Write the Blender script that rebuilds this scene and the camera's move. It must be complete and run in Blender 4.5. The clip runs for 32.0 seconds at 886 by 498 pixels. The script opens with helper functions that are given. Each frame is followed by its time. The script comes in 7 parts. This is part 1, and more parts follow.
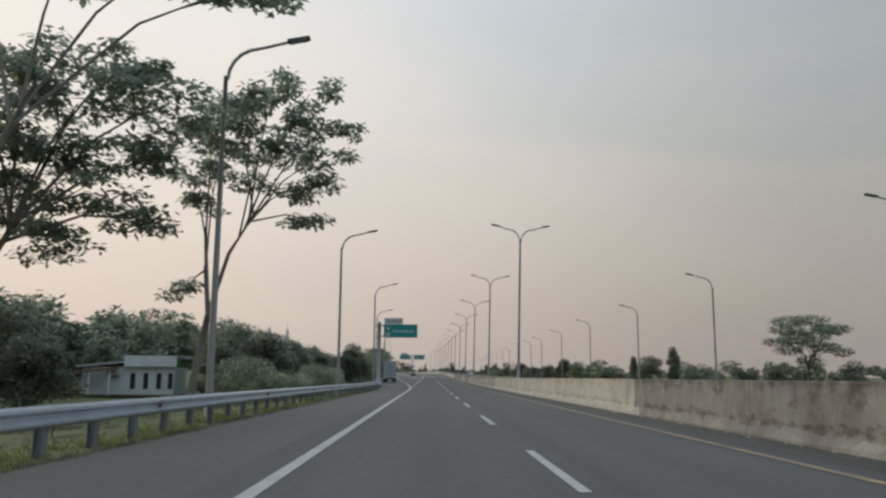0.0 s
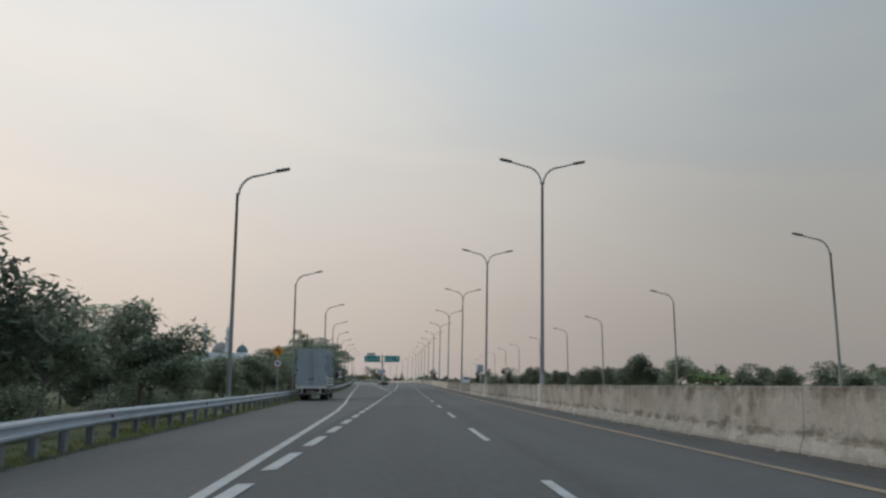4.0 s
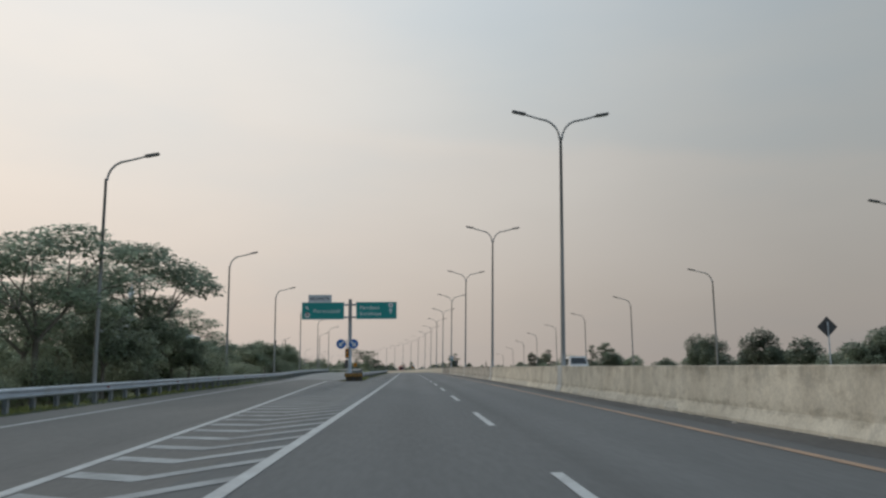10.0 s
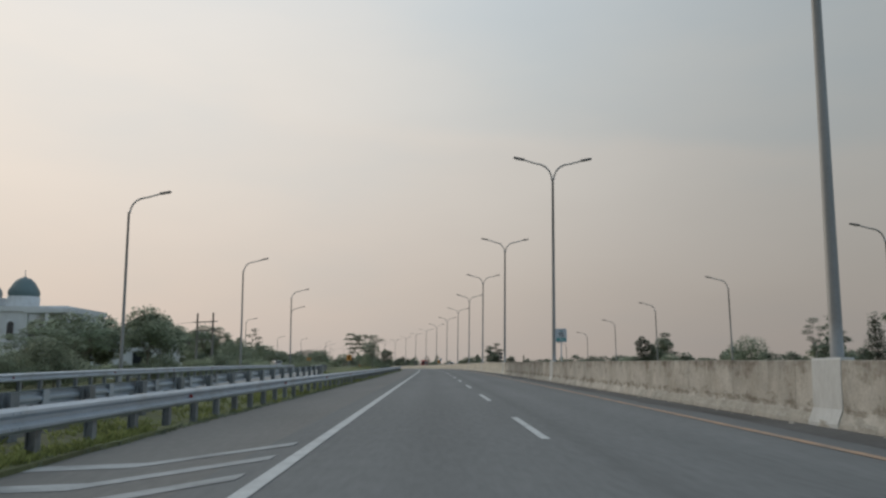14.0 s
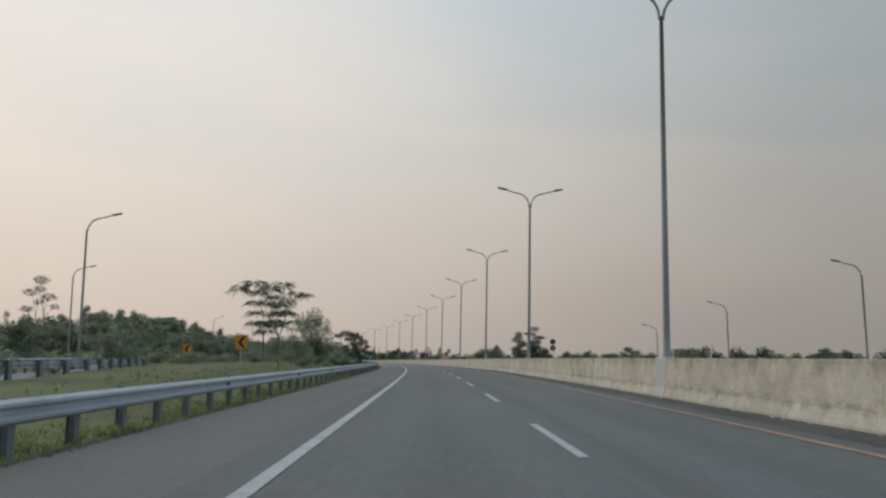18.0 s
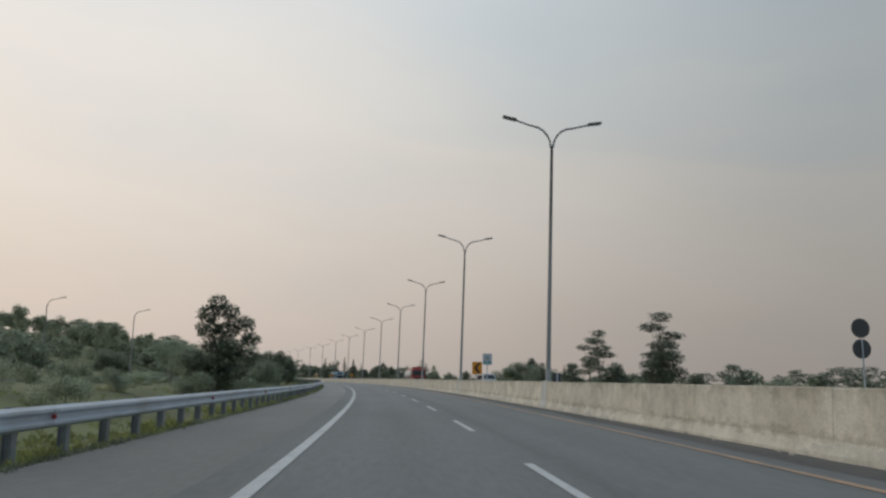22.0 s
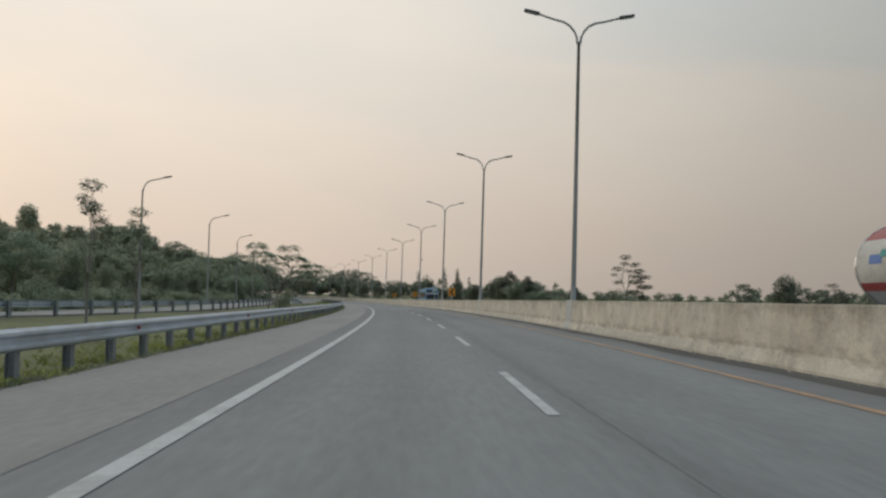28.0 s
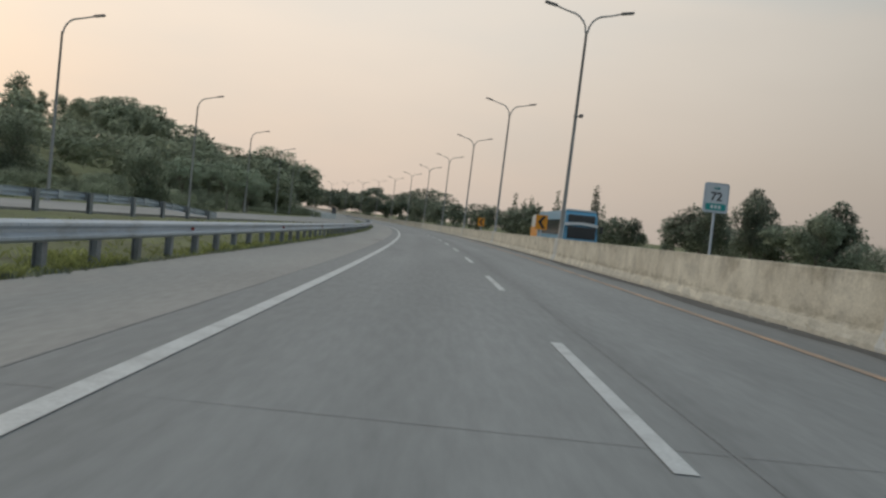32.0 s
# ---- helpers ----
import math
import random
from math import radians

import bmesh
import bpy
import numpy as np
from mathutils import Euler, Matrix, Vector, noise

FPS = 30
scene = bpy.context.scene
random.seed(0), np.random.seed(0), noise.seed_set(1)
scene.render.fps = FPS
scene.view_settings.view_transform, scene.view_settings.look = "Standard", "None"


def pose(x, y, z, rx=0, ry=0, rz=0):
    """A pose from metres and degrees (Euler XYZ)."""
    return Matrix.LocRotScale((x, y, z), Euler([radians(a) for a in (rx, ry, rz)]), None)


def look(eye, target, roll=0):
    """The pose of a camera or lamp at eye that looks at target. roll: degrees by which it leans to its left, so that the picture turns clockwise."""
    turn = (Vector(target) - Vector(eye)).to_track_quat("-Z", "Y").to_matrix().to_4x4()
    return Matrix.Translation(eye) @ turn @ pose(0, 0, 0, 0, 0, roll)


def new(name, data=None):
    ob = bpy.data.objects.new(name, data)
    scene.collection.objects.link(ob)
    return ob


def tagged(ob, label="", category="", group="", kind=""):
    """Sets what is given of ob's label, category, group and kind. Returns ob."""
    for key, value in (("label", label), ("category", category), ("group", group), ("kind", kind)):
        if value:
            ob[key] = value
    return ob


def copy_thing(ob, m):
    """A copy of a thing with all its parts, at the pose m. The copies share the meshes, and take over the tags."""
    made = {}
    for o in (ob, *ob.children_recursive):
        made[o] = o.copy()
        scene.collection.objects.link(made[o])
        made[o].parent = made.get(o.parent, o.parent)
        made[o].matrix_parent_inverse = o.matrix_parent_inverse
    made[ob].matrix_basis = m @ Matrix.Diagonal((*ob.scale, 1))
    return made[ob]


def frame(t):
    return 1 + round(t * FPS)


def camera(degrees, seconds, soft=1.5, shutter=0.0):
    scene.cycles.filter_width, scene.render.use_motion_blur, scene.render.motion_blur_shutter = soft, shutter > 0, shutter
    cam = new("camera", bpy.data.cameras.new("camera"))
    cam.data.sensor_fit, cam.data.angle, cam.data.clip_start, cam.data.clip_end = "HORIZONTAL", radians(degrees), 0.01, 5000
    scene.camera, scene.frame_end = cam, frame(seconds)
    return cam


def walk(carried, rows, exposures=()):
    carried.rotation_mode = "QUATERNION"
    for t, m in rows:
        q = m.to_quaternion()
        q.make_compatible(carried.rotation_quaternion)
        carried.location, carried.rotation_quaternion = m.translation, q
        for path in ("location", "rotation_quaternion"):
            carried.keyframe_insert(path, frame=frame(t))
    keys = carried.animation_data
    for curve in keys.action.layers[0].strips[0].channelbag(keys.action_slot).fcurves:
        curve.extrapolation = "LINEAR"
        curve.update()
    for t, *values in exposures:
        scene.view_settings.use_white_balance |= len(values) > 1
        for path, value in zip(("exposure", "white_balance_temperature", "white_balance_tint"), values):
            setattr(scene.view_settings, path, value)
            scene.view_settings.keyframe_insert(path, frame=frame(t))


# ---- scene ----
cam = camera(58.26, 32.0, soft=2.5)
PATH = [
    (0.0, (-1.756, -0.000, 1.259), (-1.465, 19.748, 4.408), 0.43),
    (0.5, (-1.770, 11.631, 1.236), (-1.440, 31.346, 4.580), 0.92),
    (1.0, (-1.788, 23.258, 1.215), (-1.437, 42.962, 4.621), 1.31),
    (1.5, (-1.808, 34.880, 1.194), (-1.432, 54.526, 4.922), 1.90),
    (2.0, (-1.827, 46.498, 1.175), (-1.389, 66.100, 5.119), 2.16),
    (2.5, (-1.843, 58.104, 1.156), (-1.323, 77.693, 5.156), 1.92),
    (3.0, (-1.891, 69.717, 1.139), (-1.304, 89.327, 5.024), 1.22),
    (3.5, (-1.910, 81.328, 1.125), (-1.148, 100.981, 4.758), 0.61),
    (4.0, (-1.943, 92.951, 1.120), (-1.067, 112.643, 4.502), 0.05),
    (4.5, (-1.990, 104.590, 1.124), (-1.045, 124.317, 4.280), -0.44),
    (5.0, (-2.040, 116.279, 1.136), (-0.992, 136.013, 4.217), -0.74),
    (5.5, (-2.081, 128.053, 1.157), (-0.813, 147.740, 4.442), -0.72),
    (6.0, (-2.110, 139.915, 1.187), (-0.496, 159.487, 4.974), -0.36),
    (6.5, (-2.033, 151.786, 1.226), (-0.304, 171.259, 5.446), -0.15),
    (7.0, (-1.936, 163.674, 1.275), (-0.200, 183.081, 5.786), 0.28),
    (7.5, (-1.875, 175.588, 1.332), (-0.094, 194.924, 6.124), 0.82),
    (8.0, (-1.860, 187.521, 1.398), (-0.133, 206.834, 6.301), 1.14),
    (8.5, (-1.860, 199.443, 1.473), (-0.347, 218.771, 6.383), 1.34),
    (9.0, (-1.889, 211.323, 1.556), (-0.591, 230.714, 6.279), 1.24),
    (9.5, (-1.916, 223.157, 1.648), (-0.935, 242.762, 5.480), 0.49),
    (10.0, (-1.929, 234.951, 1.748), (-1.277, 254.694, 4.872), -0.52),
    (10.5, (-1.945, 246.718, 1.856), (-1.546, 266.517, 4.655), -0.85),
    (11.0, (-1.981, 258.473, 1.972), (-1.769, 278.273, 4.787), -0.92),
    (11.5, (-2.064, 270.236, 2.089), (-2.043, 290.039, 4.886), -0.95),
    (12.0, (-2.213, 282.005, 2.205), (-2.166, 301.807, 5.012), -0.88),
    (12.5, (-2.400, 293.768, 2.320), (-2.197, 313.565, 5.156), -0.77),
    (13.0, (-2.578, 305.497, 2.431), (-2.373, 325.278, 5.378), -0.67),
    (13.5, (-2.711, 317.174, 2.541), (-2.620, 336.954, 5.495), -0.60),
    (14.0, (-2.864, 328.784, 2.648), (-2.838, 348.560, 5.635), -0.42),
    (14.5, (-3.033, 340.336, 2.753), (-3.025, 360.104, 5.794), -0.17),
    (15.0, (-3.212, 351.874, 2.855), (-3.189, 371.634, 5.945), 0.04),
    (15.5, (-3.397, 363.441, 2.955), (-3.344, 383.199, 6.058), 0.11),
    (16.0, (-3.587, 375.044, 3.050), (-3.494, 394.806, 6.127), 0.01),
    (16.5, (-3.777, 386.650, 3.141), (-3.687, 406.426, 6.123), -0.08),
    (17.0, (-3.942, 398.238, 3.228), (-3.965, 418.023, 6.158), 0.22),
    (17.5, (-4.079, 409.797, 3.310), (-4.146, 429.601, 6.098), 0.06),
    (18.0, (-4.214, 421.313, 3.388), (-4.270, 441.113, 6.211), 0.12),
    (18.5, (-4.329, 432.795, 3.461), (-4.372, 452.639, 5.948), -0.21),
    (19.0, (-4.500, 444.274, 3.531), (-4.440, 464.085, 6.268), 0.43),
    (19.5, (-4.797, 455.781, 3.595), (-4.561, 475.557, 6.574), 0.81),
    (20.0, (-5.175, 467.321, 3.653), (-4.828, 487.066, 6.818), 1.02),
    (20.5, (-5.615, 478.893, 3.706), (-5.195, 498.599, 7.098), 1.12),
    (21.0, (-6.072, 490.495, 3.754), (-5.717, 510.191, 7.207), 1.12),
    (21.5, (-6.573, 502.110, 3.796), (-6.302, 521.819, 7.181), 0.90),
    (22.0, (-7.127, 513.722, 3.832), (-7.022, 533.449, 7.119), 1.00),
    (22.5, (-7.738, 525.321, 3.862), (-7.968, 545.068, 7.024), 0.98),
    (23.0, (-8.410, 536.902, 3.888), (-9.122, 556.699, 6.641), 0.53),
    (23.5, (-9.091, 548.456, 3.912), (-10.333, 568.263, 6.393), 0.45),
    (24.0, (-9.930, 559.988, 3.939), (-11.536, 579.792, 6.221), 0.23),
    (24.5, (-10.903, 571.508, 3.966), (-12.733, 591.300, 6.189), 0.33),
    (25.0, (-12.014, 583.026, 3.995), (-13.951, 602.805, 6.232), 0.06),
    (25.5, (-13.252, 594.540, 4.025), (-15.096, 614.321, 6.332), 0.11),
    (26.0, (-14.597, 606.071, 4.056), (-16.435, 625.822, 6.604), 0.31),
    (26.5, (-16.048, 617.614, 4.089), (-17.967, 637.310, 6.989), 0.63),
    (27.0, (-17.595, 629.167, 4.122), (-19.659, 648.832, 7.122), 0.90),
    (27.5, (-19.233, 640.722, 4.153), (-21.482, 660.439, 6.636), 0.92),
    (28.0, (-20.958, 652.280, 4.178), (-23.427, 672.085, 5.464), 0.67),
    (28.5, (-22.781, 663.831, 4.200), (-25.653, 683.619, 4.632), 1.10),
    (29.0, (-24.713, 675.374, 4.216), (-27.737, 695.138, 4.726), 1.30),
    (29.5, (-26.763, 686.910, 4.229), (-29.559, 706.674, 5.474), 2.38),
    (30.0, (-28.949, 698.444, 4.237), (-31.778, 718.195, 5.624), 4.27),
    (30.5, (-31.211, 709.985, 4.240), (-33.984, 729.773, 5.108), 6.80),
    (31.0, (-33.547, 721.501, 4.239), (-36.659, 741.256, 4.488), 7.28),
    (31.5, (-35.991, 732.958, 4.239), (-39.722, 752.606, 4.082), 6.81),
    (32.0, (-38.531, 744.378, 4.240), (-42.976, 763.869, 3.681), 5.94),
]
EXPOSURES = [(0.0, 0.11, 6420, 10), (1.0, 0.0, 6320, 10), (2.0, -0.06, 6250, 10), (3.0, -0.02, 6250, 10), (5.5, 0.04, 6300, 10), (6.0, -0.03, 6310, 10), (7.0, -0.03, 6290, 10), (8.0, -0.07, 6270, 10), (9.0, -0.06, 6270, 10), (10.0, 0.06, 6300, 10), (12.0, 0.03, 6350, 10),
             (16.0, -0.02, 6330, 10), (20.0, -0.02, 6290, 10), (22.0, -0.02, 6300, 10), (25.0, 0.0, 6550, 10), (28.0, 0.06, 6650, 10), (29.0, 0.05, 6650, 10), (30.0, -0.12, 6600, 10), (31.0, 0.08, 6750, 10), (32.0, 0.09, 6680, 10)]
walk(cam, [(t, look(e, g, r)) for t, e, g, r in PATH], exposures=EXPOSURES)

# ---- sky and sun: hazy evening, the low sun veiled on the left ----
world = bpy.data.worlds.new("evening_sky")
scene.world = world
world.use_nodes = True
wn = world.node_tree
wn.nodes.clear()


def wnode(kind, operation="", interpolation="", data=""):
    n = wn.nodes.new(kind)
    if operation:
        n.operation = operation
    if interpolation:
        n.interpolation_type = interpolation
    if data:
        n.data_type = data
    return n


SUN_AZ, SUN_EL = 52.0, 9.0   # degrees to the left of the road's first heading, and up
sky = wnode("ShaderNodeTexSky")
sky.sky_type, sky.sun_disc = "NISHITA", False
sky.sun_elevation, sky.sun_rotation = radians(SUN_EL), radians(-SUN_AZ)
sky.air_density, sky.dust_density, sky.ozone_density = 1.5, 5.0, 1.0
coord = wnode("ShaderNodeTexCoord")
split = wnode("ShaderNodeSeparateXYZ")
wn.links.new(coord.outputs["Generated"], split.inputs[0])
# veil colour from the horizon up
veil = wnode("ShaderNodeValToRGB")
for i, (at, col) in enumerate(((0.0, (0.495, 0.424, 0.375)), (0.10, (0.530, 0.476, 0.427)), (0.22, (0.580, 0.548, 0.507)), (0.36, (0.607, 0.598, 0.572)), (0.60, (0.58, 0.63, 0.665)), (1.0, (0.55, 0.63, 0.70)))):
    el = veil.color_ramp.elements[i] if i < 2 else veil.color_ramp.elements.new(at)
    el.position, el.color = at, (*col, 1)
wn.links.new(split.outputs["Z"], veil.inputs["Fac"])
# brighter towards the veiled sun
toward = wnode("ShaderNodeVectorMath", operation="DOT_PRODUCT")
sun_dir = Vector((-math.sin(radians(SUN_AZ)) * math.cos(radians(SUN_EL + 14)), math.cos(radians(SUN_AZ)) * math.cos(radians(SUN_EL + 14)), math.sin(radians(SUN_EL + 14))))
toward.inputs[1].default_value = sun_dir
wn.links.new(coord.outputs["Generated"], toward.inputs[0])
glow = wnode("ShaderNodeMapRange", interpolation="SMOOTHSTEP")
glow.inputs["From Min"].default_value, glow.inputs["From Max"].default_value = 0.15, 1.0
glow.inputs["To Min"].default_value, glow.inputs["To Max"].default_value = 0.70, 1.38
wn.links.new(toward.outputs["Value"], glow.inputs["Value"])
# long soft cloud sheets
stretch = wnode("ShaderNodeMapping")
stretch.inputs["Scale"].default_value = (1.0, 1.0, 3.2)
stretch.inputs["Rotation"].default_value = (0.10, 0.06, 0.4)
wn.links.new(coord.outputs["Generated"], stretch.inputs["Vector"])
cloud = wnode("ShaderNodeTexNoise")
cloud.inputs["Scale"].default_value, cloud.inputs["Detail"].default_value, cloud.inputs["Roughness"].default_value = 1.7, 5.0, 0.5
wn.links.new(stretch.outputs["Vector"], cloud.inputs["Vector"])
sheet = wnode("ShaderNodeMapRange")
sheet.inputs["From Min"].default_value, sheet.inputs["From Max"].default_value = 0.3, 0.7
sheet.inputs["To Min"].default_value, sheet.inputs["To Max"].default_value = 0.95, 1.05
wn.links.new(cloud.outputs["Fac"], sheet.inputs["Value"])
both = wnode("ShaderNodeMath", operation="MULTIPLY")
wn.links.new(glow.outputs["Result"], both.inputs[0])
wn.links.new(sheet.outputs["Result"], both.inputs[1])
lit = wnode("ShaderNodeVectorMath", operation="SCALE")
wn.links.new(veil.outputs["Color"], lit.inputs[0])
wn.links.new(both.outputs["Value"], lit.inputs["Scale"])
# thin cloud: warm cream where it is lit through, blue-grey between
tone = wnode("ShaderNodeMapRange", interpolation="SMOOTHSTEP")
tone.inputs["From Min"].default_value, tone.inputs["From Max"].default_value = 0.40, 0.60
wn.links.new(cloud.outputs["Fac"], tone.inputs["Value"])
hue = wnode("ShaderNodeMix", data="RGBA")
hue.inputs[6].default_value, hue.inputs[7].default_value = (0.985, 1.0, 1.012, 1), (1.02, 0.998, 0.98, 1)
wn.links.new(tone.outputs["Result"], hue.inputs["Factor"])
tinted = wnode("ShaderNodeVectorMath", operation="MULTIPLY")
wn.links.new(lit.outputs["Vector"], tinted.inputs[0])
wn.links.new(hue.outputs[2], tinted.inputs[1])
side = wnode("ShaderNodeMapRange")
side.inputs["From Min"].default_value, side.inputs["From Max"].default_value = 0.2, 0.95
wn.links.new(toward.outputs["Value"], side.inputs["Value"])
cool = wnode("ShaderNodeMix", data="RGBA")
cool.inputs[6].default_value, cool.inputs[7].default_value = (0.945, 1.0, 1.03, 1), (1.025, 1.0, 0.98, 1)
wn.links.new(side.outputs["Result"], cool.inputs["Factor"])
away = wnode("ShaderNodeMapRange", interpolation="SMOOTHSTEP")   # unseen sky behind, made bluer and brighter as fill for the near faces
away.inputs["From Min"].default_value, away.inputs["From Max"].default_value = 0.12, -0.5
wn.links.new(toward.outputs["Value"], away.inputs["Value"])
blue = wnode("ShaderNodeMix", data="RGBA")
blue.inputs[6].default_value, blue.inputs[7].default_value = (1, 1, 1, 1), (1.16, 1.34, 1.54, 1)
wn.links.new(away.outputs["Result"], blue.inputs["Factor"])
cooled = wnode("ShaderNodeVectorMath", operation="MULTIPLY")
wn.links.new(tinted.outputs["Vector"], cooled.inputs[0])
wn.links.new(blue.outputs[2], cooled.inputs[1])
shaded = wnode("ShaderNodeVectorMath", operation="MULTIPLY")
wn.links.new(cooled.outputs["Vector"], shaded.inputs[0])
wn.links.new(cool.outputs[2], shaded.inputs[1])
# a broad grey cloud sheet with a ragged lower edge, ahead and to the right; it thins out on the left
ragged = wnode("ShaderNodeTexNoise")
ragged.inputs["Scale"].default_value, ragged.inputs["Detail"].default_value, ragged.inputs["Roughness"].default_value = 5.5, 5.0, 0.55
wn.links.new(coord.outputs["Generated"], ragged.inputs["Vector"])
rise = wnode("ShaderNodeVectorMath", operation="DOT_PRODUCT")   # height over the tilted edge
rise.inputs[1].default_value = (0.10, 0.0, 1.0)
wn.links.new(coord.outputs["Generated"], rise.inputs[0])
torn = wnode("ShaderNodeMath", operation="MULTIPLY_ADD")
torn.inputs[1].default_value = 0.045
wn.links.new(ragged.outputs["Fac"], torn.inputs[0])
wn.links.new(rise.outputs["Value"], torn.inputs[2])
lid = wnode("ShaderNodeMapRange", interpolation="SMOOTHSTEP")
lid.inputs["From Min"].default_value, lid.inputs["From Max"].default_value = 0.300, 0.326
wn.links.new(torn.outputs["Value"], lid.inputs["Value"])
fade = wnode("ShaderNodeMapRange", interpolation="SMOOTHSTEP")
fade.inputs["From Min"].default_value, fade.inputs["From Max"].default_value = -0.22, 0.12
wn.links.new(split.outputs["X"], fade.inputs["Value"])
cover = wnode("ShaderNodeMath", operation="MULTIPLY")
wn.links.new(lid.outputs["Result"], cover.inputs[0])
wn.links.new(fade.outputs["Result"], cover.inputs[1])
grey = wnode("ShaderNodeMix", data="RGBA")
grey.inputs[6].default_value, grey.inputs[7].default_value = (1.015, 1.0, 0.985, 1), (0.94, 0.968, 0.985, 1)
wn.links.new(cover.outputs["Value"], grey.inputs["Factor"])
clouded = wnode("ShaderNodeVectorMath", operation="MULTIPLY")
wn.links.new(shaded.outputs["Vector"], clouded.inputs[0])
wn.links.new(grey.outputs[2], clouded.inputs[1])
bg_veil = wnode("ShaderNodeBackground")
wn.links.new(clouded.outputs["Vector"], bg_veil.inputs["Color"])
bg_sky = wnode("ShaderNodeBackground")
bg_sky.inputs["Strength"].default_value = 0.05
wn.links.new(sky.outputs["Color"], bg_sky.inputs["Color"])
mixed = wnode("ShaderNodeMixShader")
mixed.inputs["Fac"].default_value = 0.92
wn.links.new(bg_sky.outputs[0], mixed.inputs[1])
wn.links.new(bg_veil.outputs[0], mixed.inputs[2])
wout = wnode("ShaderNodeOutputWorld")
wn.links.new(mixed.outputs[0], wout.inputs["Surface"])

sun_data = bpy.data.lights.new("sun", "SUN")
sun_data.energy, sun_data.angle, sun_data.color = 0.5, radians(14), (1.0, 0.86, 0.72)
sun = new("sun", sun_data)
sun.matrix_world = look((0, 0, 60), Vector((0, 0, 60)) - Vector((-math.sin(radians(SUN_AZ)) * math.cos(radians(SUN_EL)), math.cos(radians(SUN_AZ)) * math.cos(radians(SUN_EL)), math.sin(radians(SUN_EL)))))

# ---- the road's line: curvature per kilometre and grade in percent, at even steps ----
KAP = [0.286, -0.079, 0.016, 0.011, 0.075, 0.114, 0.003, 0.066, 0.385, 0.84, 0.668, 0.7, 0.832, 0.665, 0.753, 0.92, 1.024, 1.079, 1.095, 1.087, 1.067, 1.042]
GRD = [-0.214, -0.144, 0.447, 1.012, 0.888, 0.596, 0.205, 0.294, -0.01, 0.063, 0.415, 0.8, 1.5, 1.9, 2.0]
SG = np.arange(-160.0, 1461.0, 2.0)
_k = np.interp(SG, -20.5 + 61.5 * np.arange(len(KAP)), KAP) / 1000.0
_k = np.where(SG < -20.5, 0.0, _k)
_g = np.interp(SG, -20.5 + 92.25 * np.arange(len(GRD)), GRD) / 100.0
_g = np.where(SG < -20.5, 0.0, _g)


def _sum(v):
    w = np.concatenate([[0.0], np.cumsum((v[1:] + v[:-1]) / 2 * 2.0)])
    return w - np.interp(0.0, SG, w)


TH = _sum(_k)
AX, AY, AZ = _sum(-np.sin(TH)), _sum(np.cos(TH)), _sum(_g)


def heading(s):
    return float(np.interp(s, SG, TH))


FALL_S = [0, 25, 60, 90, 200, 300, 345, 400, 440, 500, 545, 590, 620, 680, 760]
FALL = [0.01, 0.03, 0.09, 0.16, 0.13, 0.07, 0.11, 0.14, 0.09, 0.07, 0.04, 0.11, 0.10, 0.05, 0.05]   # how far the paved edge lies under the lane


def at(s, d, z=0.0):
    """A place: s metres along the lane line, d to its right, z above the road, whose shoulder falls outwards."""
    a = heading(s)
    if d < -3.68:
        z -= float(np.interp(s, FALL_S, FALL)) * min(1.0, (-3.68 - d) / 3.55)
    return Vector((float(np.interp(s, SG, AX)) + d * math.cos(a), float(np.interp(s, SG, AY)) + d * math.sin(a), float(np.interp(s, SG, AZ)) + z))


def stand(s, d, z=0.0, turn=0.0, size=1.0):
    """A pose there: x to the right of the road, y along it; turn in degrees to the left."""
    return Matrix.Translation(at(s, d, z)) @ Matrix.Rotation(heading(s) + radians(turn), 4, "Z") @ Matrix.Diagonal((size, size, size, 1))


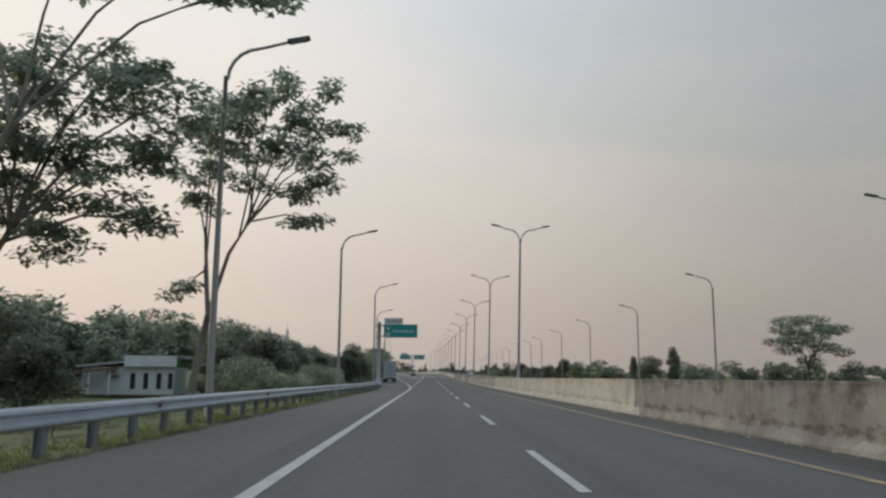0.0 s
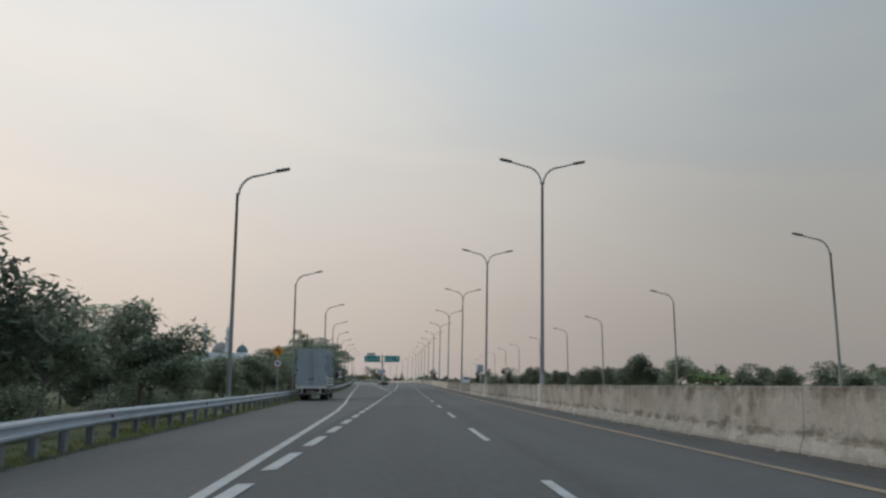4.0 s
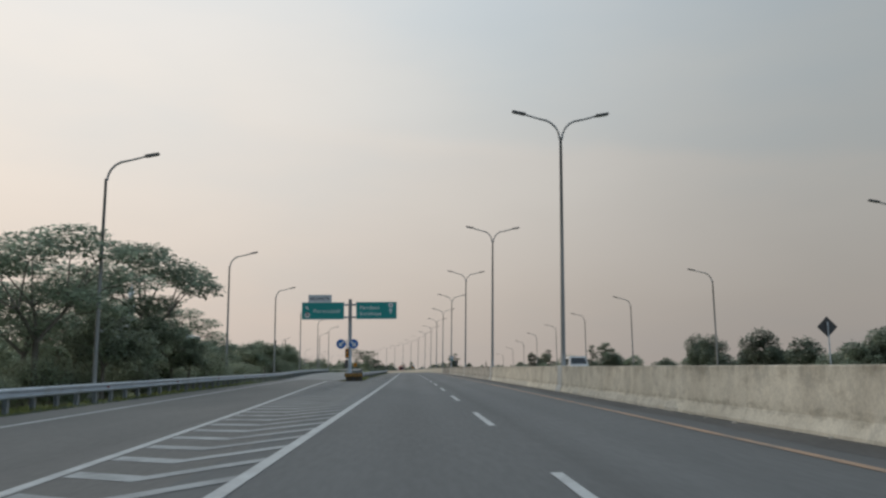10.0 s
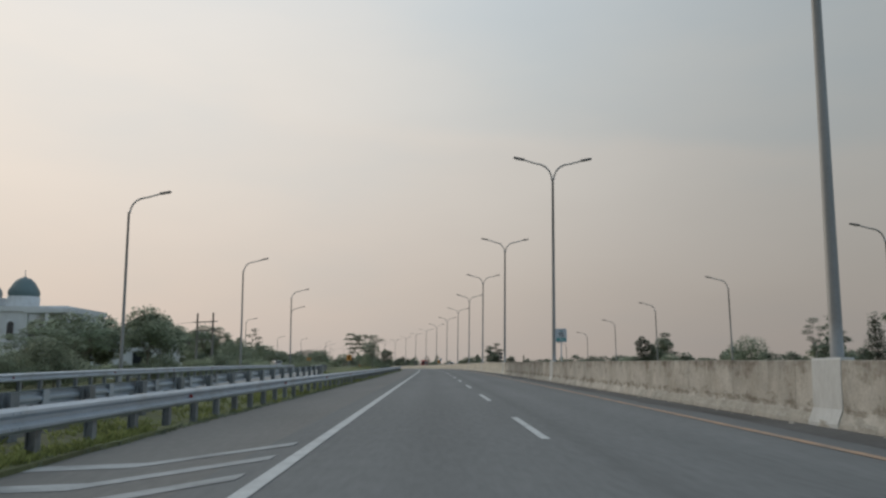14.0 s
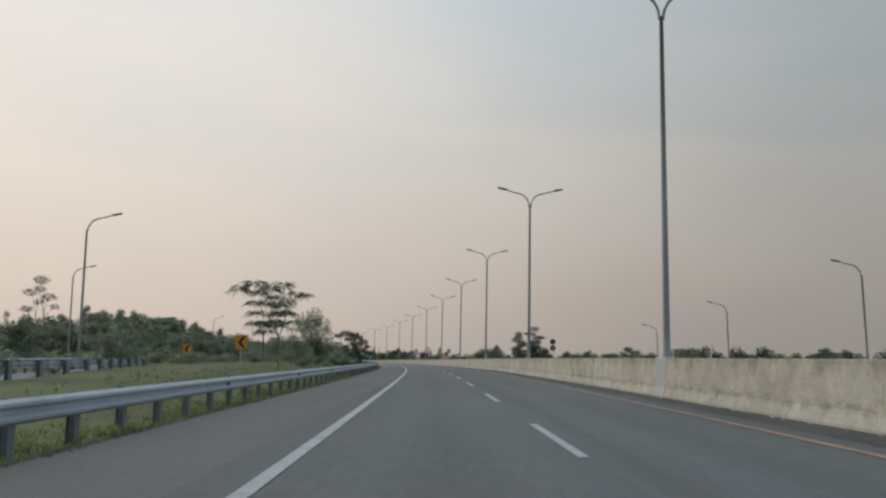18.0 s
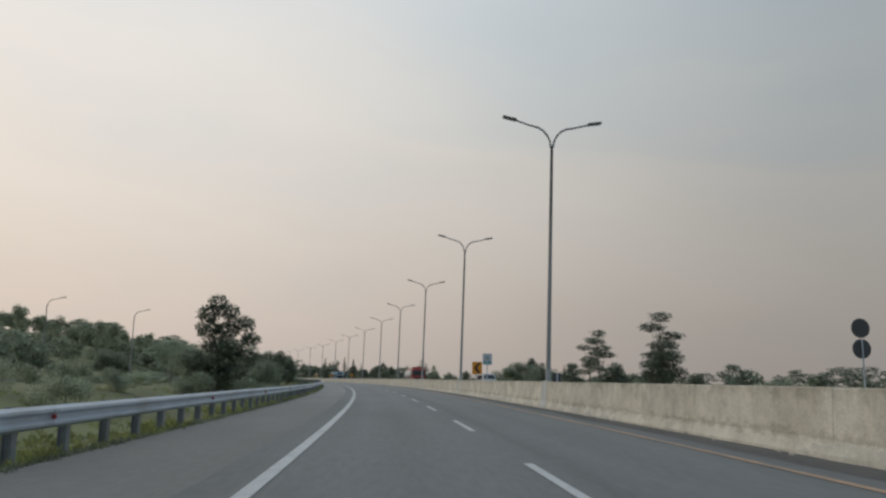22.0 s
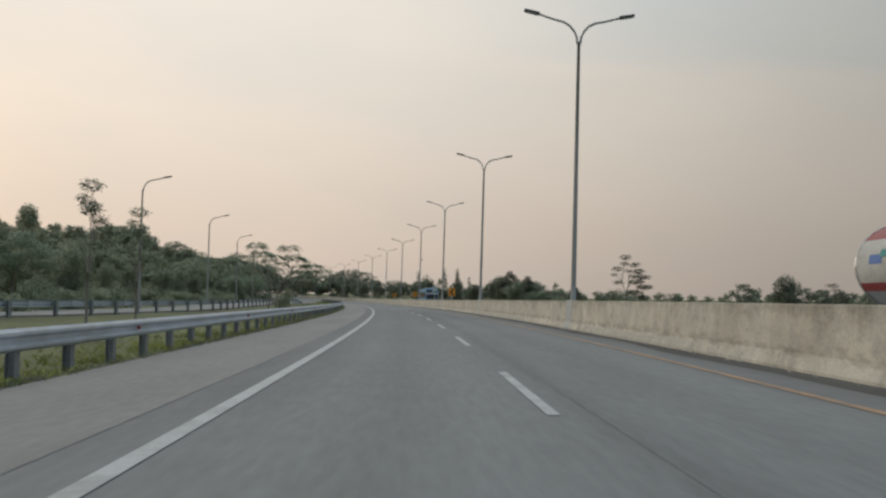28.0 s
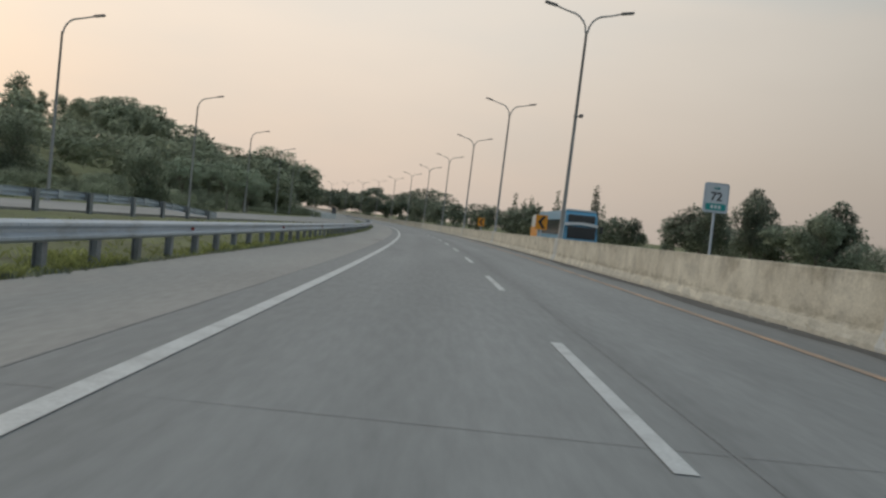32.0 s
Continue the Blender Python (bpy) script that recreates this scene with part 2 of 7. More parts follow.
# ---- materials ----
def shader(name, base, rough=0.7, metal=0.0, vary=0.15, scale=3.0, fine=40.0, bump=0.15, dirt=None, dirt_amount=0.0, stretch=(1, 1, 1), coords="Object", per_object=0.0, spec=0.4, along=None, lanes=None):
    m = bpy.data.materials.new(name)
    m.use_nodes = True
    nt = m.node_tree
    bs = nt.nodes["Principled BSDF"]
    bs.inputs["Roughness"].default_value, bs.inputs["Metallic"].default_value = rough, metal
    bs.inputs["Specular IOR Level"].default_value = spec
    L = nt.links.new
    tc = nt.nodes.new("ShaderNodeTexCoord")
    mp = nt.nodes.new("ShaderNodeMapping")
    mp.inputs["Scale"].default_value = stretch
    if coords == "World":
        geo = nt.nodes.new("ShaderNodeNewGeometry")
        L(geo.outputs["Position"], mp.inputs["Vector"])
    else:
        L(tc.outputs[coords], mp.inputs["Vector"])

    def noise_at(sc, detail=4.0, rough_=0.55):
        n = nt.nodes.new("ShaderNodeTexNoise")
        n.inputs["Scale"].default_value, n.inputs["Detail"].default_value, n.inputs["Roughness"].default_value = sc, detail, rough_
        L(mp.outputs["Vector"], n.inputs["Vector"])
        return n

    big, small = noise_at(scale), noise_at(fine, 3.0)
    mix = nt.nodes.new("ShaderNodeMath")
    mix.operation = "ADD"
    L(big.outputs["Fac"], mix.inputs[0])
    L(small.outputs["Fac"], mix.inputs[1])
    span = nt.nodes.new("ShaderNodeMapRange")
    span.inputs["From Min"].default_value, span.inputs["From Max"].default_value = 0.65, 1.35
    span.inputs["To Min"].default_value, span.inputs["To Max"].default_value = 1.0 - vary, 1.0 + vary
    L(mix.outputs[0], span.inputs["Value"])
    value = span.outputs["Result"]
    if per_object:
        info = nt.nodes.new("ShaderNodeObjectInfo")
        sp = nt.nodes.new("ShaderNodeMapRange")
        sp.inputs["To Min"].default_value, sp.inputs["To Max"].default_value = 1.0 - per_object, 1.0 + per_object
        L(info.outputs["Random"], sp.inputs["Value"])
        mu = nt.nodes.new("ShaderNodeMath")
        mu.operation = "MULTIPLY"
        L(value, mu.inputs[0])
        L(sp.outputs["Result"], mu.inputs[1])
        value = mu.outputs[0]
    if along:   # the pavement's tone from stretch to stretch: (metres along, brightness)
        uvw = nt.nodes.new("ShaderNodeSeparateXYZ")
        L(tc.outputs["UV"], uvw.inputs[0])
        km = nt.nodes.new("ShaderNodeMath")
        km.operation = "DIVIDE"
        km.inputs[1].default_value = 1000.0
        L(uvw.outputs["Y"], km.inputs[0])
        tone_ramp = nt.nodes.new("ShaderNodeValToRGB")
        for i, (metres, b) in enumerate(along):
            el = tone_ramp.color_ramp.elements[i] if i < 2 else tone_ramp.color_ramp.elements.new(metres / 1000.0)
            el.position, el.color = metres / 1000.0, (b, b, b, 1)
        L(km.outputs[0], tone_ramp.inputs["Fac"])
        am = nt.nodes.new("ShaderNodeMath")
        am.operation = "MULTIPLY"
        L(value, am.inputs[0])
        L(tone_ramp.outputs["Color"], am.inputs[1])
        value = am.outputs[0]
    if lanes:   # wheel tracks and seams: (metres across, brightness)
        wide = nt.nodes.new("ShaderNodeMapRange")
        wide.inputs["From Min"].default_value, wide.inputs["From Max"].default_value = -4.5, 5.7
        sway = noise_at(0.9, 3.0)
        off = nt.nodes.new("ShaderNodeMath")
        off.operation = "MULTIPLY_ADD"
        off.inputs[1].default_value = 0.5
        L(sway.outputs["Fac"], off.inputs[0])
        L(uvw.outputs["X"], off.inputs[2])
        back = nt.nodes.new("ShaderNodeMath")
        back.operation = "SUBTRACT"
        back.inputs[1].default_value = 0.25
        L(off.outputs[0], back.inputs[0])
        L(back.outputs[0], wide.inputs["Value"])
        track = nt.nodes.new("ShaderNodeValToRGB")
        for i, (metres, b) in enumerate(lanes):
            place = (metres + 4.5) / 10.2
            el = track.color_ramp.elements[i] if i < 2 else track.color_ramp.elements.new(place)
            el.position, el.color = place, (b / 1.2, b / 1.2, b / 1.2, 1)
        L(wide.outputs["Result"], track.inputs["Fac"])
        gain = nt.nodes.new("ShaderNodeMath")
        gain.operation = "MULTIPLY"
        gain.inputs[1].default_value = 1.2
        L(track.outputs["Color"], gain.inputs[0])
        tm = nt.nodes.new("ShaderNodeMath")
        tm.operation = "MULTIPLY"
        L(value, tm.inputs[0])
        L(gain.outputs[0], tm.inputs[1])
        value = tm.outputs[0]
    tint = nt.nodes.new("ShaderNodeVectorMath")
    tint.operation = "SCALE"
    tint.inputs[0].default_value = base
    L(value, tint.inputs["Scale"])
    colour = tint.outputs["Vector"]
    if dirt:
        dn = noise_at(scale * 0.6, 6.0, 0.65)
        ramp = nt.nodes.new("ShaderNodeMapRange")
        ramp.inputs["From Min"].default_value, ramp.inputs["From Max"].default_value = 0.62 - 0.25 * dirt_amount, 0.72
        L(dn.outputs["Fac"], ramp.inputs["Value"])
        lim = nt.nodes.new("ShaderNodeMath")
        lim.operation = "MULTIPLY"
        lim.inputs[1].default_value = min(1.0, dirt_amount * 1.4)
        L(ramp.outputs["Result"], lim.inputs[0])
        mx = nt.nodes.new("ShaderNodeMix")
        mx.data_type = "RGBA"
        L(lim.outputs[0], mx.inputs["Factor"])
        L(colour, mx.inputs[6])
        mx.inputs[7].default_value = (*dirt, 1)
        colour = mx.outputs[2]
    L(colour, bs.inputs["Base Color"])
    if bump:
        bp = nt.nodes.new("ShaderNodeBump")
        bp.inputs["Strength"].default_value, bp.inputs["Distance"].default_value = bump, 0.02
        L(mix.outputs[0], bp.inputs["Height"])
        L(bp.outputs["Normal"], bs.inputs["Normal"])
    return m


ROAD_TONE = ((0, 0.46), (140.9, 0.415), (141.2, 0.505), (205, 0.395), (222, 0.405), (238, 0.53), (300, 0.67), (500, 0.64), (600, 0.83), (660, 0.95), (690, 0.93), (712, 0.85), (735, 0.88), (765, 0.97), (1000, 1.0))
LANES = ((-4.4, 0.95), (-3.2, 1.0), (-2.6, 1.06), (-1.8, 0.95), (-0.9, 1.06), (-0.1, 1.0), (0.25, 0.98), (0.5, 0.84), (0.8, 0.97), (1.4, 1.06), (2.1, 0.95), (3.0, 1.06), (3.8, 0.98), (5.5, 0.88))
SHOULDER_TONE = ((0, 0.44), (170, 0.45), (235, 0.50), (300, 0.58), (530, 0.60), (590, 0.90), (690, 1.0))
M_ROAD = shader("grey_concrete_pavement", (0.252, 0.256, 0.250), 0.82, vary=0.16, scale=0.35, fine=9.0, bump=0.1, dirt=(0.118, 0.122, 0.120), dirt_amount=0.35, stretch=(1.0, 0.16, 1.0), coords="UV", along=ROAD_TONE, lanes=LANES)
M_SHOULDER = shader("pale_concrete_shoulder", (0.318, 0.306, 0.284), 0.85, vary=0.16, scale=0.5, fine=10.0, bump=0.1, dirt=(0.17, 0.163, 0.15), dirt_amount=0.3, stretch=(1.0, 0.22, 1.0), coords="UV", along=SHOULDER_TONE)
M_RAMP = shader("pale_ramp_concrete", (0.290, 0.286, 0.272), 0.85, vary=0.22, scale=0.5, fine=10.0, bump=0.1, dirt=(0.20, 0.195, 0.18), dirt_amount=0.5, stretch=(1.0, 0.22, 1.0), coords="UV")
M_JOINT = shader("bitumen_joint_filler", (0.198, 0.200, 0.195), 0.7, vary=0.3, scale=2.0, fine=20.0, bump=0.1, coords="World")
M_WHITE = shader("worn_white_road_paint", (0.52, 0.53, 0.52), 0.6, vary=0.16, scale=2.0, fine=25.0, bump=0.08, dirt=(0.26, 0.26, 0.255), dirt_amount=0.42, coords="World")
M_FADED = shader("faded_white_road_paint", (0.41, 0.42, 0.415), 0.7, vary=0.2, scale=1.6, fine=20.0, bump=0.08, dirt=(0.19, 0.195, 0.193), dirt_amount=0.6, coords="World")
M_GHOST = shader("worn_away_road_paint", (0.30, 0.31, 0.305), 0.75, vary=0.25, scale=1.6, fine=20.0, bump=0.08, dirt=(0.17, 0.175, 0.175), dirt_amount=0.9, coords="World")
M_YELLOW = shader("worn_orange_road_paint", (0.48, 0.30, 0.185), 0.65, vary=0.2, scale=1.4, fine=22.0, bump=0.08, dirt=(0.21, 0.19, 0.165), dirt_amount=0.9, coords="World")

M_TAN = shader("faded_tan_road_paint", (0.40, 0.295, 0.185), 0.7, vary=0.25, scale=1.4, fine=22.0, bump=0.08, dirt=(0.19, 0.18, 0.165), dirt_amount=0.9, coords="World")


def barrier_concrete(name, base, amount=1.0):
    """Weathered concrete: clouded patches, run-off streaks of uneven length from the top, ragged stains along the fold, chipped marks."""
    m = shader(name, base, 0.92, vary=0.20, scale=1.6, fine=18.0, bump=0.3, dirt=(0.27, 0.26, 0.235), dirt_amount=0.35, coords="World", per_object=0.05)
    nt = m.node_tree
    L = nt.links.new
    bs = nt.nodes["Principled BSDF"]
    geo, tc = nt.nodes.new("ShaderNodeNewGeometry"), nt.nodes.new("ShaderNodeTexCoord")
    sep = nt.nodes.new("ShaderNodeSeparateXYZ")
    L(tc.outputs["Object"], sep.inputs[0])

    def height(*rows):
        """A weight that follows the height on the panel."""
        r = nt.nodes.new("ShaderNodeValToRGB")
        for i, (z, v) in enumerate(rows):
            el = r.color_ramp.elements[i] if i < 2 else r.color_ramp.elements.new(z / 1.3)
            el.position, el.color = z / 1.3, (v, v, v, 1)
        d = nt.nodes.new("ShaderNodeMath")
        d.operation = "DIVIDE"
        d.inputs[1].default_value = 1.3
        L(sep.outputs["Z"], d.inputs[0])
        L(d.outputs[0], r.inputs["Fac"])
        return r.outputs["Color"]

    def stain(colour, vec_scale, scale, lo, hi, strength, tint, extra=None, reach=0.3):
        mp = nt.nodes.new("ShaderNodeMapping")
        mp.inputs["Scale"].default_value = vec_scale
        L(geo.outputs["Position"], mp.inputs["Vector"])
        n = nt.nodes.new("ShaderNodeTexNoise")
        n.inputs["Scale"].default_value, n.inputs["Detail"].default_value, n.inputs["Roughness"].default_value = scale, 6.0, 0.62
        L(mp.outputs["Vector"], n.inputs["Vector"])
        v = n.outputs["Fac"]
        if extra:
            ad = nt.nodes.new("ShaderNodeMath")
            ad.operation = "MULTIPLY_ADD"
            ad.inputs[1].default_value = reach
            L(extra, ad.inputs[0])
            L(v, ad.inputs[2])
            v = ad.outputs[0]
        r = nt.nodes.new("ShaderNodeMapRange")
        r.inputs["From Min"].default_value, r.inputs["From Max"].default_value = lo, hi
        r.inputs["To Max"].default_value = min(1.0, strength * amount)
        L(v, r.inputs["Value"])
        mx = nt.nodes.new("ShaderNodeMix")
        mx.data_type, mx.blend_type = "RGBA", "MULTIPLY"
        L(r.outputs["Result"], mx.inputs["Factor"])
        L(colour, mx.inputs[6])
        mx.inputs[7].default_value = (*tint, 1)
        return mx.outputs[2]

    colour = bs.inputs["Base Color"].links[0].from_socket
    colour = stain(colour, (1, 1, 0.8), 0.7, 0.46, 0.62, 0.6, (0.62, 0.585, 0.54))                                             # broad grey patches
    top = height((0.45, 0.0), (0.80, 0.35), (1.12, 0.75), (1.24, 1.0))
    colour = stain(colour, (1, 1, 0.12), 5.0, 0.68, 0.90, 0.5, (0.46, 0.45, 0.43), top)                                       # run-off from the top
    colour = stain(colour, (1, 1, 0.07), 2.6, 0.70, 0.90, 0.55, (0.55, 0.54, 0.52), top)
    colour = stain(colour, (1, 1, 1.7), 1.35, 0.64, 0.80, 0.85, (0.50, 0.46, 0.41), top, 0.22)                                 # grime in clouds below the top
    fold = height((0.16, 0.0), (0.30, 1.0), (0.38, 1.0), (0.62, 0.0))
    colour = stain(colour, (1, 1, 2.6), 2.1, 0.66, 0.82, 0.85, (0.45, 0.425, 0.38), fold, 0.25)                                   # ragged stains at the fold
    colour = stain(colour, (1, 1, 1.0), 4.2, 0.65, 0.71, 0.7, (0.50, 0.48, 0.45))                                              # chips and patches
    L(colour, bs.inputs["Base Color"])
    return m


M_BARRIER = barrier_concrete("weathered_barrier_concrete", (0.50, 0.475, 0.42))
M_BARRIER_DARK = barrier_concrete("grimy_barrier_concrete", (0.35, 0.335, 0.295))
M_BARRIER_PALE = barrier_concrete("newer_pale_barrier_concrete", (0.66, 0.62, 0.52), 0.55)
M_BLOCKW = shader("white_painted_concrete", (0.55, 0.56, 0.54), 0.8, vary=0.12, scale=1.5, fine=18.0, bump=0.2, dirt=(0.36, 0.35, 0.32), dirt_amount=0.35, stretch=(1, 1, 0.4), coords="World", per_object=0.08)
M_MORTAR = shader("crumbling_grey_mortar", (0.40, 0.38, 0.33), 0.95, vary=0.28, scale=3.0, fine=22.0, bump=0.4, dirt=(0.22, 0.21, 0.185), dirt_amount=0.4, coords="World")
M_MORTAR_PALE = shader("crumbling_pale_mortar", (0.54, 0.51, 0.435), 0.95, vary=0.22, scale=3.0, fine=22.0, bump=0.4, dirt=(0.34, 0.32, 0.27), dirt_amount=0.3, coords="World")
M_RUBBLE = shader("broken_mortar", (0.42, 0.40, 0.35), 0.95, vary=0.35, scale=4.0, fine=22.0, bump=0.5, coords="World")
M_GALV = shader("galvanised_steel", (0.45, 0.50, 0.55), 0.5, metal=0.4, vary=0.12, scale=1.2, fine=24.0, bump=0.06, dirt=(0.27, 0.265, 0.25), dirt_amount=0.4, coords="World")
M_SPOST = shader("bluish_grey_sign_post", (0.36, 0.395, 0.425), 0.55, metal=0.15, vary=0.14, scale=1.0, fine=20.0, bump=0.05, dirt=(0.17, 0.17, 0.165), dirt_amount=0.4, coords="World")
M_GPOST = shader("dull_galvanised_post", (0.25, 0.27, 0.285), 0.6, metal=0.3, vary=0.2, scale=1.5, fine=20.0, bump=0.1, dirt=(0.15, 0.14, 0.12), dirt_amount=0.45, coords="World", per_object=0.12)
M_POLE = shader("grey_lamp_post_steel", (0.29, 0.295, 0.29), 0.5, metal=0.35, vary=0.1, scale=0.8, fine=14.0, bump=0.03, coords="World", per_object=0.06)
M_HEAD = shader("dark_luminaire_casing", (0.10, 0.10, 0.105), 0.5, metal=0.2, vary=0.1, scale=3.0, fine=20.0, bump=0.02)
M_LENS = shader("clouded_luminaire_glass", (0.35, 0.35, 0.34), 0.2, vary=0.05, bump=0.0)
M_SIGNG = shader("green_reflective_sheet", (0.014, 0.255, 0.245), 0.45, vary=0.07, scale=1.0, fine=14.0, bump=0.0, coords="World")
M_SIGNW = shader("white_reflective_sheet", (0.62, 0.65, 0.66), 0.45, vary=0.05, bump=0.0)
M_SIGNB = shader("blue_reflective_sheet", (0.014, 0.125, 0.43), 0.45, vary=0.08, bump=0.0)
M_SIGNY = shader("amber_reflective_sheet", (0.68, 0.27, 0.02), 0.45, vary=0.08, bump=0.0)
M_SIGNR = shader("red_reflective_sheet", (0.36, 0.05, 0.045), 0.45, vary=0.08, bump=0.0)
M_AMBER_OLD = shader("dusty_amber_paint", (0.46, 0.25, 0.05), 0.7, vary=0.25, scale=3.0, fine=16.0, bump=0.05, dirt=(0.16, 0.12, 0.07), dirt_amount=0.5)
M_BLACK = shader("black_sign_film", (0.02, 0.02, 0.022), 0.5, vary=0.1, bump=0.0)
M_SIGNBACK = shader("dark_bare_sign_back", (0.075, 0.075, 0.078), 0.6, metal=0.2, vary=0.15, bump=0.02)
M_CAP = shader("pale_grey_sign_sheet", (0.50, 0.54, 0.57), 0.5, vary=0.06, bump=0.0)
M_GRASS = shader("roadside_grass_soil", (0.146, 0.160, 0.070), 0.95, vary=0.45, scale=0.22, fine=5.0, bump=0.4, dirt=(0.085, 0.072, 0.05), dirt_amount=0.5, coords="World")
M_SOIL = shader("dark_roadside_soil", (0.072, 0.064, 0.05), 0.97, vary=0.45, scale=1.6, fine=14.0, bump=0.5, dirt=(0.10, 0.105, 0.05), dirt_amount=0.5, coords="World")
M_BARK = shader("grey_brown_bark", (0.21, 0.19, 0.165), 0.9, vary=0.3, scale=2.0, fine=18.0, bump=0.4, stretch=(1, 1, 0.3))


def leafy(name, base, vary=0.35, through_=0.68):
    m = shader(name, base, 0.62, vary=vary, scale=0.5, fine=3.0, bump=0.0, coords="World", per_object=0.16, spec=0.25)
    nt = m.node_tree
    bs, out = nt.nodes["Principled BSDF"], nt.nodes["Material Output"]
    tr = nt.nodes.new("ShaderNodeBsdfTranslucent")
    geo = nt.nodes.new("ShaderNodeNewGeometry")
    isl = nt.nodes.new("ShaderNodeMapRange")
    isl.inputs["To Min"].default_value, isl.inputs["To Max"].default_value = 0.7, 1.35
    nt.links.new(geo.outputs["Random Per Island"], isl.inputs["Value"])
    src = bs.inputs["Base Color"].links[0].from_socket
    sc = nt.nodes.new("ShaderNodeVectorMath")
    sc.operation = "SCALE"
    nt.links.new(src, sc.inputs[0])
    nt.links.new(isl.outputs["Result"], sc.inputs["Scale"])
    nt.links.new(sc.outputs["Vector"], bs.inputs["Base Color"])
    lift = nt.nodes.new("ShaderNodeVectorMath")   # leaves let through more than they throw back
    lift.operation = "SCALE"
    lift.inputs["Scale"].default_value = 1.7
    nt.links.new(sc.outputs["Vector"], lift.inputs[0])
    nt.links.new(lift.outputs["Vector"], tr.inputs["Color"])
    mx = nt.nodes.new("ShaderNodeMixShader")
    mx.inputs["Fac"].default_value = through_
    nt.links.new(bs.outputs[0], mx.inputs[1])
    nt.links.new(tr.outputs[0], mx.inputs[2])
    nt.links.new(mx.outputs[0], out.inputs["Surface"])
    return m


M_LEAF_DARK = leafy("dark_green_foliage", (0.130, 0.152, 0.116))
M_LEAF_MID = leafy("mid_green_foliage", (0.190, 0.219, 0.163))
M_LEAF_FEATHER = leafy("feathery_green_foliage", (0.202, 0.238, 0.180))
M_BLADE = leafy("grass_blades", (0.165, 0.185, 0.07), 0.5, 0.5)
M_BANANA = leafy("banana_leaf", (0.16, 0.22, 0.10), 0.2, 0.45)
# paler leaf of the scrub; on far woods it paints haze into the colour
M_LEAF_PALE = leafy("pale_scrub_and_hazed_woods", (0.228, 0.256, 0.186))


# ---- mesh helpers ----
def mesh_of(name, bm, material, smooth=False):
    me = bpy.data.meshes.new(name)
    bm.to_mesh(me)
    bm.free()
    for m in (material if isinstance(material, (list, tuple)) else [material]):
        me.materials.append(m)
    if smooth:
        me.polygons.foreach_set("use_smooth", [True] * len(me.polygons))
    return me


def raw_mesh(name, verts, faces, material, smooth=False):
    me = bpy.data.meshes.new(name)
    me.from_pydata(verts, [], faces)
    me.materials.append(material)
    if smooth:
        me.polygons.foreach_set("use_smooth", [True] * len(me.polygons))
    me.update()
    return me


def part(name, bm, material, parent, label="", smooth=False, m=None):
    ob = new(name, bm if isinstance(bm, bpy.types.Mesh) else mesh_of(name, bm, material, smooth))
    ob.parent = parent
    if m is not None:
        ob.matrix_local = m
    if label:
        tagged(ob, label)
    return ob


def thing(name, label, category, m=None, group="", kind=""):
    ob = new(name)
    ob.empty_display_size = 0.3
    if m is not None:
        ob.matrix_world = m
    return tagged(ob, label, category, group, kind)


def add_box(bm, x0, x1, y0, y1, z0, z1, bevel=0.0, m=None):
    r = bmesh.ops.create_cube(bm, size=1.0)
    t = Matrix.Translation(((x0 + x1) / 2, (y0 + y1) / 2, (z0 + z1) / 2)) @ Matrix.Diagonal((x1 - x0, y1 - y0, z1 - z0, 1))
    bmesh.ops.transform(bm, matrix=t if m is None else m @ t, verts=r["verts"])
    if bevel:
        edges = list({e for v in r["verts"] for e in v.link_edges})
        bmesh.ops.bevel(bm, geom=edges, offset=bevel, segments=2, affect="EDGES", profile=0.5)
    return bm


def box(x0, x1, y0, y1, z0, z1, bevel=0.0, m=None):
    return add_box(bmesh.new(), x0, x1, y0, y1, z0, z1, bevel, m)


def add_tube(bm, points, radii, sides=8, cap=True):
    """A round tube through points with a radius at each."""
    rings = []
    up = Vector((0, 0, 1))
    pts = [Vector(p) for p in points]
    for i, p in enumerate(pts):
        tan = (pts[min(i + 1, len(pts) - 1)] - pts[max(i - 1, 0)]).normalized()
        ref = up if abs(tan.z) < 0.9 else Vector((0, 1, 0))
        a = tan.cross(ref).normalized()
        b = tan.cross(a).normalized()
        r = radii[i] if isinstance(radii, (list, tuple)) else radii
        rings.append([bm.verts.new(p + (a * math.cos(q) + b * math.sin(q)) * r) for q in (2 * math.pi * k / sides for k in range(sides))])
    for r0, r1 in zip(rings, rings[1:]):
        for k in range(sides):
            bm.faces.new((r0[k], r0[(k + 1) % sides], r1[(k + 1) % sides], r1[k]))
    if cap:
        bm.faces.new(rings[0])
        bm.faces.new(rings[-1][::-1])
    return bm


def tube(points, radii, sides=8):
    return add_tube(bmesh.new(), points, radii, sides)


def add_disc(bm, c, axis, radius, depth, sides=24):
    """A solid disc centred on c with its axis along x, y or z."""
    r = bmesh.ops.create_cone(bm, cap_ends=True, segments=sides, radius1=radius, radius2=radius, depth=depth)
    rot = {"x": Matrix.Rotation(radians(90), 4, "Y"), "y": Matrix.Rotation(radians(90), 4, "X"), "z": Matrix.Identity(4)}[axis]
    bmesh.ops.transform(bm, matrix=Matrix.Translation(c) @ rot, verts=r["verts"])
    return bm


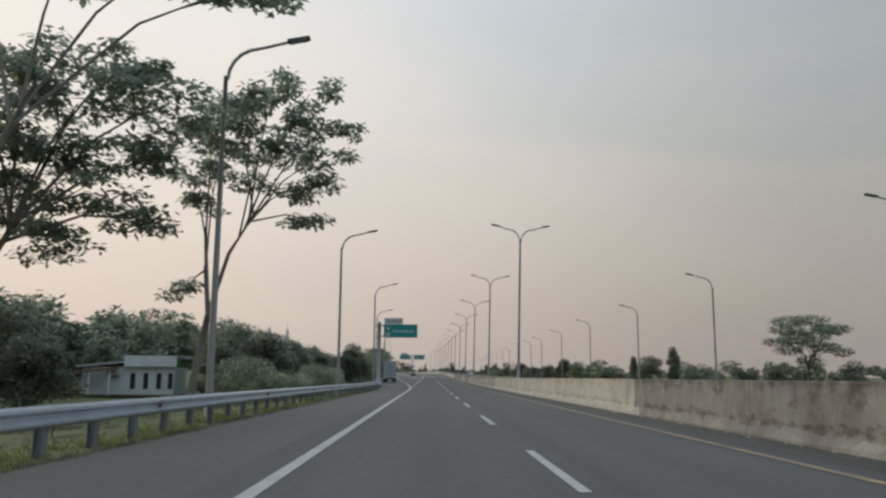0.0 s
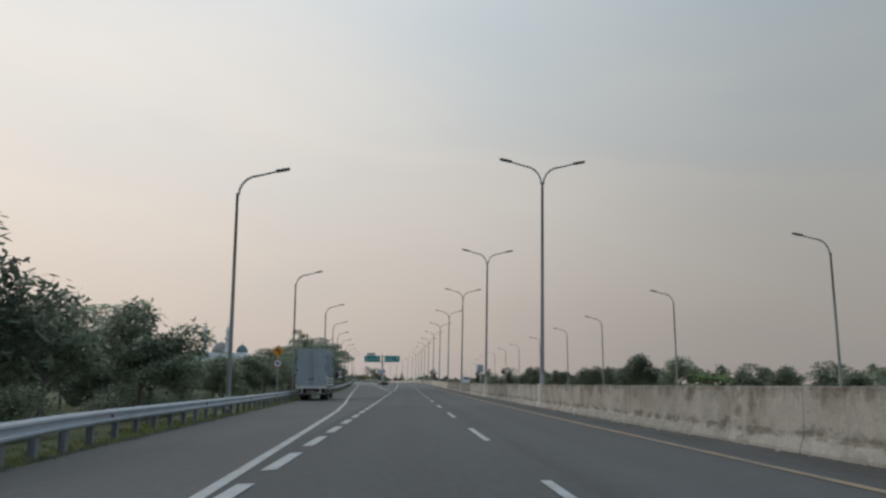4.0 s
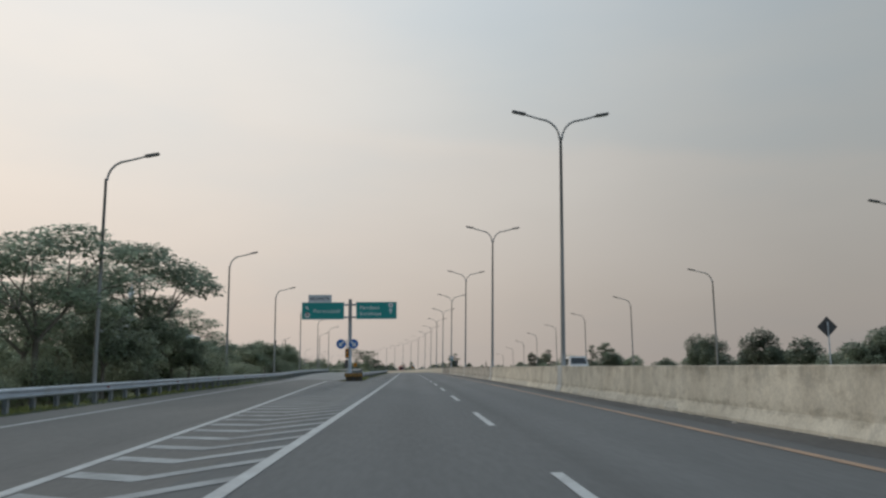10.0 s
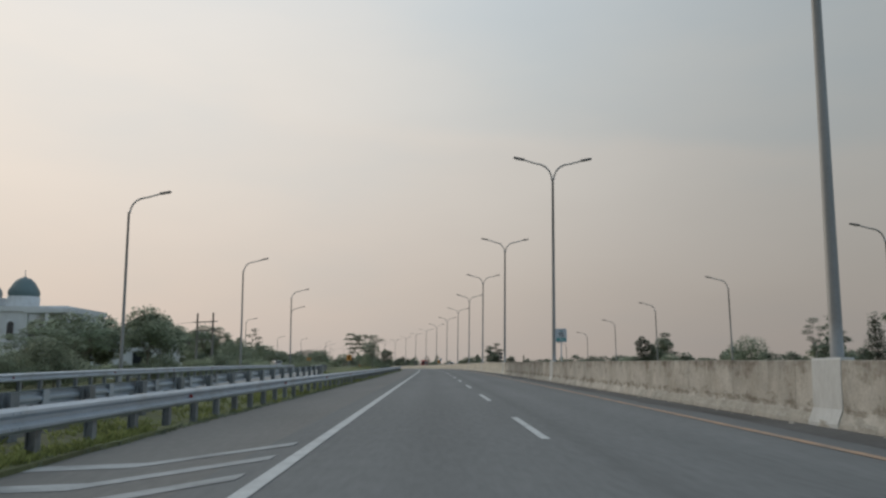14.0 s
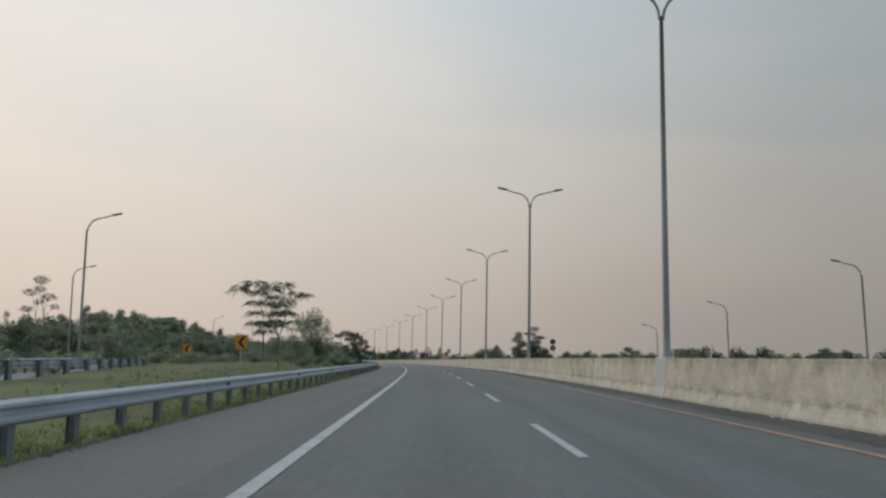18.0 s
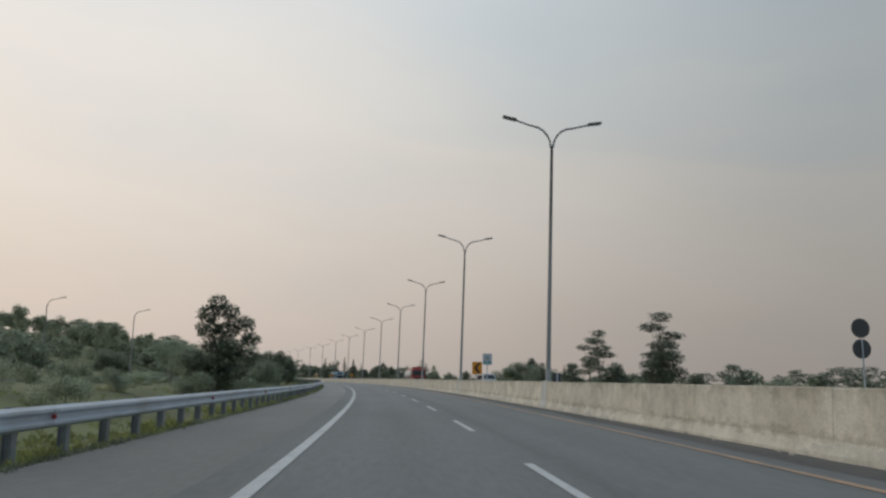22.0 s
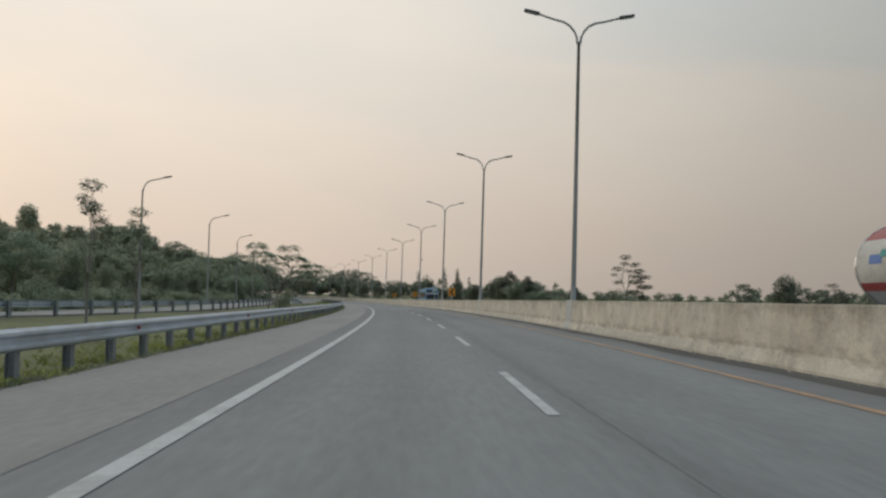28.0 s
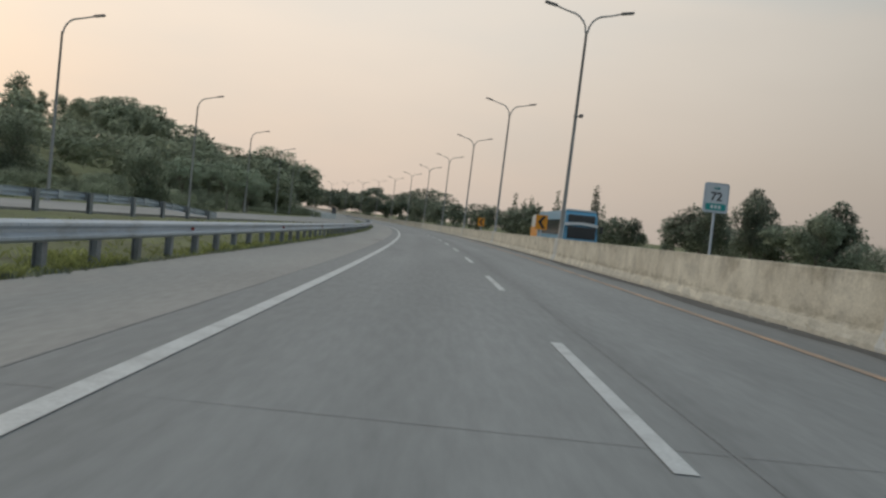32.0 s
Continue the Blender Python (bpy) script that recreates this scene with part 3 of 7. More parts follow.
def add_plate(bm, outline, y0, y1):
    """A plate cut to an outline of (x, z), from y0 (near face) to y1."""
    a = [bm.verts.new((x, y0, z)) for x, z in outline]
    b = [bm.verts.new((x, y1, z)) for x, z in outline]
    bm.faces.new(a)
    bm.faces.new(b[::-1])
    n = len(a)
    for i in range(n):
        bm.faces.new((a[i], b[i], b[(i + 1) % n], a[(i + 1) % n]))
    return bm


def plate(outline, y0, y1):
    bm = add_plate(bmesh.new(), outline, y0, y1)
    bmesh.ops.recalc_face_normals(bm, faces=bm.faces)
    return bm


def rounded(x0, x1, z0, z1, r=0.08, n=4):
    pts = []
    for cx, cz, a0 in ((x1 - r, z0 + r, -90), (x1 - r, z1 - r, 0), (x0 + r, z1 - r, 90), (x0 + r, z0 + r, 180)):
        for k in range(n + 1):
            a = radians(a0 + 90 * k / n)
            pts.append((cx + r * math.cos(a), cz + r * math.sin(a)))
    return pts


def lettering(name, text, x, z, height, material, parent, y, align="LEFT", label="", spacing=1.0):
    """Raised lettering that faces the oncoming driver (towards -y)."""
    cu = bpy.data.curves.new(name, "FONT")
    cu.body, cu.size, cu.align_x, cu.extrude = text, height / 0.69, align, 0.004
    cu.space_character = spacing
    cu.offset = height * 0.018
    tmp = bpy.data.objects.new(name, cu)
    me = bpy.data.meshes.new_from_object(tmp)
    bpy.data.objects.remove(tmp)
    me.materials.clear()
    me.materials.append(material)
    ob = new(name, me)
    ob.parent = parent
    ob.matrix_local = Matrix.Translation((x, y, z)) @ Matrix.Rotation(radians(90), 4, "X")
    if label:
        tagged(ob, label)
    return ob


def strip(name, s0, s1, step, left, right, z, material, kind="structure", label="", category="", skirt=0.12, cross=1, parent=None):
    """A band of surface along the road between two offsets, with UVs in metres (across, along)."""
    n = max(1, round((s1 - s0) / step))
    bm = bmesh.new()
    uv = bm.loops.layers.uv.new("UVMap")
    rows, info = [], {}
    fl = left if callable(left) else (lambda s: left)
    fr = right if callable(right) else (lambda s: right)
    fz = z if callable(z) else (lambda s, d: z)
    for i in range(n + 1):
        s = s0 + (s1 - s0) * i / n
        row = []
        for k in range(cross + 1):
            d = fl(s) + (fr(s) - fl(s)) * k / cross
            v = bm.verts.new(at(s, d, fz(s, d)))
            info[v] = (d, s)
            row.append(v)
        if skirt:
            a = bm.verts.new(row[0].co - Vector((0, 0, skirt)))
            b = bm.verts.new(row[-1].co - Vector((0, 0, skirt)))
            info[a], info[b] = info[row[0]], info[row[-1]]
            row = [a] + row + [b]
        rows.append(row)
    for r0, r1 in zip(rows, rows[1:]):
        for k in range(len(r0) - 1):
            f = bm.faces.new((r0[k], r0[k + 1], r1[k + 1], r1[k]))
            for lp in f.loops:
                lp[uv].uv = info[lp.vert]
    ob = new(name, mesh_of(name, bm, material))
    if parent:
        ob.parent = parent
        if label:
            tagged(ob, label)
        return ob
    return tagged(ob, label, category, kind=kind)


def lerp_table(*rows):
    xs, ys = [r[0] for r in rows], [r[1] for r in rows]
    return lambda s: float(np.interp(s, xs, ys))

# ---- plan: offsets from the lane line, metres ----
LEFT_LINE, YELLOW_LINE, BAR = -3.68, 3.87, 5.75       # edge lines and the middle of the median barrier
EDGE = -7.22                                          # paved edge of the carriageway
exit_edge = lerp_table((-160, -7.25), (88, -7.3), (112, -8.9), (165, -11.2), (220, -12.2), (284, -14.9), (316, -16.2), (413, -20.9), (447, -21.9), (465, -24.3), (483, -27.6), (500, -34.0), (520, -43.2), (560, -60.5))
exit_line = lerp_table((78, -3.70), (93, -3.92), (134, -5.36), (151, -6.23), (170, -7.42), (219, -10.1), (258, -11.8), (290, -13.3), (330, -15.2), (413, -19.8), (447, -20.9), (465, -23.3), (483, -26.6))
gore_left = lerp_table((212, -3.9), (219, -4.75), (270, -7.65), (292, -8.95), (316, -10.2), (330, -10.2), (360, -10.8), (393, -12.2), (404, -13.5), (415, -14.9), (430, -16.8), (447, -18.6), (462, -20.4), (483, -24.6), (500, -30.2), (520, -38.8), (560, -55.5))
nose_rail = lambda s: gore_left(s) + (1.2 if s > 330 else 1.2 + (330 - s) * 0.06)
ramp_z = lambda s, d: float(np.interp(s, [330, 370, 400, 440, 480, 560], [0.0, 0.3, 0.42, 0.42, 0.45, 0.8]))
slip_z = lambda s, d: float(np.interp(s, [600, 730, 780, 800, 930], [0.2, 0.2, 0.38, 0.38, 0.02]))
exit_rail = lambda s: exit_edge(s) - 0.45 + 0.88 * math.exp(-((s - 101.0) / 7.5) ** 2)
slip_edge = lerp_table((600, -56), (640, -40.0), (661, -32.0), (700, -20.8), (707, -20.1), (725, -18.4), (750, -18.3), (775, -18.0), (784, -16.2), (800, -14.8), (860, -12.0), (930, -9.4), (1000, -7.6), (1400, -7.4))
slip_left = lerp_table((600, -64), (640, -47.5), (661, -39.5), (700, -28.7), (730, -24.9), (790, -25.1), (860, -24.0), (930, -20.0), (1400, -16))


def ground_z(s, d):
    """Height of the ground beside the road, over the road's own level."""
    z = -0.14
    if d < EDGE - 0.1:
        out = EDGE - d
        z = -0.03 - 0.02 * min(out, 2.0)
        if s < 335:
            o = exit_edge(s) - d
            z = -0.14 if o < -0.05 else -0.04 - 0.11 * max(0.0, min(o - 1.5, 14.0))
        elif s < 600:
            mound = 0.8 * max(0.0, min(1.0, (s - 430) / 25.0)) * max(0.0, min(1.0, (620 - s) / 70.0))
            z += mound * max(0.0, min(1.0, (out - 3.0) / 3.5))
            rz, nr, ee = ramp_z(s, 0), nose_rail(s), exit_edge(s)
            if d > nr:
                z = max(z, -0.05 + (EDGE - d) / (EDGE - nr) * (rz + 0.03))
            elif d > ee - 0.6:
                z = rz - 0.14
            else:
                z = rz * max(0.0, 1 - (ee - 0.6 - d) / 12.0) - 0.16
        else:
            sz, se, sl = slip_z(s, 0), slip_edge(s), slip_left(s)
            if d > se + 0.4:
                z = max(z, -0.05 + (EDGE - d) / max(0.5, EDGE - se - 0.4) * (sz - 0.02))
            elif d > sl - 0.4:
                z = sz - 0.14
            else:
                z = sz - 0.05
        hill = max(0.0, min(1.0, (s - 690) / 160.0)) * 13.0
        hill += max(0.0, min(1.0, (s - 850) / 120.0)) * 8.0
        z += hill * max(0.0, min(1.0, (-d - 30.0) / 75.0)) ** 1.2
        far = 0.45 * max(0.0, min(1.0, (s - 560) / 90.0)) * (1 - max(0.0, min(1.0, (s - 690) / 160.0)))
        z += far * 5.0 * max(0.0, min(1.0, (-d - 45.0) / 70.0))
    elif d > 20.2:
        z = -0.06 - 0.05 * min(d - 20.2, 40.0)
    return z


def build_ground():
    ds = [-640, -420, -280, -200, -150, -110, -85, -66, -52, -42, -34, -28, -24, -21, -18.5, -16.5, -14.8, -13.2, -11.6, -10.2, -9, -8.1, -7.4, -6, 0, 6, 14, 20, 20.8, 24, 30, 42, 62, 100, 180, 340, 700, 1500]
    ss = np.arange(-150.0, 1441.0, 6.0)
    verts, faces = [], []
    nd = len(ds)
    for s in ss:
        for d in ds:
            z = ground_z(s, d)
            paved = s < 335 and d > exit_edge(s) - 0.5 or 335 <= s < 600 and exit_edge(s) - 1.0 < d < gore_left(s) + 2.4 or s >= 600 and slip_left(s) - 1.0 < d < slip_edge(s) + 1.2
            if (d < -8.0 and not paved) or d > 21:
                z += 0.16 * noise.noise((s * 0.11, d * 0.11, 3.0)) * min(1.0, (abs(d) - 8) / 6)
            verts.append(at(s, d, z))
    for i in range(len(ss) - 1):
        for k in range(nd - 1):
            a = i * nd + k
            faces.append((a, a + 1, a + nd + 1, a + nd))
    # out to the horizon
    ring = [k for k in range(nd)] + [i * nd + nd - 1 for i in range(1, len(ss))] + [(len(ss) - 1) * nd + k for k in range(nd - 2, -1, -1)] + [i * nd for i in range(len(ss) - 2, 0, -1)]
    mid = Vector(at(640, 0))
    first = len(verts)
    for r in ring:
        v = Vector(verts[r])
        o = (v - mid)
        o.z = 0
        q = mid + o.normalized() * 4600
        q.z = v.z - 2.0
        verts.append(q)
    for j in range(len(ring)):
        k = (j + 1) % len(ring)
        faces.append((ring[k], ring[j], first + j, first + k))
    ob = new("ground", raw_mesh("ground", verts, faces, M_GRASS, True))
    tagged(ob, "dry green roadside grass and bare soil", "ground", kind="structure")


build_ground()

# carriageways
M_GUTTER = shader("grimy_gutter_concrete", (0.112, 0.110, 0.105), 0.9, vary=0.3, scale=0.8, fine=12.0, bump=0.3, dirt=(0.06, 0.057, 0.052), dirt_amount=0.5, stretch=(1.0, 0.3, 1.0), coords="UV")
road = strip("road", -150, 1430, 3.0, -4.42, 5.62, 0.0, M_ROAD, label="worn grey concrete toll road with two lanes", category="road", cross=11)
strip("road_shoulder", -150, 1430, 3.0, lambda s: EDGE if s > 316 else -7.3, -4.421, 0.0, M_SHOULDER, label="concrete hard shoulder, dark at first and pale further on", category="road")
strip("exit_lane", 84, 330, 3.0, exit_edge, lambda s: -7.31 if s < 316 else gore_left(s) + 0.9, 0.0, M_SHOULDER, label="grey exit lane that widens beside the road", category="road")
strip("exit_ramp", 330, 560, 3.0, exit_edge, lambda s: gore_left(s) + 0.9, ramp_z, M_RAMP, label="pale exit ramp that bends away", category="road", skirt=1.4)
strip("slip_road", 600, 1430, 3.0, slip_left, lambda s: min(slip_edge(s), -7.27), slip_z, M_RAMP, label="pale slip road that joins from the side", category="road", skirt=0.3)
strip("nose_soil", 315.7, 346, 1.5, lambda s: -7.7, lambda s: -6.38 - 0.5 * min(1.0, (s - 315.7) / 14.0) - 0.36 * min(1.0, max(0.0, s - 329.7) / 16.0) + 0.07 * noise.noise((s * 0.5, 3.0, 1.0)), lambda s, d: 0.07, M_GRASS, label="weedy soil with tufts at the foot of the rail", category="soil")
strip("verge_soil", -60, 318, 2.0, lambda s: exit_edge(s) - 0.42 - 0.12 * noise.noise((s * 0.4, 0, 7)), lambda s: exit_edge(s) - 0.002, lambda s, d: -0.012 - 0.03 * (d < exit_edge(s) - 0.2), M_SOIL, label="dark soil along the paved edge", category="soil")
strip("verge_soil_main", 318, 1000, 2.0, lambda s: EDGE - 0.30 - 0.14 * noise.noise((s * 0.4, 0, 7)), EDGE - 0.002, lambda s, d: -0.012 - 0.03 * (d < EDGE - 0.15), M_SOIL, label="dark soil and roots along the paved edge", category="soil")
strip("far_road", -150, 1430, 3.0, 5.88, 20.3, 0.0, M_ROAD, label="grey opposite carriageway behind the barrier", category="road")


strip("gutter_grime", -60, 900, 1.2, lambda s: 4.55 + 0.30 * min(1.0, max(0.0, (s - 530) / 40.0)) + 0.34 * noise.noise((s * 0.16, 0, 3)) + 0.12 * noise.noise((s * 0.9, 0, 9)), 5.6, 0.004, M_GUTTER, label="dark grime between the orange line and the barrier", category="road", skirt=0)


def joints():
    """Filled joints of the concrete slabs and a few dark repairs, laid 4 mm proud."""
    rng = random.Random(4)
    j = strip("long_joint", 620, 1200, 3.0, 0.467, 0.481, 0.004, M_JOINT, skirt=0, parent=road)
    strip("shoulder_joint", 555, 1300, 3.0, -4.445, -4.415, 0.004, M_JOINT, skirt=0, parent=road)
    for k in range(150):
        s = -10 + 6.3 * k + rng.uniform(-0.3, 0.3)
        strip("cross_joint", s, s + 0.009, 0.009, -7.1, 5.4, 0.004, M_JOINT, skirt=0, parent=road, cross=4)


joints()


def markings():
    m = thing("lane_markings", "worn white and orange painted lane lines", "road marking", kind="structure")
    dash = []
    k = -10
    while 9.15 + 12.803 * k < 1300:
        s = 9.15 + 12.803 * k
        strip("lane_dash", s, s + 5.1, 2.6, -0.075, 0.075, 0.008, M_WHITE, skirt=0, parent=m)
        k += 1
    strip("edge_line", -150, 86, 3.0, LEFT_LINE - 0.1, LEFT_LINE + 0.1, 0.008, M_WHITE, skirt=0, parent=m)
    strip("edge_line", 212, 1400, 3.0, LEFT_LINE - 0.1, LEFT_LINE + 0.1, 0.008, M_WHITE, skirt=0, parent=m)
    strip("exit_edge_line", 80, 520, 2.0, lambda s: exit_line(s) - 0.1, lambda s: exit_line(s) + 0.1, lambda s, d: ramp_z(s, d) + 0.008, M_WHITE, skirt=0, parent=m)
    strip("gore_line", 212, 330, 2.0, lambda s: gore_left(s) - 0.1, lambda s: gore_left(s) + 0.1, 0.008, M_WHITE, skirt=0, parent=m)
    strip("median_line", 112, 1400, 3.0, YELLOW_LINE - 0.09, YELLOW_LINE + 0.09, 0.008, M_YELLOW, skirt=0, parent=m, label="worn orange line along the median")
    strip("median_line", -150, 112, 3.0, YELLOW_LINE - 0.09, YELLOW_LINE + 0.09, 0.008, M_TAN, skirt=0, parent=m, label="tan line, its orange nearly worn away")
    s = 86.3
    while s < 211:
        strip("short_dash", s, s + 3.1, 3.1, -4.05, -3.81, 0.008, M_WHITE, skirt=0, parent=m)
        s += 4.78
    for k in range(15):
        strip("faded_dash", 452 + 3.9 * k, 453.3 + 3.9 * k, 1.3, -4.39, -4.2, 0.008, M_GHOST, skirt=0, parent=m)
    # bars of the painted nose, two limbs each
    for k in range(66):
        s = 221 + 1.82 * k
        a, b = gore_left(s) + 0.1, LEFT_LINE - 0.1
        if s > 312:
            a = max(-7.2, -6.2 - 0.045 * (s - 312))
        if s > 300:
            b = min(b, -4.0)
        mid = a + 0.48 * (b - a)
        for d0, d1, s0, s1 in ((a, mid, s + 0.7 * (mid - a), s), (mid, b, s, s + 1.3 * (b - mid))):
            if s > 312 and d0 == a:
                d0, s0 = a, s
            bm = bmesh.new()
            q = [bm.verts.new(at(ss, dd, 0.007)) for ss, dd in ((s0, d0), (s1, d1), (s1 + 0.52, d1), (s0 + 0.52, d0))]
            bm.faces.new(q)
            part("nose_bar", bm, M_FADED, m)
    for d in (9.9, 13.5, 17.1):
        strip("far_line", -100, 1300, 3.0, d - 0.07, d + 0.07, 0.008, M_WHITE, skirt=0, parent=m)


markings()


# ---- median barrier ----
PROFILE = [(-0.26, 0.0), (-0.26, 0.07), (-0.155, 0.33), (-0.125, 1.22), (-0.105, 1.25), (0.105, 1.25), (0.125, 1.22), (0.155, 0.33), (0.26, 0.07), (0.26, 0.0)]
PANEL = 3.44
LAMP_S = [67.8, 102.7, 138.2, 170.6, 204.8, 240.2, 274.6, 308.9, 343.8, 379.0, 412.9, 447.4, 481.8, 516.7, 552.0, 585.7, 619.9, 654.7, 688.5, 724.0, 759.0, 792.1, 826.5, 860.4, 894.5]
LAMP_S += [894.5 + 34.2 * k for k in range(1, 11)]


def prism(profile, y0, y1, grow=0.0):
    bm = bmesh.new()
    a = [bm.verts.new((x * (1 + grow), y0, z * (1 + grow * 0.3))) for x, z in profile]
    b = [bm.verts.new((x * (1 + grow), y1, z * (1 + grow * 0.3))) for x, z in profile]
    n = len(a)
    for i in range(n - 1):
        bm.faces.new((a[i], a[i + 1], b[i + 1], b[i]))
    bm.faces.new(a[::-1])
    bm.faces.new(b)
    bmesh.ops.recalc_face_normals(bm, faces=bm.faces)
    return bm


def chord(s0, d0, s1, d1, z0=0.0, z1=0.0, unit=1.0):
    """The pose that lays a piece of that unit length along y from one place to the other."""
    p, q = at(s0, d0, z0), at(s1, d1, z1)
    v = q - p
    y = v.normalized()
    x = y.cross(Vector((0, 0, 1))).normalized()
    m = Matrix((x, y, x.cross(y))).transposed().to_4x4()
    return Matrix.Translation(p) @ m @ Matrix.Diagonal((1, v.length / unit, 1, 1))


# ---- lamp posts ----
def luminaire(parent, tip, sign):
    """A flat casing with its glass, at the arm's tip, reaching out along sign * x."""
    x, z = tip
    bm = box(0, 0.72, -0.15, 0.15, -0.055, 0.055, 0.03)
    for v in bm.verts:
        if v.co.x > 0.4:
            v.co.y *= 0.85
        v.co.x *= sign
    bmesh.ops.recalc_face_normals(bm, faces=bm.faces)
    head = part("luminaire", bm, M_HEAD, parent, "dark flat lamp head", m=Matrix.Translation((x, 0, z)) @ Matrix.Rotation(radians(-11 * sign), 4, "Y"))
    part("glass", box(0.1 * sign if sign > 0 else -0.62, 0.62 if sign > 0 else -0.1, -0.11, 0.11, -0.068, -0.052), M_LENS, head)


def arm_points(sign, z0, reach, rise):
    pts = []
    for k in range(9):
        u = k / 8
        a = min(1.0, u / 0.62) * math.pi / 2
        pts.append((sign * (0.06 + 0.95 * (1 - math.cos(a)) + max(0.0, u - 0.5) / 0.5 * (reach - 1.0)), 0, z0 + rise * 0.80 * math.sin(a) + rise * 0.20 * max(0.0, u - 0.5) / 0.5))
    return pts


def double_lamp(m):
    t = thing("median_lamp_post", "tall grey double-armed street lamp on the median barrier", "street lamp", m, "lamps along the median")
    part("pole", tube([(0, 0, 1.2), (0, 0, 2.0), (0, 0, 7.0), (0, 0, 13.0)], [0.125, 0.12, 0.098, 0.07], 10), M_POLE, t, smooth=True)
    part("base_flange", box(-0.12, 0.12, -0.2, 0.2, 1.245, 1.29, 0.01), M_POLE, t)
    for sg in (-1, 1):
        part("arm", tube(arm_points(sg, 12.9, 1.86, 1.30), [0.055] * 5 + [0.048] * 4, 8), M_POLE, t, smooth=True)
        luminaire(t, (sg * 1.83, 14.21), sg)
    return t


def single_lamp(m, right_side=False):
    """The arm reaches over the road along +x."""
    t = thing("roadside_lamp_post", "tall grey single-armed street lamp at the roadside", "street lamp", m, "lamps along the roadside")
    part("pole", tube([(0, 0, -0.3), (0, 0, 1.0), (0, 0, 6.0), (0, 0, 10.9)], [0.12, 0.115, 0.092, 0.068], 10), M_POLE, t, smooth=True)
    part("base_flange", box(-0.2, 0.2, -0.2, 0.2, -0.1, 0.06, 0.01), M_POLE, t)
    part("arm", tube(arm_points(1, 10.8, 1.95, 1.27), [0.06] * 5 + [0.05] * 4, 8), M_POLE, t, smooth=True)
    luminaire(t, (1.92, 12.08), 1)
    return t


LEAN = Matrix.Rotation(radians(1.2), 4, "Y")   # the median posts lean a little away from these lanes
first = double_lamp(stand(LAMP_S[0], BAR) @ LEAN)
for s in LAMP_S[1:]:
    copy_thing(first, stand(s, BAR) @ LEAN)
LEFT_LAMPS = [(24.2, -8.3), (58.1, -8.3), (92.2, -8.15), (133.0, -10.6), (171.5, -12.9), (206.3, -13.4), (241.0, -15.4), (275.1, -17.3), (310.5, -18.9), (344.0, -20.0), (379.0, -21.2), (412.8, -21.8), (447.5, -22.6), (483.0, -28.3), (519.4, -44.0),
              (640.9, -48.6), (661.0, -40.2), (695.5, -29.4), (729.6, -25.4), (764.8, -25.7), (799.7, -26.3), (833.3, -26.2), (867.4, -26.2), (897.1, -24.9), (931, -24.5), (965, -24.2), (999, -23.8)]
firstl = None
for s, d in LEFT_LAMPS:
    z = 0.12 if 400 < s < 530 else 0.0
    z += float(np.interp(s, FALL_S, FALL)) + (0.3 if s > 630 else -0.25 if s < 100 else 0.0)
    firstl = copy_thing(firstl, stand(s, d, z)) if firstl else single_lamp(stand(s, d, z))
RIGHT_LAMPS = [(43.3, 25.8, -0.6), (78.2, 26.8, -0.6), (113.4, 28.4, -0.6), (146.6, 28.2, -0.5), (181.0, 28.6, -0.6), (215.4, 28.9, -0.8), (249.4, 30.4, -0.5), (284.2, 31.0, -0.5), (318.3, 31.1, -0.8), (353.1, 32.0, -0.7), (387, 32.6, -0.9), (421, 33.4, -1.2), (455.1, 34.6, -1.6), (489, 36.5, -2.4), (524, 39.0, -3.4), (559.1, 42.0, -4.8)]
for s, d, z in RIGHT_LAMPS:
    copy_thing(firstl, stand(s, d - 0.5, z, 180))


# ---- guard rails ----
WB = [(0.00, 0.0), (0.08, 0.05), (0.085, 0.095), (0.01, 0.15), (0.01, 0.2), (0.085, 0.255), (0.08, 0.30), (0.0, 0.35)]


def beam_mesh():
    bm = bmesh.new()
    pts = WB + [(x - 0.012, z) for x, z in WB[::-1]]
    a = [bm.verts.new((x, 0.0, z)) for x, z in pts]
    b = [bm.verts.new((x, 4.0, z)) for x, z in pts]
    n = len(pts)
    for i in range(n):
        bm.faces.new((a[i], a[(i + 1) % n], b[(i + 1) % n], b[i]))
    bmesh.ops.recalc_face_normals(bm, faces=bm.faces)
    # lap joint with its bolts
    add_box(bm, -0.02, 0.0, -0.16, 0.16, 0.02, 0.33)
    for y in (-0.1, 0.1):
        for z in (0.075, 0.275):
            add_box(bm, 0.07, 0.095, y - 0.015, y + 0.015, z - 0.015, z + 0.015)
    return mesh_of("rail_beam", bm, M_GALV)


def post_mesh():
    bm = bmesh.new()
    add_box(bm, -0.075, 0.075, -0.004, 0.004, -0.25, 0.80)
    add_box(bm, -0.075, -0.067, -0.085, 0.085, -0.25, 0.80)
    add_box(bm, 0.067, 0.075, -0.085, 0.085, -0.25, 0.80)
    add_box(bm, 0.075, 0.165, -0.05, 0.05, 0.50, 0.78)
    return mesh_of("post", bm, M_GPOST)


BEAM, POST = beam_mesh(), post_mesh()
REFL = mesh_of("reflector", add_disc(bmesh.new(), (0, 0, 0), "y", 0.04, 0.02, 12), M_SIGNR)


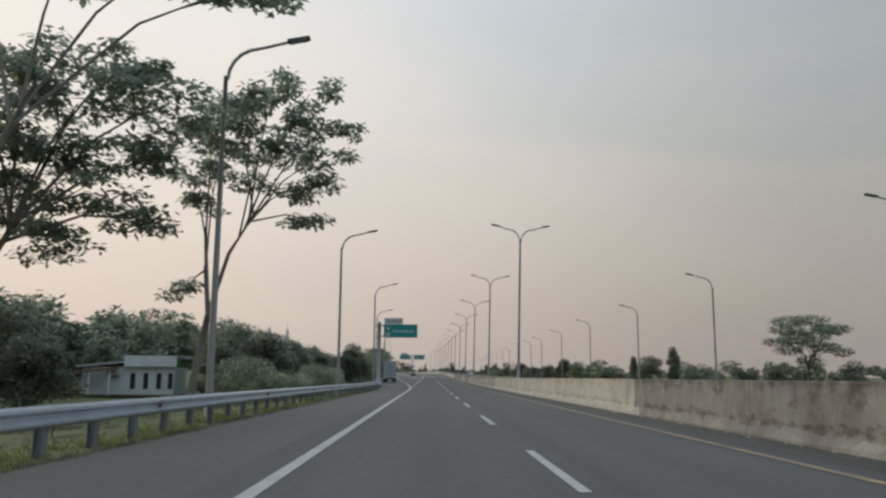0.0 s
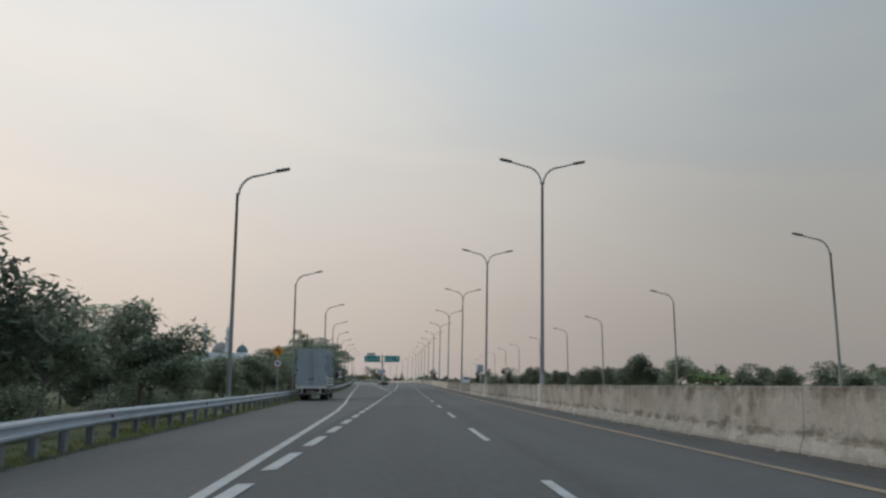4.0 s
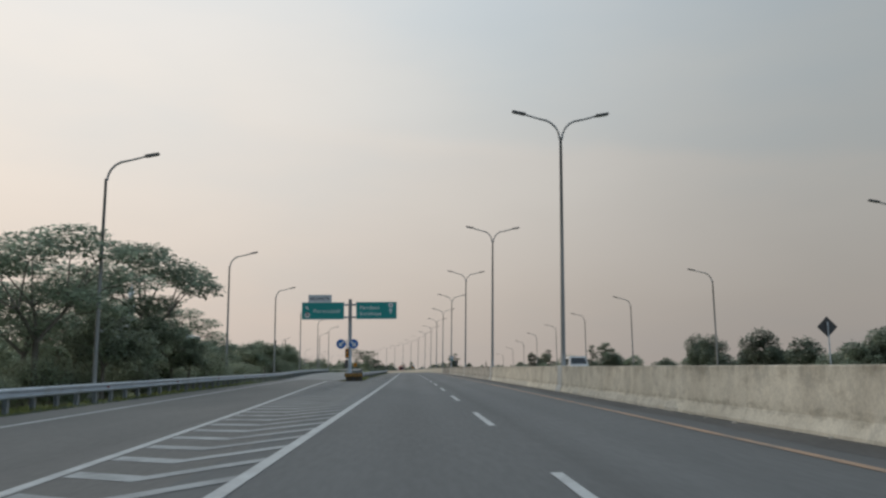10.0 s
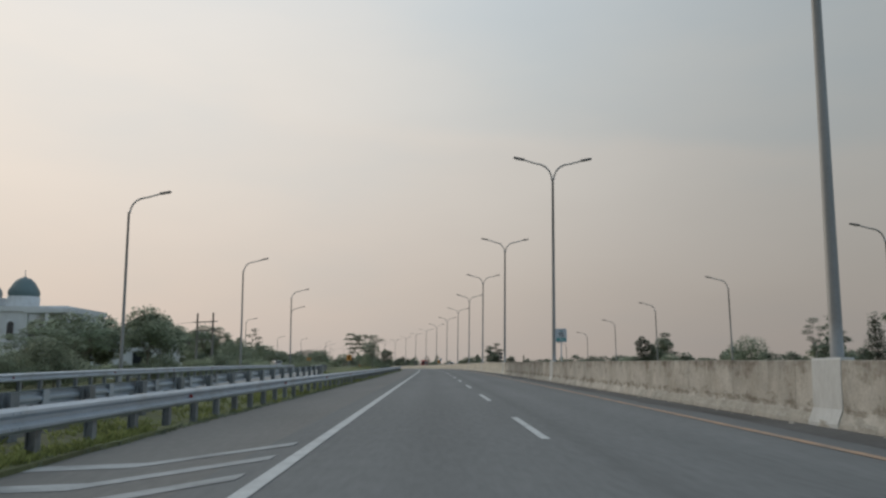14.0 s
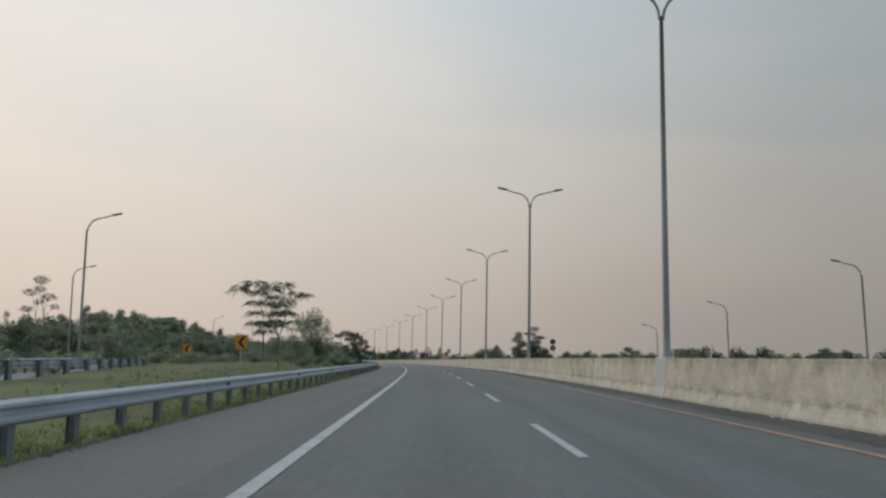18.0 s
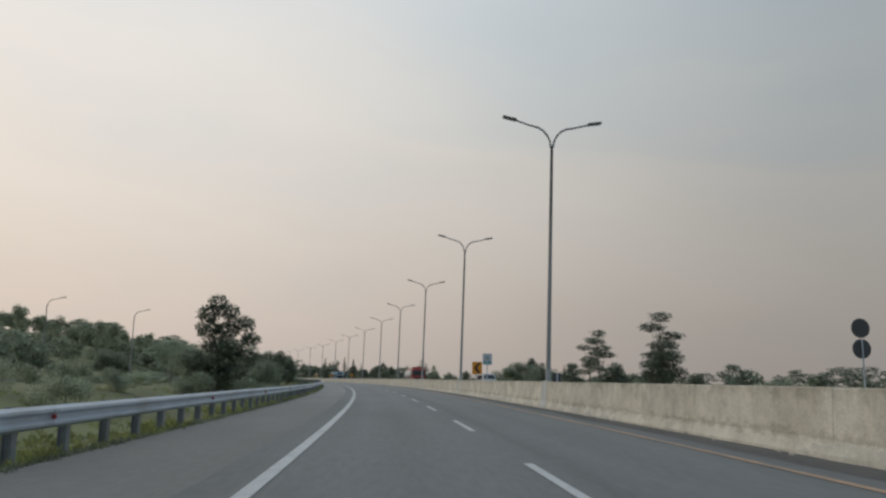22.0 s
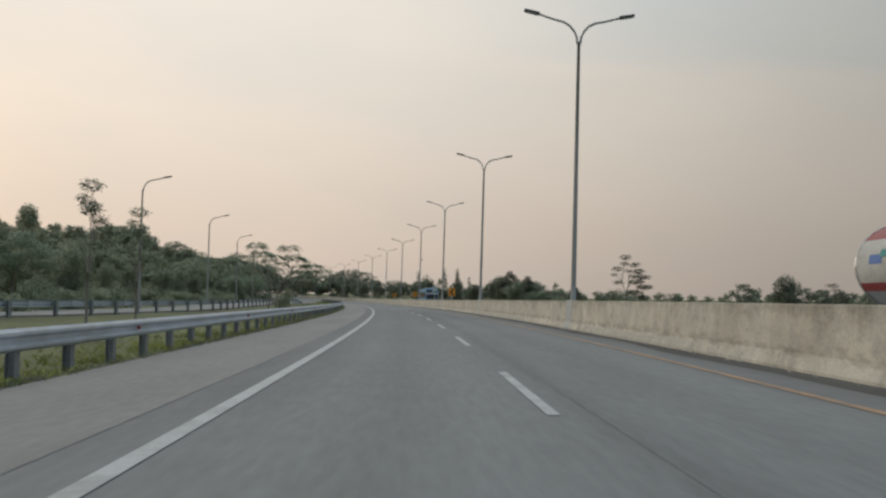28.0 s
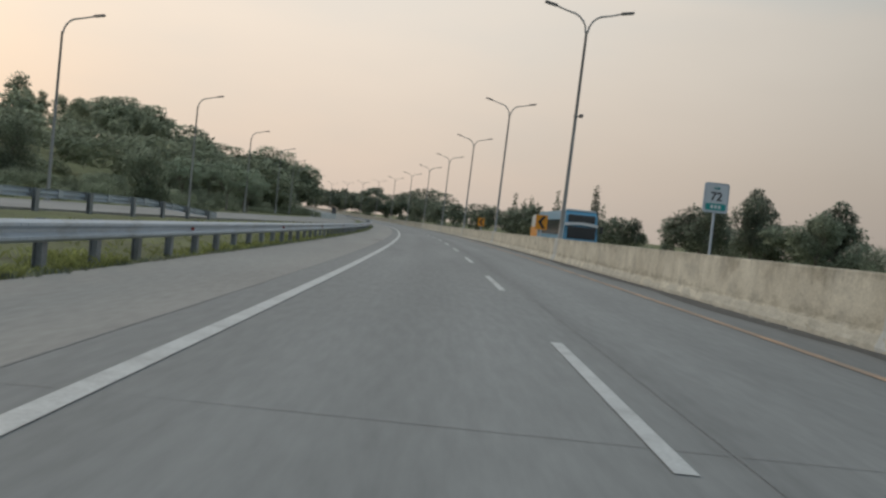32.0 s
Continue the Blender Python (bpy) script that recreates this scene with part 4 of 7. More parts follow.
def guard_rail(name, s0, s1, off, face, zf, label, posts_to=9999.0):
    """face: 1 when the rail's front looks right of the road, -1 left."""
    t = thing(name, label, "guard rail", kind="structure")
    n = max(1, round((s1 - s0) / (4.0 if face > 0 else 3.3)))
    step = (s1 - s0) / n
    turn = Matrix.Rotation(math.pi, 4, "Z") if face < 0 else Matrix.Identity(4)
    for i in range(n):
        a, b = s0 + i * step, s0 + (i + 1) * step
        if face > 0:
            m = chord(a, off(a), b, off(b), zf(a) + 0.45, zf(b) + 0.45, 4.0)
        else:
            m = chord(b, off(b), a, off(a), zf(b) + 0.45, zf(a) + 0.45, 4.0)
        part("rail_beam", BEAM, None, t, m=m)
        if a < posts_to:
            for u in (0.25, 0.75) if face > 0 else (0.5,):
                s = a + u * step
                part("post", POST, None, t, m=stand(s, off(s) - 0.165 * face, zf(s)) @ turn @ Matrix.Diagonal((1.0, 1.0 if face > 0 else 1.7, 1.0, 1.0)))
        if i % 3 == 1:
            part("reflector", REFL, None, t, m=stand(b, off(b) + 0.05 * face, zf(b) + 0.625))
    return t


flat = lambda s: 0.0
guard_rail("guard_rail_exit", -14, 330, lambda s: exit_rail(s), 1, flat, "galvanised steel guard rail beside the shoulder and exit lane")
guard_rail("guard_rail_ramp", 330, 520, lambda s: exit_rail(s), 1, lambda s: ramp_z(s, 0), "galvanised guard rail along the outside of the ramp")
nose = lerp_table((315.5, -6.55), (320, -6.9), (330, -7.25), (345, -7.46), (1400, -7.46))
guard_rail("guard_rail_main", 315.6, 1010, nose, 1, flat, "galvanised steel guard rail with dusty posts along the hard shoulder", 912)
guard_rail("guard_rail_nose", 318, 500, nose_rail, -1, lambda s: ramp_z(s, 0), "galvanised guard rail along the inside of the exit ramp")
guard_rail("guard_rail_slip", 640, 796, lambda s: slip_edge(s) + 0.6, -1, lambda s: slip_z(s, 0) - 0.45 * max(0.0, (s - 786) / 10), "galvanised guard rail along the slip road")


# ---- signs ----
def arrow(cx, cz, size, angle):
    pts = [(-0.13, -0.5), (0.13, -0.5), (0.13, 0.02), (0.4, 0.02), (0.0, 0.5), (-0.4, 0.02), (-0.13, 0.02)]
    a = radians(angle)
    return [(cx + size * (x * math.cos(a) - z * math.sin(a)), cz + size * (x * math.sin(a) + z * math.cos(a))) for x, z in pts]


def sign_panel(parent, x0, x1, z0, z1, y=0.0):
    """A framed green panel; its face looks towards -y."""
    p = part("panel", plate(rounded(x0, x1, z0, z1, 0.06), y, y + 0.05), M_SIGNW, parent, "white rim of the green panel")
    part("face", plate(rounded(x0 + 0.035, x1 - 0.035, z0 + 0.035, z1 - 0.035, 0.05), y - 0.006, y), M_SIGNG, p, "green reflective sheet")
    for z in (z0 + 0.3, z1 - 0.3):
        part("back_rail", box(x0 + 0.1, x1 - 0.1, y + 0.05, y + 0.11, z - 0.04, z + 0.04), M_GALV, p)
    return p


def shield(parent, cx, cz, r, text):
    pts = [(cx + r * math.sin(radians(60 * k + 30)), cz + r * math.cos(radians(60 * k + 30))) for k in range(6)]
    pl = part("route_shield", plate(pts, -0.013, -0.0065), M_SIGNW, parent, "white six-sided route plate")
    if text == "36":
        part("shield_top", plate([(cx - 0.5 * r, cz + 0.55 * r), (cx + 0.5 * r, cz + 0.55 * r), (cx + 0.42 * r, cz + 0.84 * r), (cx - 0.42 * r, cz + 0.84 * r)], -0.017, -0.0135), M_SIGNR, pl, "red band")
    lettering("number", text, cx, cz - 0.42 * r, r * 0.84, M_BLACK, pl, -0.0175, "CENTER")


def exit_panel(t, x0, x1, z0, z1, cap):
    p = sign_panel(t, x0, x1, z0, z1)
    h, w = z1 - z0, x1 - x0
    part("arrow", plate(arrow(x0 + 0.125 * w, z0 + 0.68 * h, 0.27 * h, 45), -0.013, -0.0065), M_SIGNW, p, "white arrow that points up and left")
    shield(p, x0 + 0.13 * w, z0 + 0.26 * h, 0.175 * h, "36")
    lettering("word", "Purwodadi", x0 + 0.275 * w, z0 + 0.39 * h, 0.205 * h, M_SIGNW, p, -0.011, spacing=1.22)
    c0, c1, ch = cap
    q = part("cap_panel", plate(rounded(c0, c1, z1 + 0.01, z1 + ch, 0.05), 0.0, 0.05), M_SIGNW, t, "white rim of the exit number plate")
    part("face", plate(rounded(c0 + 0.03, c1 - 0.03, z1 + 0.04, z1 + ch - 0.03, 0.04), -0.006, 0.0), M_CAP, q)
    cw = c1 - c0
    lettering("word", "KELUAR", c0 + 0.05 * cw, z1 + 0.32 * ch, 0.33 * ch, M_BLACK, q, -0.011, spacing=1.1)
    lettering("number", "72", c0 + 0.73 * cw, z1 + 0.32 * ch, 0.36 * ch, M_BLACK, q, -0.011)
    part("divider", box(c0 + 0.672 * cw, c0 + 0.684 * cw, -0.012, -0.0065, z1 + 0.05, z1 + ch - 0.04), M_BLACK, q)
    return p


def bracket(t, x0, x1, z):
    part("bracket_arm", tube([(x0, 0.16, z), (x1, 0.16, z)], 0.085, 10), M_SPOST, t, smooth=True)


def exit_sign():
    s, d = 100.7, -8.12
    t = thing("exit_sign", "green exit sign on a grey post, reads Purwodadi", "road sign", stand(s, d, 0.16))
    part("post", tube([(0, 0.16, -0.6), (0, 0.16, 8.0)], [0.215, 0.19], 14), M_SPOST, t, smooth=True)
    part("post_cap", tube([(0, 0.16, 8.0), (0, 0.16, 8.05)], [0.2, 0.16], 14), M_GPOST, t)
    bracket(t, -0.5, 0.75, 7.55)
    bracket(t, -0.5, 0.75, 6.30)
    exit_panel(t, 0.54, 4.80, 6.08, 7.78, (0.62, 2.95, 0.78))


def gore_sign():
    s, d = 317.8, -8.0
    t = thing("direction_sign", "grey post with two green panels, reads Purwodadi and Pandaan Surabaya", "road sign", stand(s, d, 0.08))
    part("post", tube([(0, 0.16, -0.4), (0, 0.16, 8.3)], [0.205, 0.18], 14), M_SPOST, t, smooth=True)
    for z in (7.75, 6.45):
        bracket(t, -0.72, 0.72, z)
        for x in (-0.45, 0.45):
            part("clamp", add_disc(bmesh.new(), (x, 0.16, z), "x", 0.14, 0.07, 12), M_SPOST, t)
    exit_panel(t, -4.98, -0.62, 6.22, 8.0, (-4.32, -1.92, 0.78))
    p = sign_panel(t, 0.62, 4.83, 6.24, 8.02)
    lettering("word", "Pandaan", 1.0, 7.26, 0.37, M_SIGNW, p, -0.011, spacing=1.17)
    lettering("word", "Surabaya", 1.0, 6.63, 0.37, M_SIGNW, p, -0.011, spacing=1.17)
    shield(p, 4.2, 7.67, 0.28, "8")
    part("arrow", plate(arrow(4.2, 7.1, 0.58, 0), -0.013, -0.0065), M_SIGNW, p, "white arrow that points up")
    for z in (3.49, 3.86):
        part("disc_bracket", box(-0.95, 0.5, -0.1, -0.06, z - 0.02, z + 0.02), M_SPOST, t)
    for x, ang, nm in ((-0.88, 135, "left"), (0.39, 225, "right")):
        g = part("keep_side_disc", add_disc(bmesh.new(), (x, -0.12, 3.68), "y", 0.49, 0.03, 32), M_SIGNB, t, "round blue disc with a white slanted arrow")
        part("rim", tube([(x + 0.485 * math.cos(q), -0.137, 3.68 + 0.485 * math.sin(q)) for q in [2 * math.pi * k / 32 for k in range(33)]], 0.014, 6), M_SIGNW, g)
        part("arrow", plate(arrow(x, 3.68, 0.72, ang), -0.15, -0.137), M_SIGNW, g)
    b = part("chevron_board", box(-0.46, -0.08, -0.11, -0.07, 2.25, 3.20), M_BLACK, t, "black board with amber chevrons")
    for k in range(3):
        z = 2.29 + 0.31 * k
        part("chevron", plate([(-0.45, z), (-0.27, z + 0.2), (-0.09, z), (-0.09, z + 0.14), (-0.27, z + 0.34 if k < 2 else z + 0.3), (-0.45, z + 0.14)], -0.118, -0.111), M_SIGNY, b)
    part("board_post", tube([(-0.3, -0.02, -0.2), (-0.3, -0.02, 4.15)], 0.05, 8), M_SPOST, t)
    g = part("warning_light", box(-0.50, -0.18, -0.10, 0.06, 1.28, 2.05, 0.07), M_SIGNBACK, t, "dark two-lamp warning light")
    for z in (1.47, 1.86):
        part("visor", add_disc(bmesh.new(), (-0.34, -0.14, z), "y", 0.18, 0.14, 20), M_BLACK, g)
        part("lamp_glass", add_disc(bmesh.new(), (-0.34, -0.215, z), "y", 0.14, 0.012, 20), M_HEAD, g)


def nose_cushion():
    t = thing("nose_beam", "short black beam with slanted amber stripes at the rail's end", "barrier", stand(315.4, -7.42))
    part("beam", box(-0.9, 0.9, -0.1, 0.1, 0.44, 0.80, 0.03), M_BLACK, t)
    for k in range(7):
        x = -0.88 + 0.25 * k
        part("stripe", plate([(x, 0.79), (x + 0.12, 0.79), (x + 0.23, 0.45), (x + 0.11, 0.45)], -0.108, -0.101), M_AMBER_OLD, t)
    for x in (-0.7, 0.0, 0.7):
        part("post", box(x - 0.09, x + 0.09, 0.1, 0.24, -0.2, 0.7), M_SIGNBACK, t)
    part("backing_drum", box(-0.62, 0.86, 0.12, 0.8, -0.1, 0.52, 0.12), M_SOIL, t, "dark dirt-filled backing under the beam")


exit_sign()
gore_sign()
nose_cushion()


def km_board(s, d, number):
    t = thing("kilometre_board", "grey-rimmed white kilometre board with a green foot on a thin post", "road sign", stand(s, d), "kilometre boards")
    part("post", tube([(0, 0.06, 0.9), (0, 0.06, 2.45)], 0.035, 8), M_GALV, t)
    part("rim", plate(rounded(-0.335, 0.335, 2.36, 3.15, 0.08), 0.0, 0.03), M_GALV, t, "grey rim")
    f = part("face", plate(rounded(-0.285, 0.285, 2.41, 3.10, 0.05), -0.008, -0.002), M_CAP, t, "pale face")
    part("foot_band", plate(rounded(-0.27, 0.27, 2.425, 2.60, 0.03), -0.013, -0.0085), M_SIGNG, f, "green band")
    lettering("word", "KM", 0, 2.97, 0.075, M_SIGNG, f, -0.012, "CENTER")
    lettering("number", number, 0, 2.68, 0.22, M_BLACK, f, -0.012, "CENTER")
    for k in range(3):
        part("bar", box(-0.13 + 0.1 * k, -0.065 + 0.1 * k, -0.017, -0.0135, 2.47, 2.56), M_SIGNW, f)
    return t


def chevron_board(s, d, turn=0.0, z=0.0, wide=0.77, tall=0.95, foot=0.6):
    t = thing("chevron_sign", "amber board with one black chevron on a short post", "road sign", stand(s, d, z, turn), "bend markers")
    part("post", tube([(0, 0.05, foot), (0, 0.05, 1.9)], 0.045, 8), M_GALV, t)
    w = wide / 2
    part("board", plate(rounded(-w, w, 1.72, 1.72 + tall, 0.05), 0.0, 0.03), M_SIGNY, t)
    h = tall / 2
    cz = 1.72 + h
    part("chevron", plate([(-0.32 * wide, cz), (0.08 * wide, cz + 0.42 * tall), (0.36 * wide, cz + 0.42 * tall), (-0.02 * wide, cz), (0.36 * wide, cz - 0.42 * tall), (0.08 * wide, cz - 0.42 * tall)], -0.008, -0.001), M_BLACK, t)
    return t


def sign_back(s, d, shape, z0, size):
    t = thing("sign_back", "dark back of a road sign that faces the other way", "road sign", stand(s, d))
    part("post", tube([(0, -0.05, 0.8), (0, -0.05, z0 + size)], 0.04, 8), M_GALV, t)
    if shape == "diamond":
        part("plate", plate([(0, z0), (size * 0.7, z0 + size * 0.7), (0, z0 + size * 1.4), (-size * 0.7, z0 + size * 0.7)], 0.0, 0.02), M_SIGNBACK, t)
    elif shape == "discs":
        for k in range(2):
            part("disc", add_disc(bmesh.new(), (0, 0.01, z0 + size * (0.5 + 1.05 * k)), "y", size / 2, 0.02, 24), M_SIGNBACK, t)
    else:
        part("plate", plate(rounded(-size * 0.45, size * 0.45, z0, z0 + size, 0.05), 0.0, 0.02), M_SIGNBACK, t)
    return t


km_board(175.0, BAR - 0.1, "73")
km_board(570.7, BAR - 0.05, "72")
km_board(768.2, BAR - 0.05, "72")
chevron_board(575.9, BAR)


# ---- median barrier, panel by panel ----
def median_barrier():
    t = thing("median_barrier", "weathered grey concrete median barrier with stained panels", "barrier", kind="structure")
    panels = [mesh_of("panel", prism(PROFILE, 0.006, PANEL - 0.006), mat) for mat in (M_BARRIER, M_BARRIER_PALE, M_BARRIER_DARK)]
    s, k = -40.0, 0
    far_v, far_f = [], []
    while s < 1330:
        m = chord(s, BAR, s + PANEL, BAR, 0, 0, PANEL) @ Matrix.Translation((0.012 * noise.noise((s * 1.7, 1.0, 0.0)), 0, 0.014 * noise.noise((s * 1.3, 5.0, 0.0)) - 0.005))
        if s < 930:
            part("panel", panels[1 if s > 408 or 238 < s < 306 or 27 < s < 90 else 2 if s < 27 or 150 < s < 166 or 184 < s < 238 or 380 < s < 406 else 0], None, t, m=m)
        else:
            base = len(far_v)
            for y in (0.01, PANEL - 0.01):
                far_v += [m @ Vector((x, y, z)) for x, z in PROFILE]
            n = len(PROFILE)
            far_f += [(base + i, base + i + 1, base + n + i + 1, base + n + i) for i in range(n - 1)]
        s += PANEL
    far = part("far_panels", raw_mesh("far_panels", far_v, far_f, M_BARRIER_PALE), None, t)
    tagged(far, kind="stuff")
    # white painted blocks that carry the lamps
    blk = mesh_of("lamp_block", prism(PROFILE, -0.56, 0.56, 0.08), M_BLOCKW)
    for s in LAMP_S:
        if s < 1300:
            part("lamp_block", blk, None, t, "white painted block under a lamp", m=stand(s + 0.15, BAR))
    # crumbled mortar along the foot: a ragged skirt that comes and goes, and a few loose lumps
    vs, fs, newer = [], [], []
    ring = None
    for k in range(4700):
        q = k * 0.2
        n1, n2, n3 = noise.noise((q * 0.9, 0.0, 4.0)), noise.noise((q * 2.3, 6.0, 0.0)), noise.noise((q * 4.1, 2.0, 9.0))
        swell = noise.noise((q * 0.07, 3.0, 1.0)) + 0.14 * n1 + 0.12
        if swell < -0.05:
            ring = None
            continue
        sink = 0.09 * (1.0 - min(1.0, max(0.0, (swell + 0.04) / 0.22)))     # thins out towards its ends
        low = 0.30 + 0.05 * n1 + 0.03 * n3
        row = [(-low, -0.02), (-low + 0.02 + 0.015 * n2, 0.09 + 0.03 * n3), (-0.245 - 0.025 * n2, 0.15 + 0.04 * n1), (-0.205 + 0.02 * n3, 0.235 + 0.04 * n2), (-0.15, 0.30 + 0.05 * n1 + 0.02 * n3)]
        here = len(vs)
        newer.append(q > 408 or 238 < q < 306 or 27 < q < 90)
        vs += [at(q, BAR + x + sink, z) for x, z in row]
        if ring is not None:
            fs += [(ring + i, here + i, here + i + 1, ring + i + 1) for i in range(4)]
        ring = here
    for mat, pale in ((M_MORTAR, False), (M_MORTAR_PALE, True)):
        some = [f for f in fs if newer[f[0] // 5] == pale]
        skirt = part("foot_mortar", raw_mesh("foot_mortar", vs, some, mat), None, t, "crumbling mortar along the foot")
        tagged(skirt, kind="stuff")
    rng = random.Random(7)
    vs, fs = [], []
    for q in np.arange(0.0, 900.0, 1.1):
        c = at(float(q) + rng.uniform(-0.5, 0.5), BAR - 0.30 - abs(rng.gauss(0, 0.10)), 0.0)
        r = rng.uniform(0.02, 0.075)
        base = len(vs)
        for j in range(7):
            w = r * rng.uniform(0.75, 1.2)
            vs.append(c + Vector((w * math.cos(j * 0.8976), 1.5 * w * math.sin(j * 0.8976), -0.01)))
        for j in range(7):
            w = r * rng.uniform(0.4, 0.75)
            vs.append(c + Vector((w * math.cos(j * 0.8976), 1.5 * w * math.sin(j * 0.8976), r * rng.uniform(0.4, 0.7))))
        fs += [(base + j, base + (j + 1) % 7, base + 7 + (j + 1) % 7, base + 7 + j) for j in range(7)] + [tuple(base + 7 + j for j in range(7))]
    lumps = part("foot_rubble", raw_mesh("foot_rubble", vs, fs, M_RUBBLE), None, t, "loose lumps of mortar in the gutter")
    tagged(lumps, kind="stuff")


median_barrier()


# ---- trees ----
def crown_mesh(name, clumps, leaves, size, material, seed, flat_=0.0, droop=0.0):
    """Many small leaf sprays spread through clumps (centre, radii)."""
    rng = random.Random(seed)
    vol = [c[1][0] * c[1][1] * c[1][2] for c in clumps]
    tot = sum(v ** 0.7 for v in vol)
    verts, faces = [], []
    for (c, r), v in zip(clumps, vol):
        for _ in range(max(12, int(leaves * v ** 0.7 / tot))):
            while True:
                p = Vector((rng.uniform(-1, 1), rng.uniform(-1, 1), rng.uniform(-1, 1)))
                if 0.25 < p.length < 1.0:
                    break
            p *= (0.62 + 0.38 * rng.random()) / max(0.62, p.length) if rng.random() < 0.6 else 1.0
            o = Vector((c[0] + p.x * r[0], c[1] + p.y * r[1], c[2] + p.z * r[2]))
            yaw, tilt = rng.uniform(0, 6.283), rng.gauss(0.25, 0.45) * (1 - flat_) + droop
            w = size * rng.uniform(0.6, 1.3)
            a = Vector((math.cos(yaw) * math.cos(tilt), math.sin(yaw) * math.cos(tilt), -math.sin(tilt)))
            b = Vector((-math.sin(yaw), math.cos(yaw), rng.uniform(-0.5, 0.5))).normalized()
            i = len(verts)
            k = rng.uniform(0.35, 0.6)
            verts += [o, o + a * w * 0.5 + b * w * k * 0.5, o + a * w, o + a * w * 0.5 - b * w * k * 0.5]
            faces.append((i, i + 1, i + 2, i + 3))
    return raw_mesh(name, verts, faces, material)


def frond_mesh(name, clumps, size, material, seed, dense=1.0):
    """Feathery compound leaves that spread from each clump and droop, leaflet pairs along each stalk."""
    rng = random.Random(seed)
    verts, faces = [], []
    for c, r in clumps:
        for _ in range(max(7, int(dense * 44 * r[0] * r[1]))):
            yaw = rng.uniform(0, 6.283)
            q = rng.uniform(0.1, 0.75)
            o = Vector((c[0] + q * r[0] * math.cos(yaw), c[1] + q * r[1] * math.sin(yaw), c[2] + rng.uniform(-0.7, 0.7) * r[2] + 0.1))
            yaw += rng.gauss(0, 0.7)
            out = Vector((math.cos(yaw), math.sin(yaw), 0))
            side = Vector((-math.sin(yaw), math.cos(yaw), 0))
            ln = size * rng.uniform(0.75, 1.3)
            lift, fall = rng.uniform(0.0, 0.3), rng.uniform(0.45, 1.0)
            for k in range(8):
                u = (k + 0.6) / 8
                p = o + out * ln * u + Vector((0, 0, ln * (lift * u - fall * u * u)))
                w = ln * 0.36 * (1 - abs(u - 0.45) * 1.1)
                for sg in (-1, 1):
                    a = (side * sg + out * 0.45 + Vector((0, 0, -rng.uniform(0.15, 0.6)))).normalized()
                    b = (out * 0.8 - side * sg * 0.3).normalized() * ln * 0.085
                    i = len(verts)
                    verts += [p, p + a * w * 0.5 + b, p + a * w, p + a * w * 0.5 - b]
                    faces.append((i, i + 1, i + 2, i + 3))
    return raw_mesh(name, verts, faces, material)


def wood_mesh(name, height, clumps, radius, seed, lean=(0, 0), low=0.36):
    """Tapered trunk that forks into a few stems, each with limbs into the clumps near it."""
    rng = random.Random(seed)
    bm = bmesh.new()
    fork = Vector((lean[0] * 0.4, lean[1] * 0.4, height * low))
    add_tube(bm, [(0, 0, -0.4), (0.03, 0, height * 0.1), (lean[0] * 0.2, lean[1] * 0.2, height * low * 0.6), fork], [radius * 1.25, radius, radius * 0.88, radius * 0.75], 8)
    groups = {}
    for c, r in clumps:
        a = math.atan2(c[1] - fork.y, c[0] - fork.x)
        groups.setdefault(int((a + math.pi) / (2 * math.pi / 3.001)), []).append((c, r))
    for members in groups.values():
        mean = sum((Vector(c) for c, r in members), Vector()) / len(members)
        hub = fork.lerp(mean, 0.58) + Vector((rng.uniform(-0.2, 0.2), rng.uniform(-0.2, 0.2), 0.0))
        bend = fork.lerp(hub, 0.5) + Vector((rng.uniform(-0.15, 0.15), rng.uniform(-0.15, 0.15), 0.05 * height * rng.random()))
        add_tube(bm, [fork, bend, hub], [radius * 0.6, radius * 0.48, radius * 0.36], 7)
        for c, r in members:
            e = Vector(c) + Vector((0, 0, -0.1 * r[2]))
            start = bend.lerp(hub, rng.uniform(0.4, 1.0))
            mid = start.lerp(e, 0.55) + Vector((0, 0, 0.1 * (e - start).length))
            add_tube(bm, [start, mid, e], [radius * 0.3, radius * 0.19, radius * 0.07], 5)
            for _ in range(2):
                g = Vector(c) + Vector((rng.uniform(-0.8, 0.8) * r[0], rng.uniform(-0.8, 0.8) * r[1], rng.uniform(-0.3, 0.7) * r[2]))
                add_tube(bm, [mid.lerp(e, 0.4), e.lerp(g, 0.6) + Vector((0, 0, 0.08)), g], [radius * 0.12, radius * 0.07, radius * 0.02], 4)
    return mesh_of(name, bm, M_BARK, True)


def tufts_of(clumps, seed, lo=0.32, hi=0.72):
    """Small leaf tufts strewn through wider clumps."""
    rng = random.Random(seed)
    out = []
    for c, r in clumps:
        for _ in range(int(4 + 3.2 * r[0] * r[1])):
            a, q = rng.uniform(0, 6.283), math.sqrt(rng.random())
            w = rng.uniform(lo, hi)
            out.append(((c[0] + r[0] * q * math.cos(a), c[1] + r[1] * q * math.sin(a), c[2] + rng.uniform(-1, 1) * r[2]), (w, w, w * 0.42)))
    return out


KINDS = {}


def tree_kind(key, label, height, clumps, leaves, size, leaf, seed, radius=0.14, feather=0.0, flat_=0.0, droop=0.0, name="tree", lean=(0, 0)):
    wood = wood_mesh("trunk", height, clumps, radius, seed, lean)
    crown = frond_mesh("crown", clumps, feather, leaf, seed, 1.9 if key != "wispy" else 1.15) if feather else crown_mesh("crown", clumps, leaves, size, leaf, seed, flat_, droop)
    KINDS[key] = [name, label, wood, crown, None]


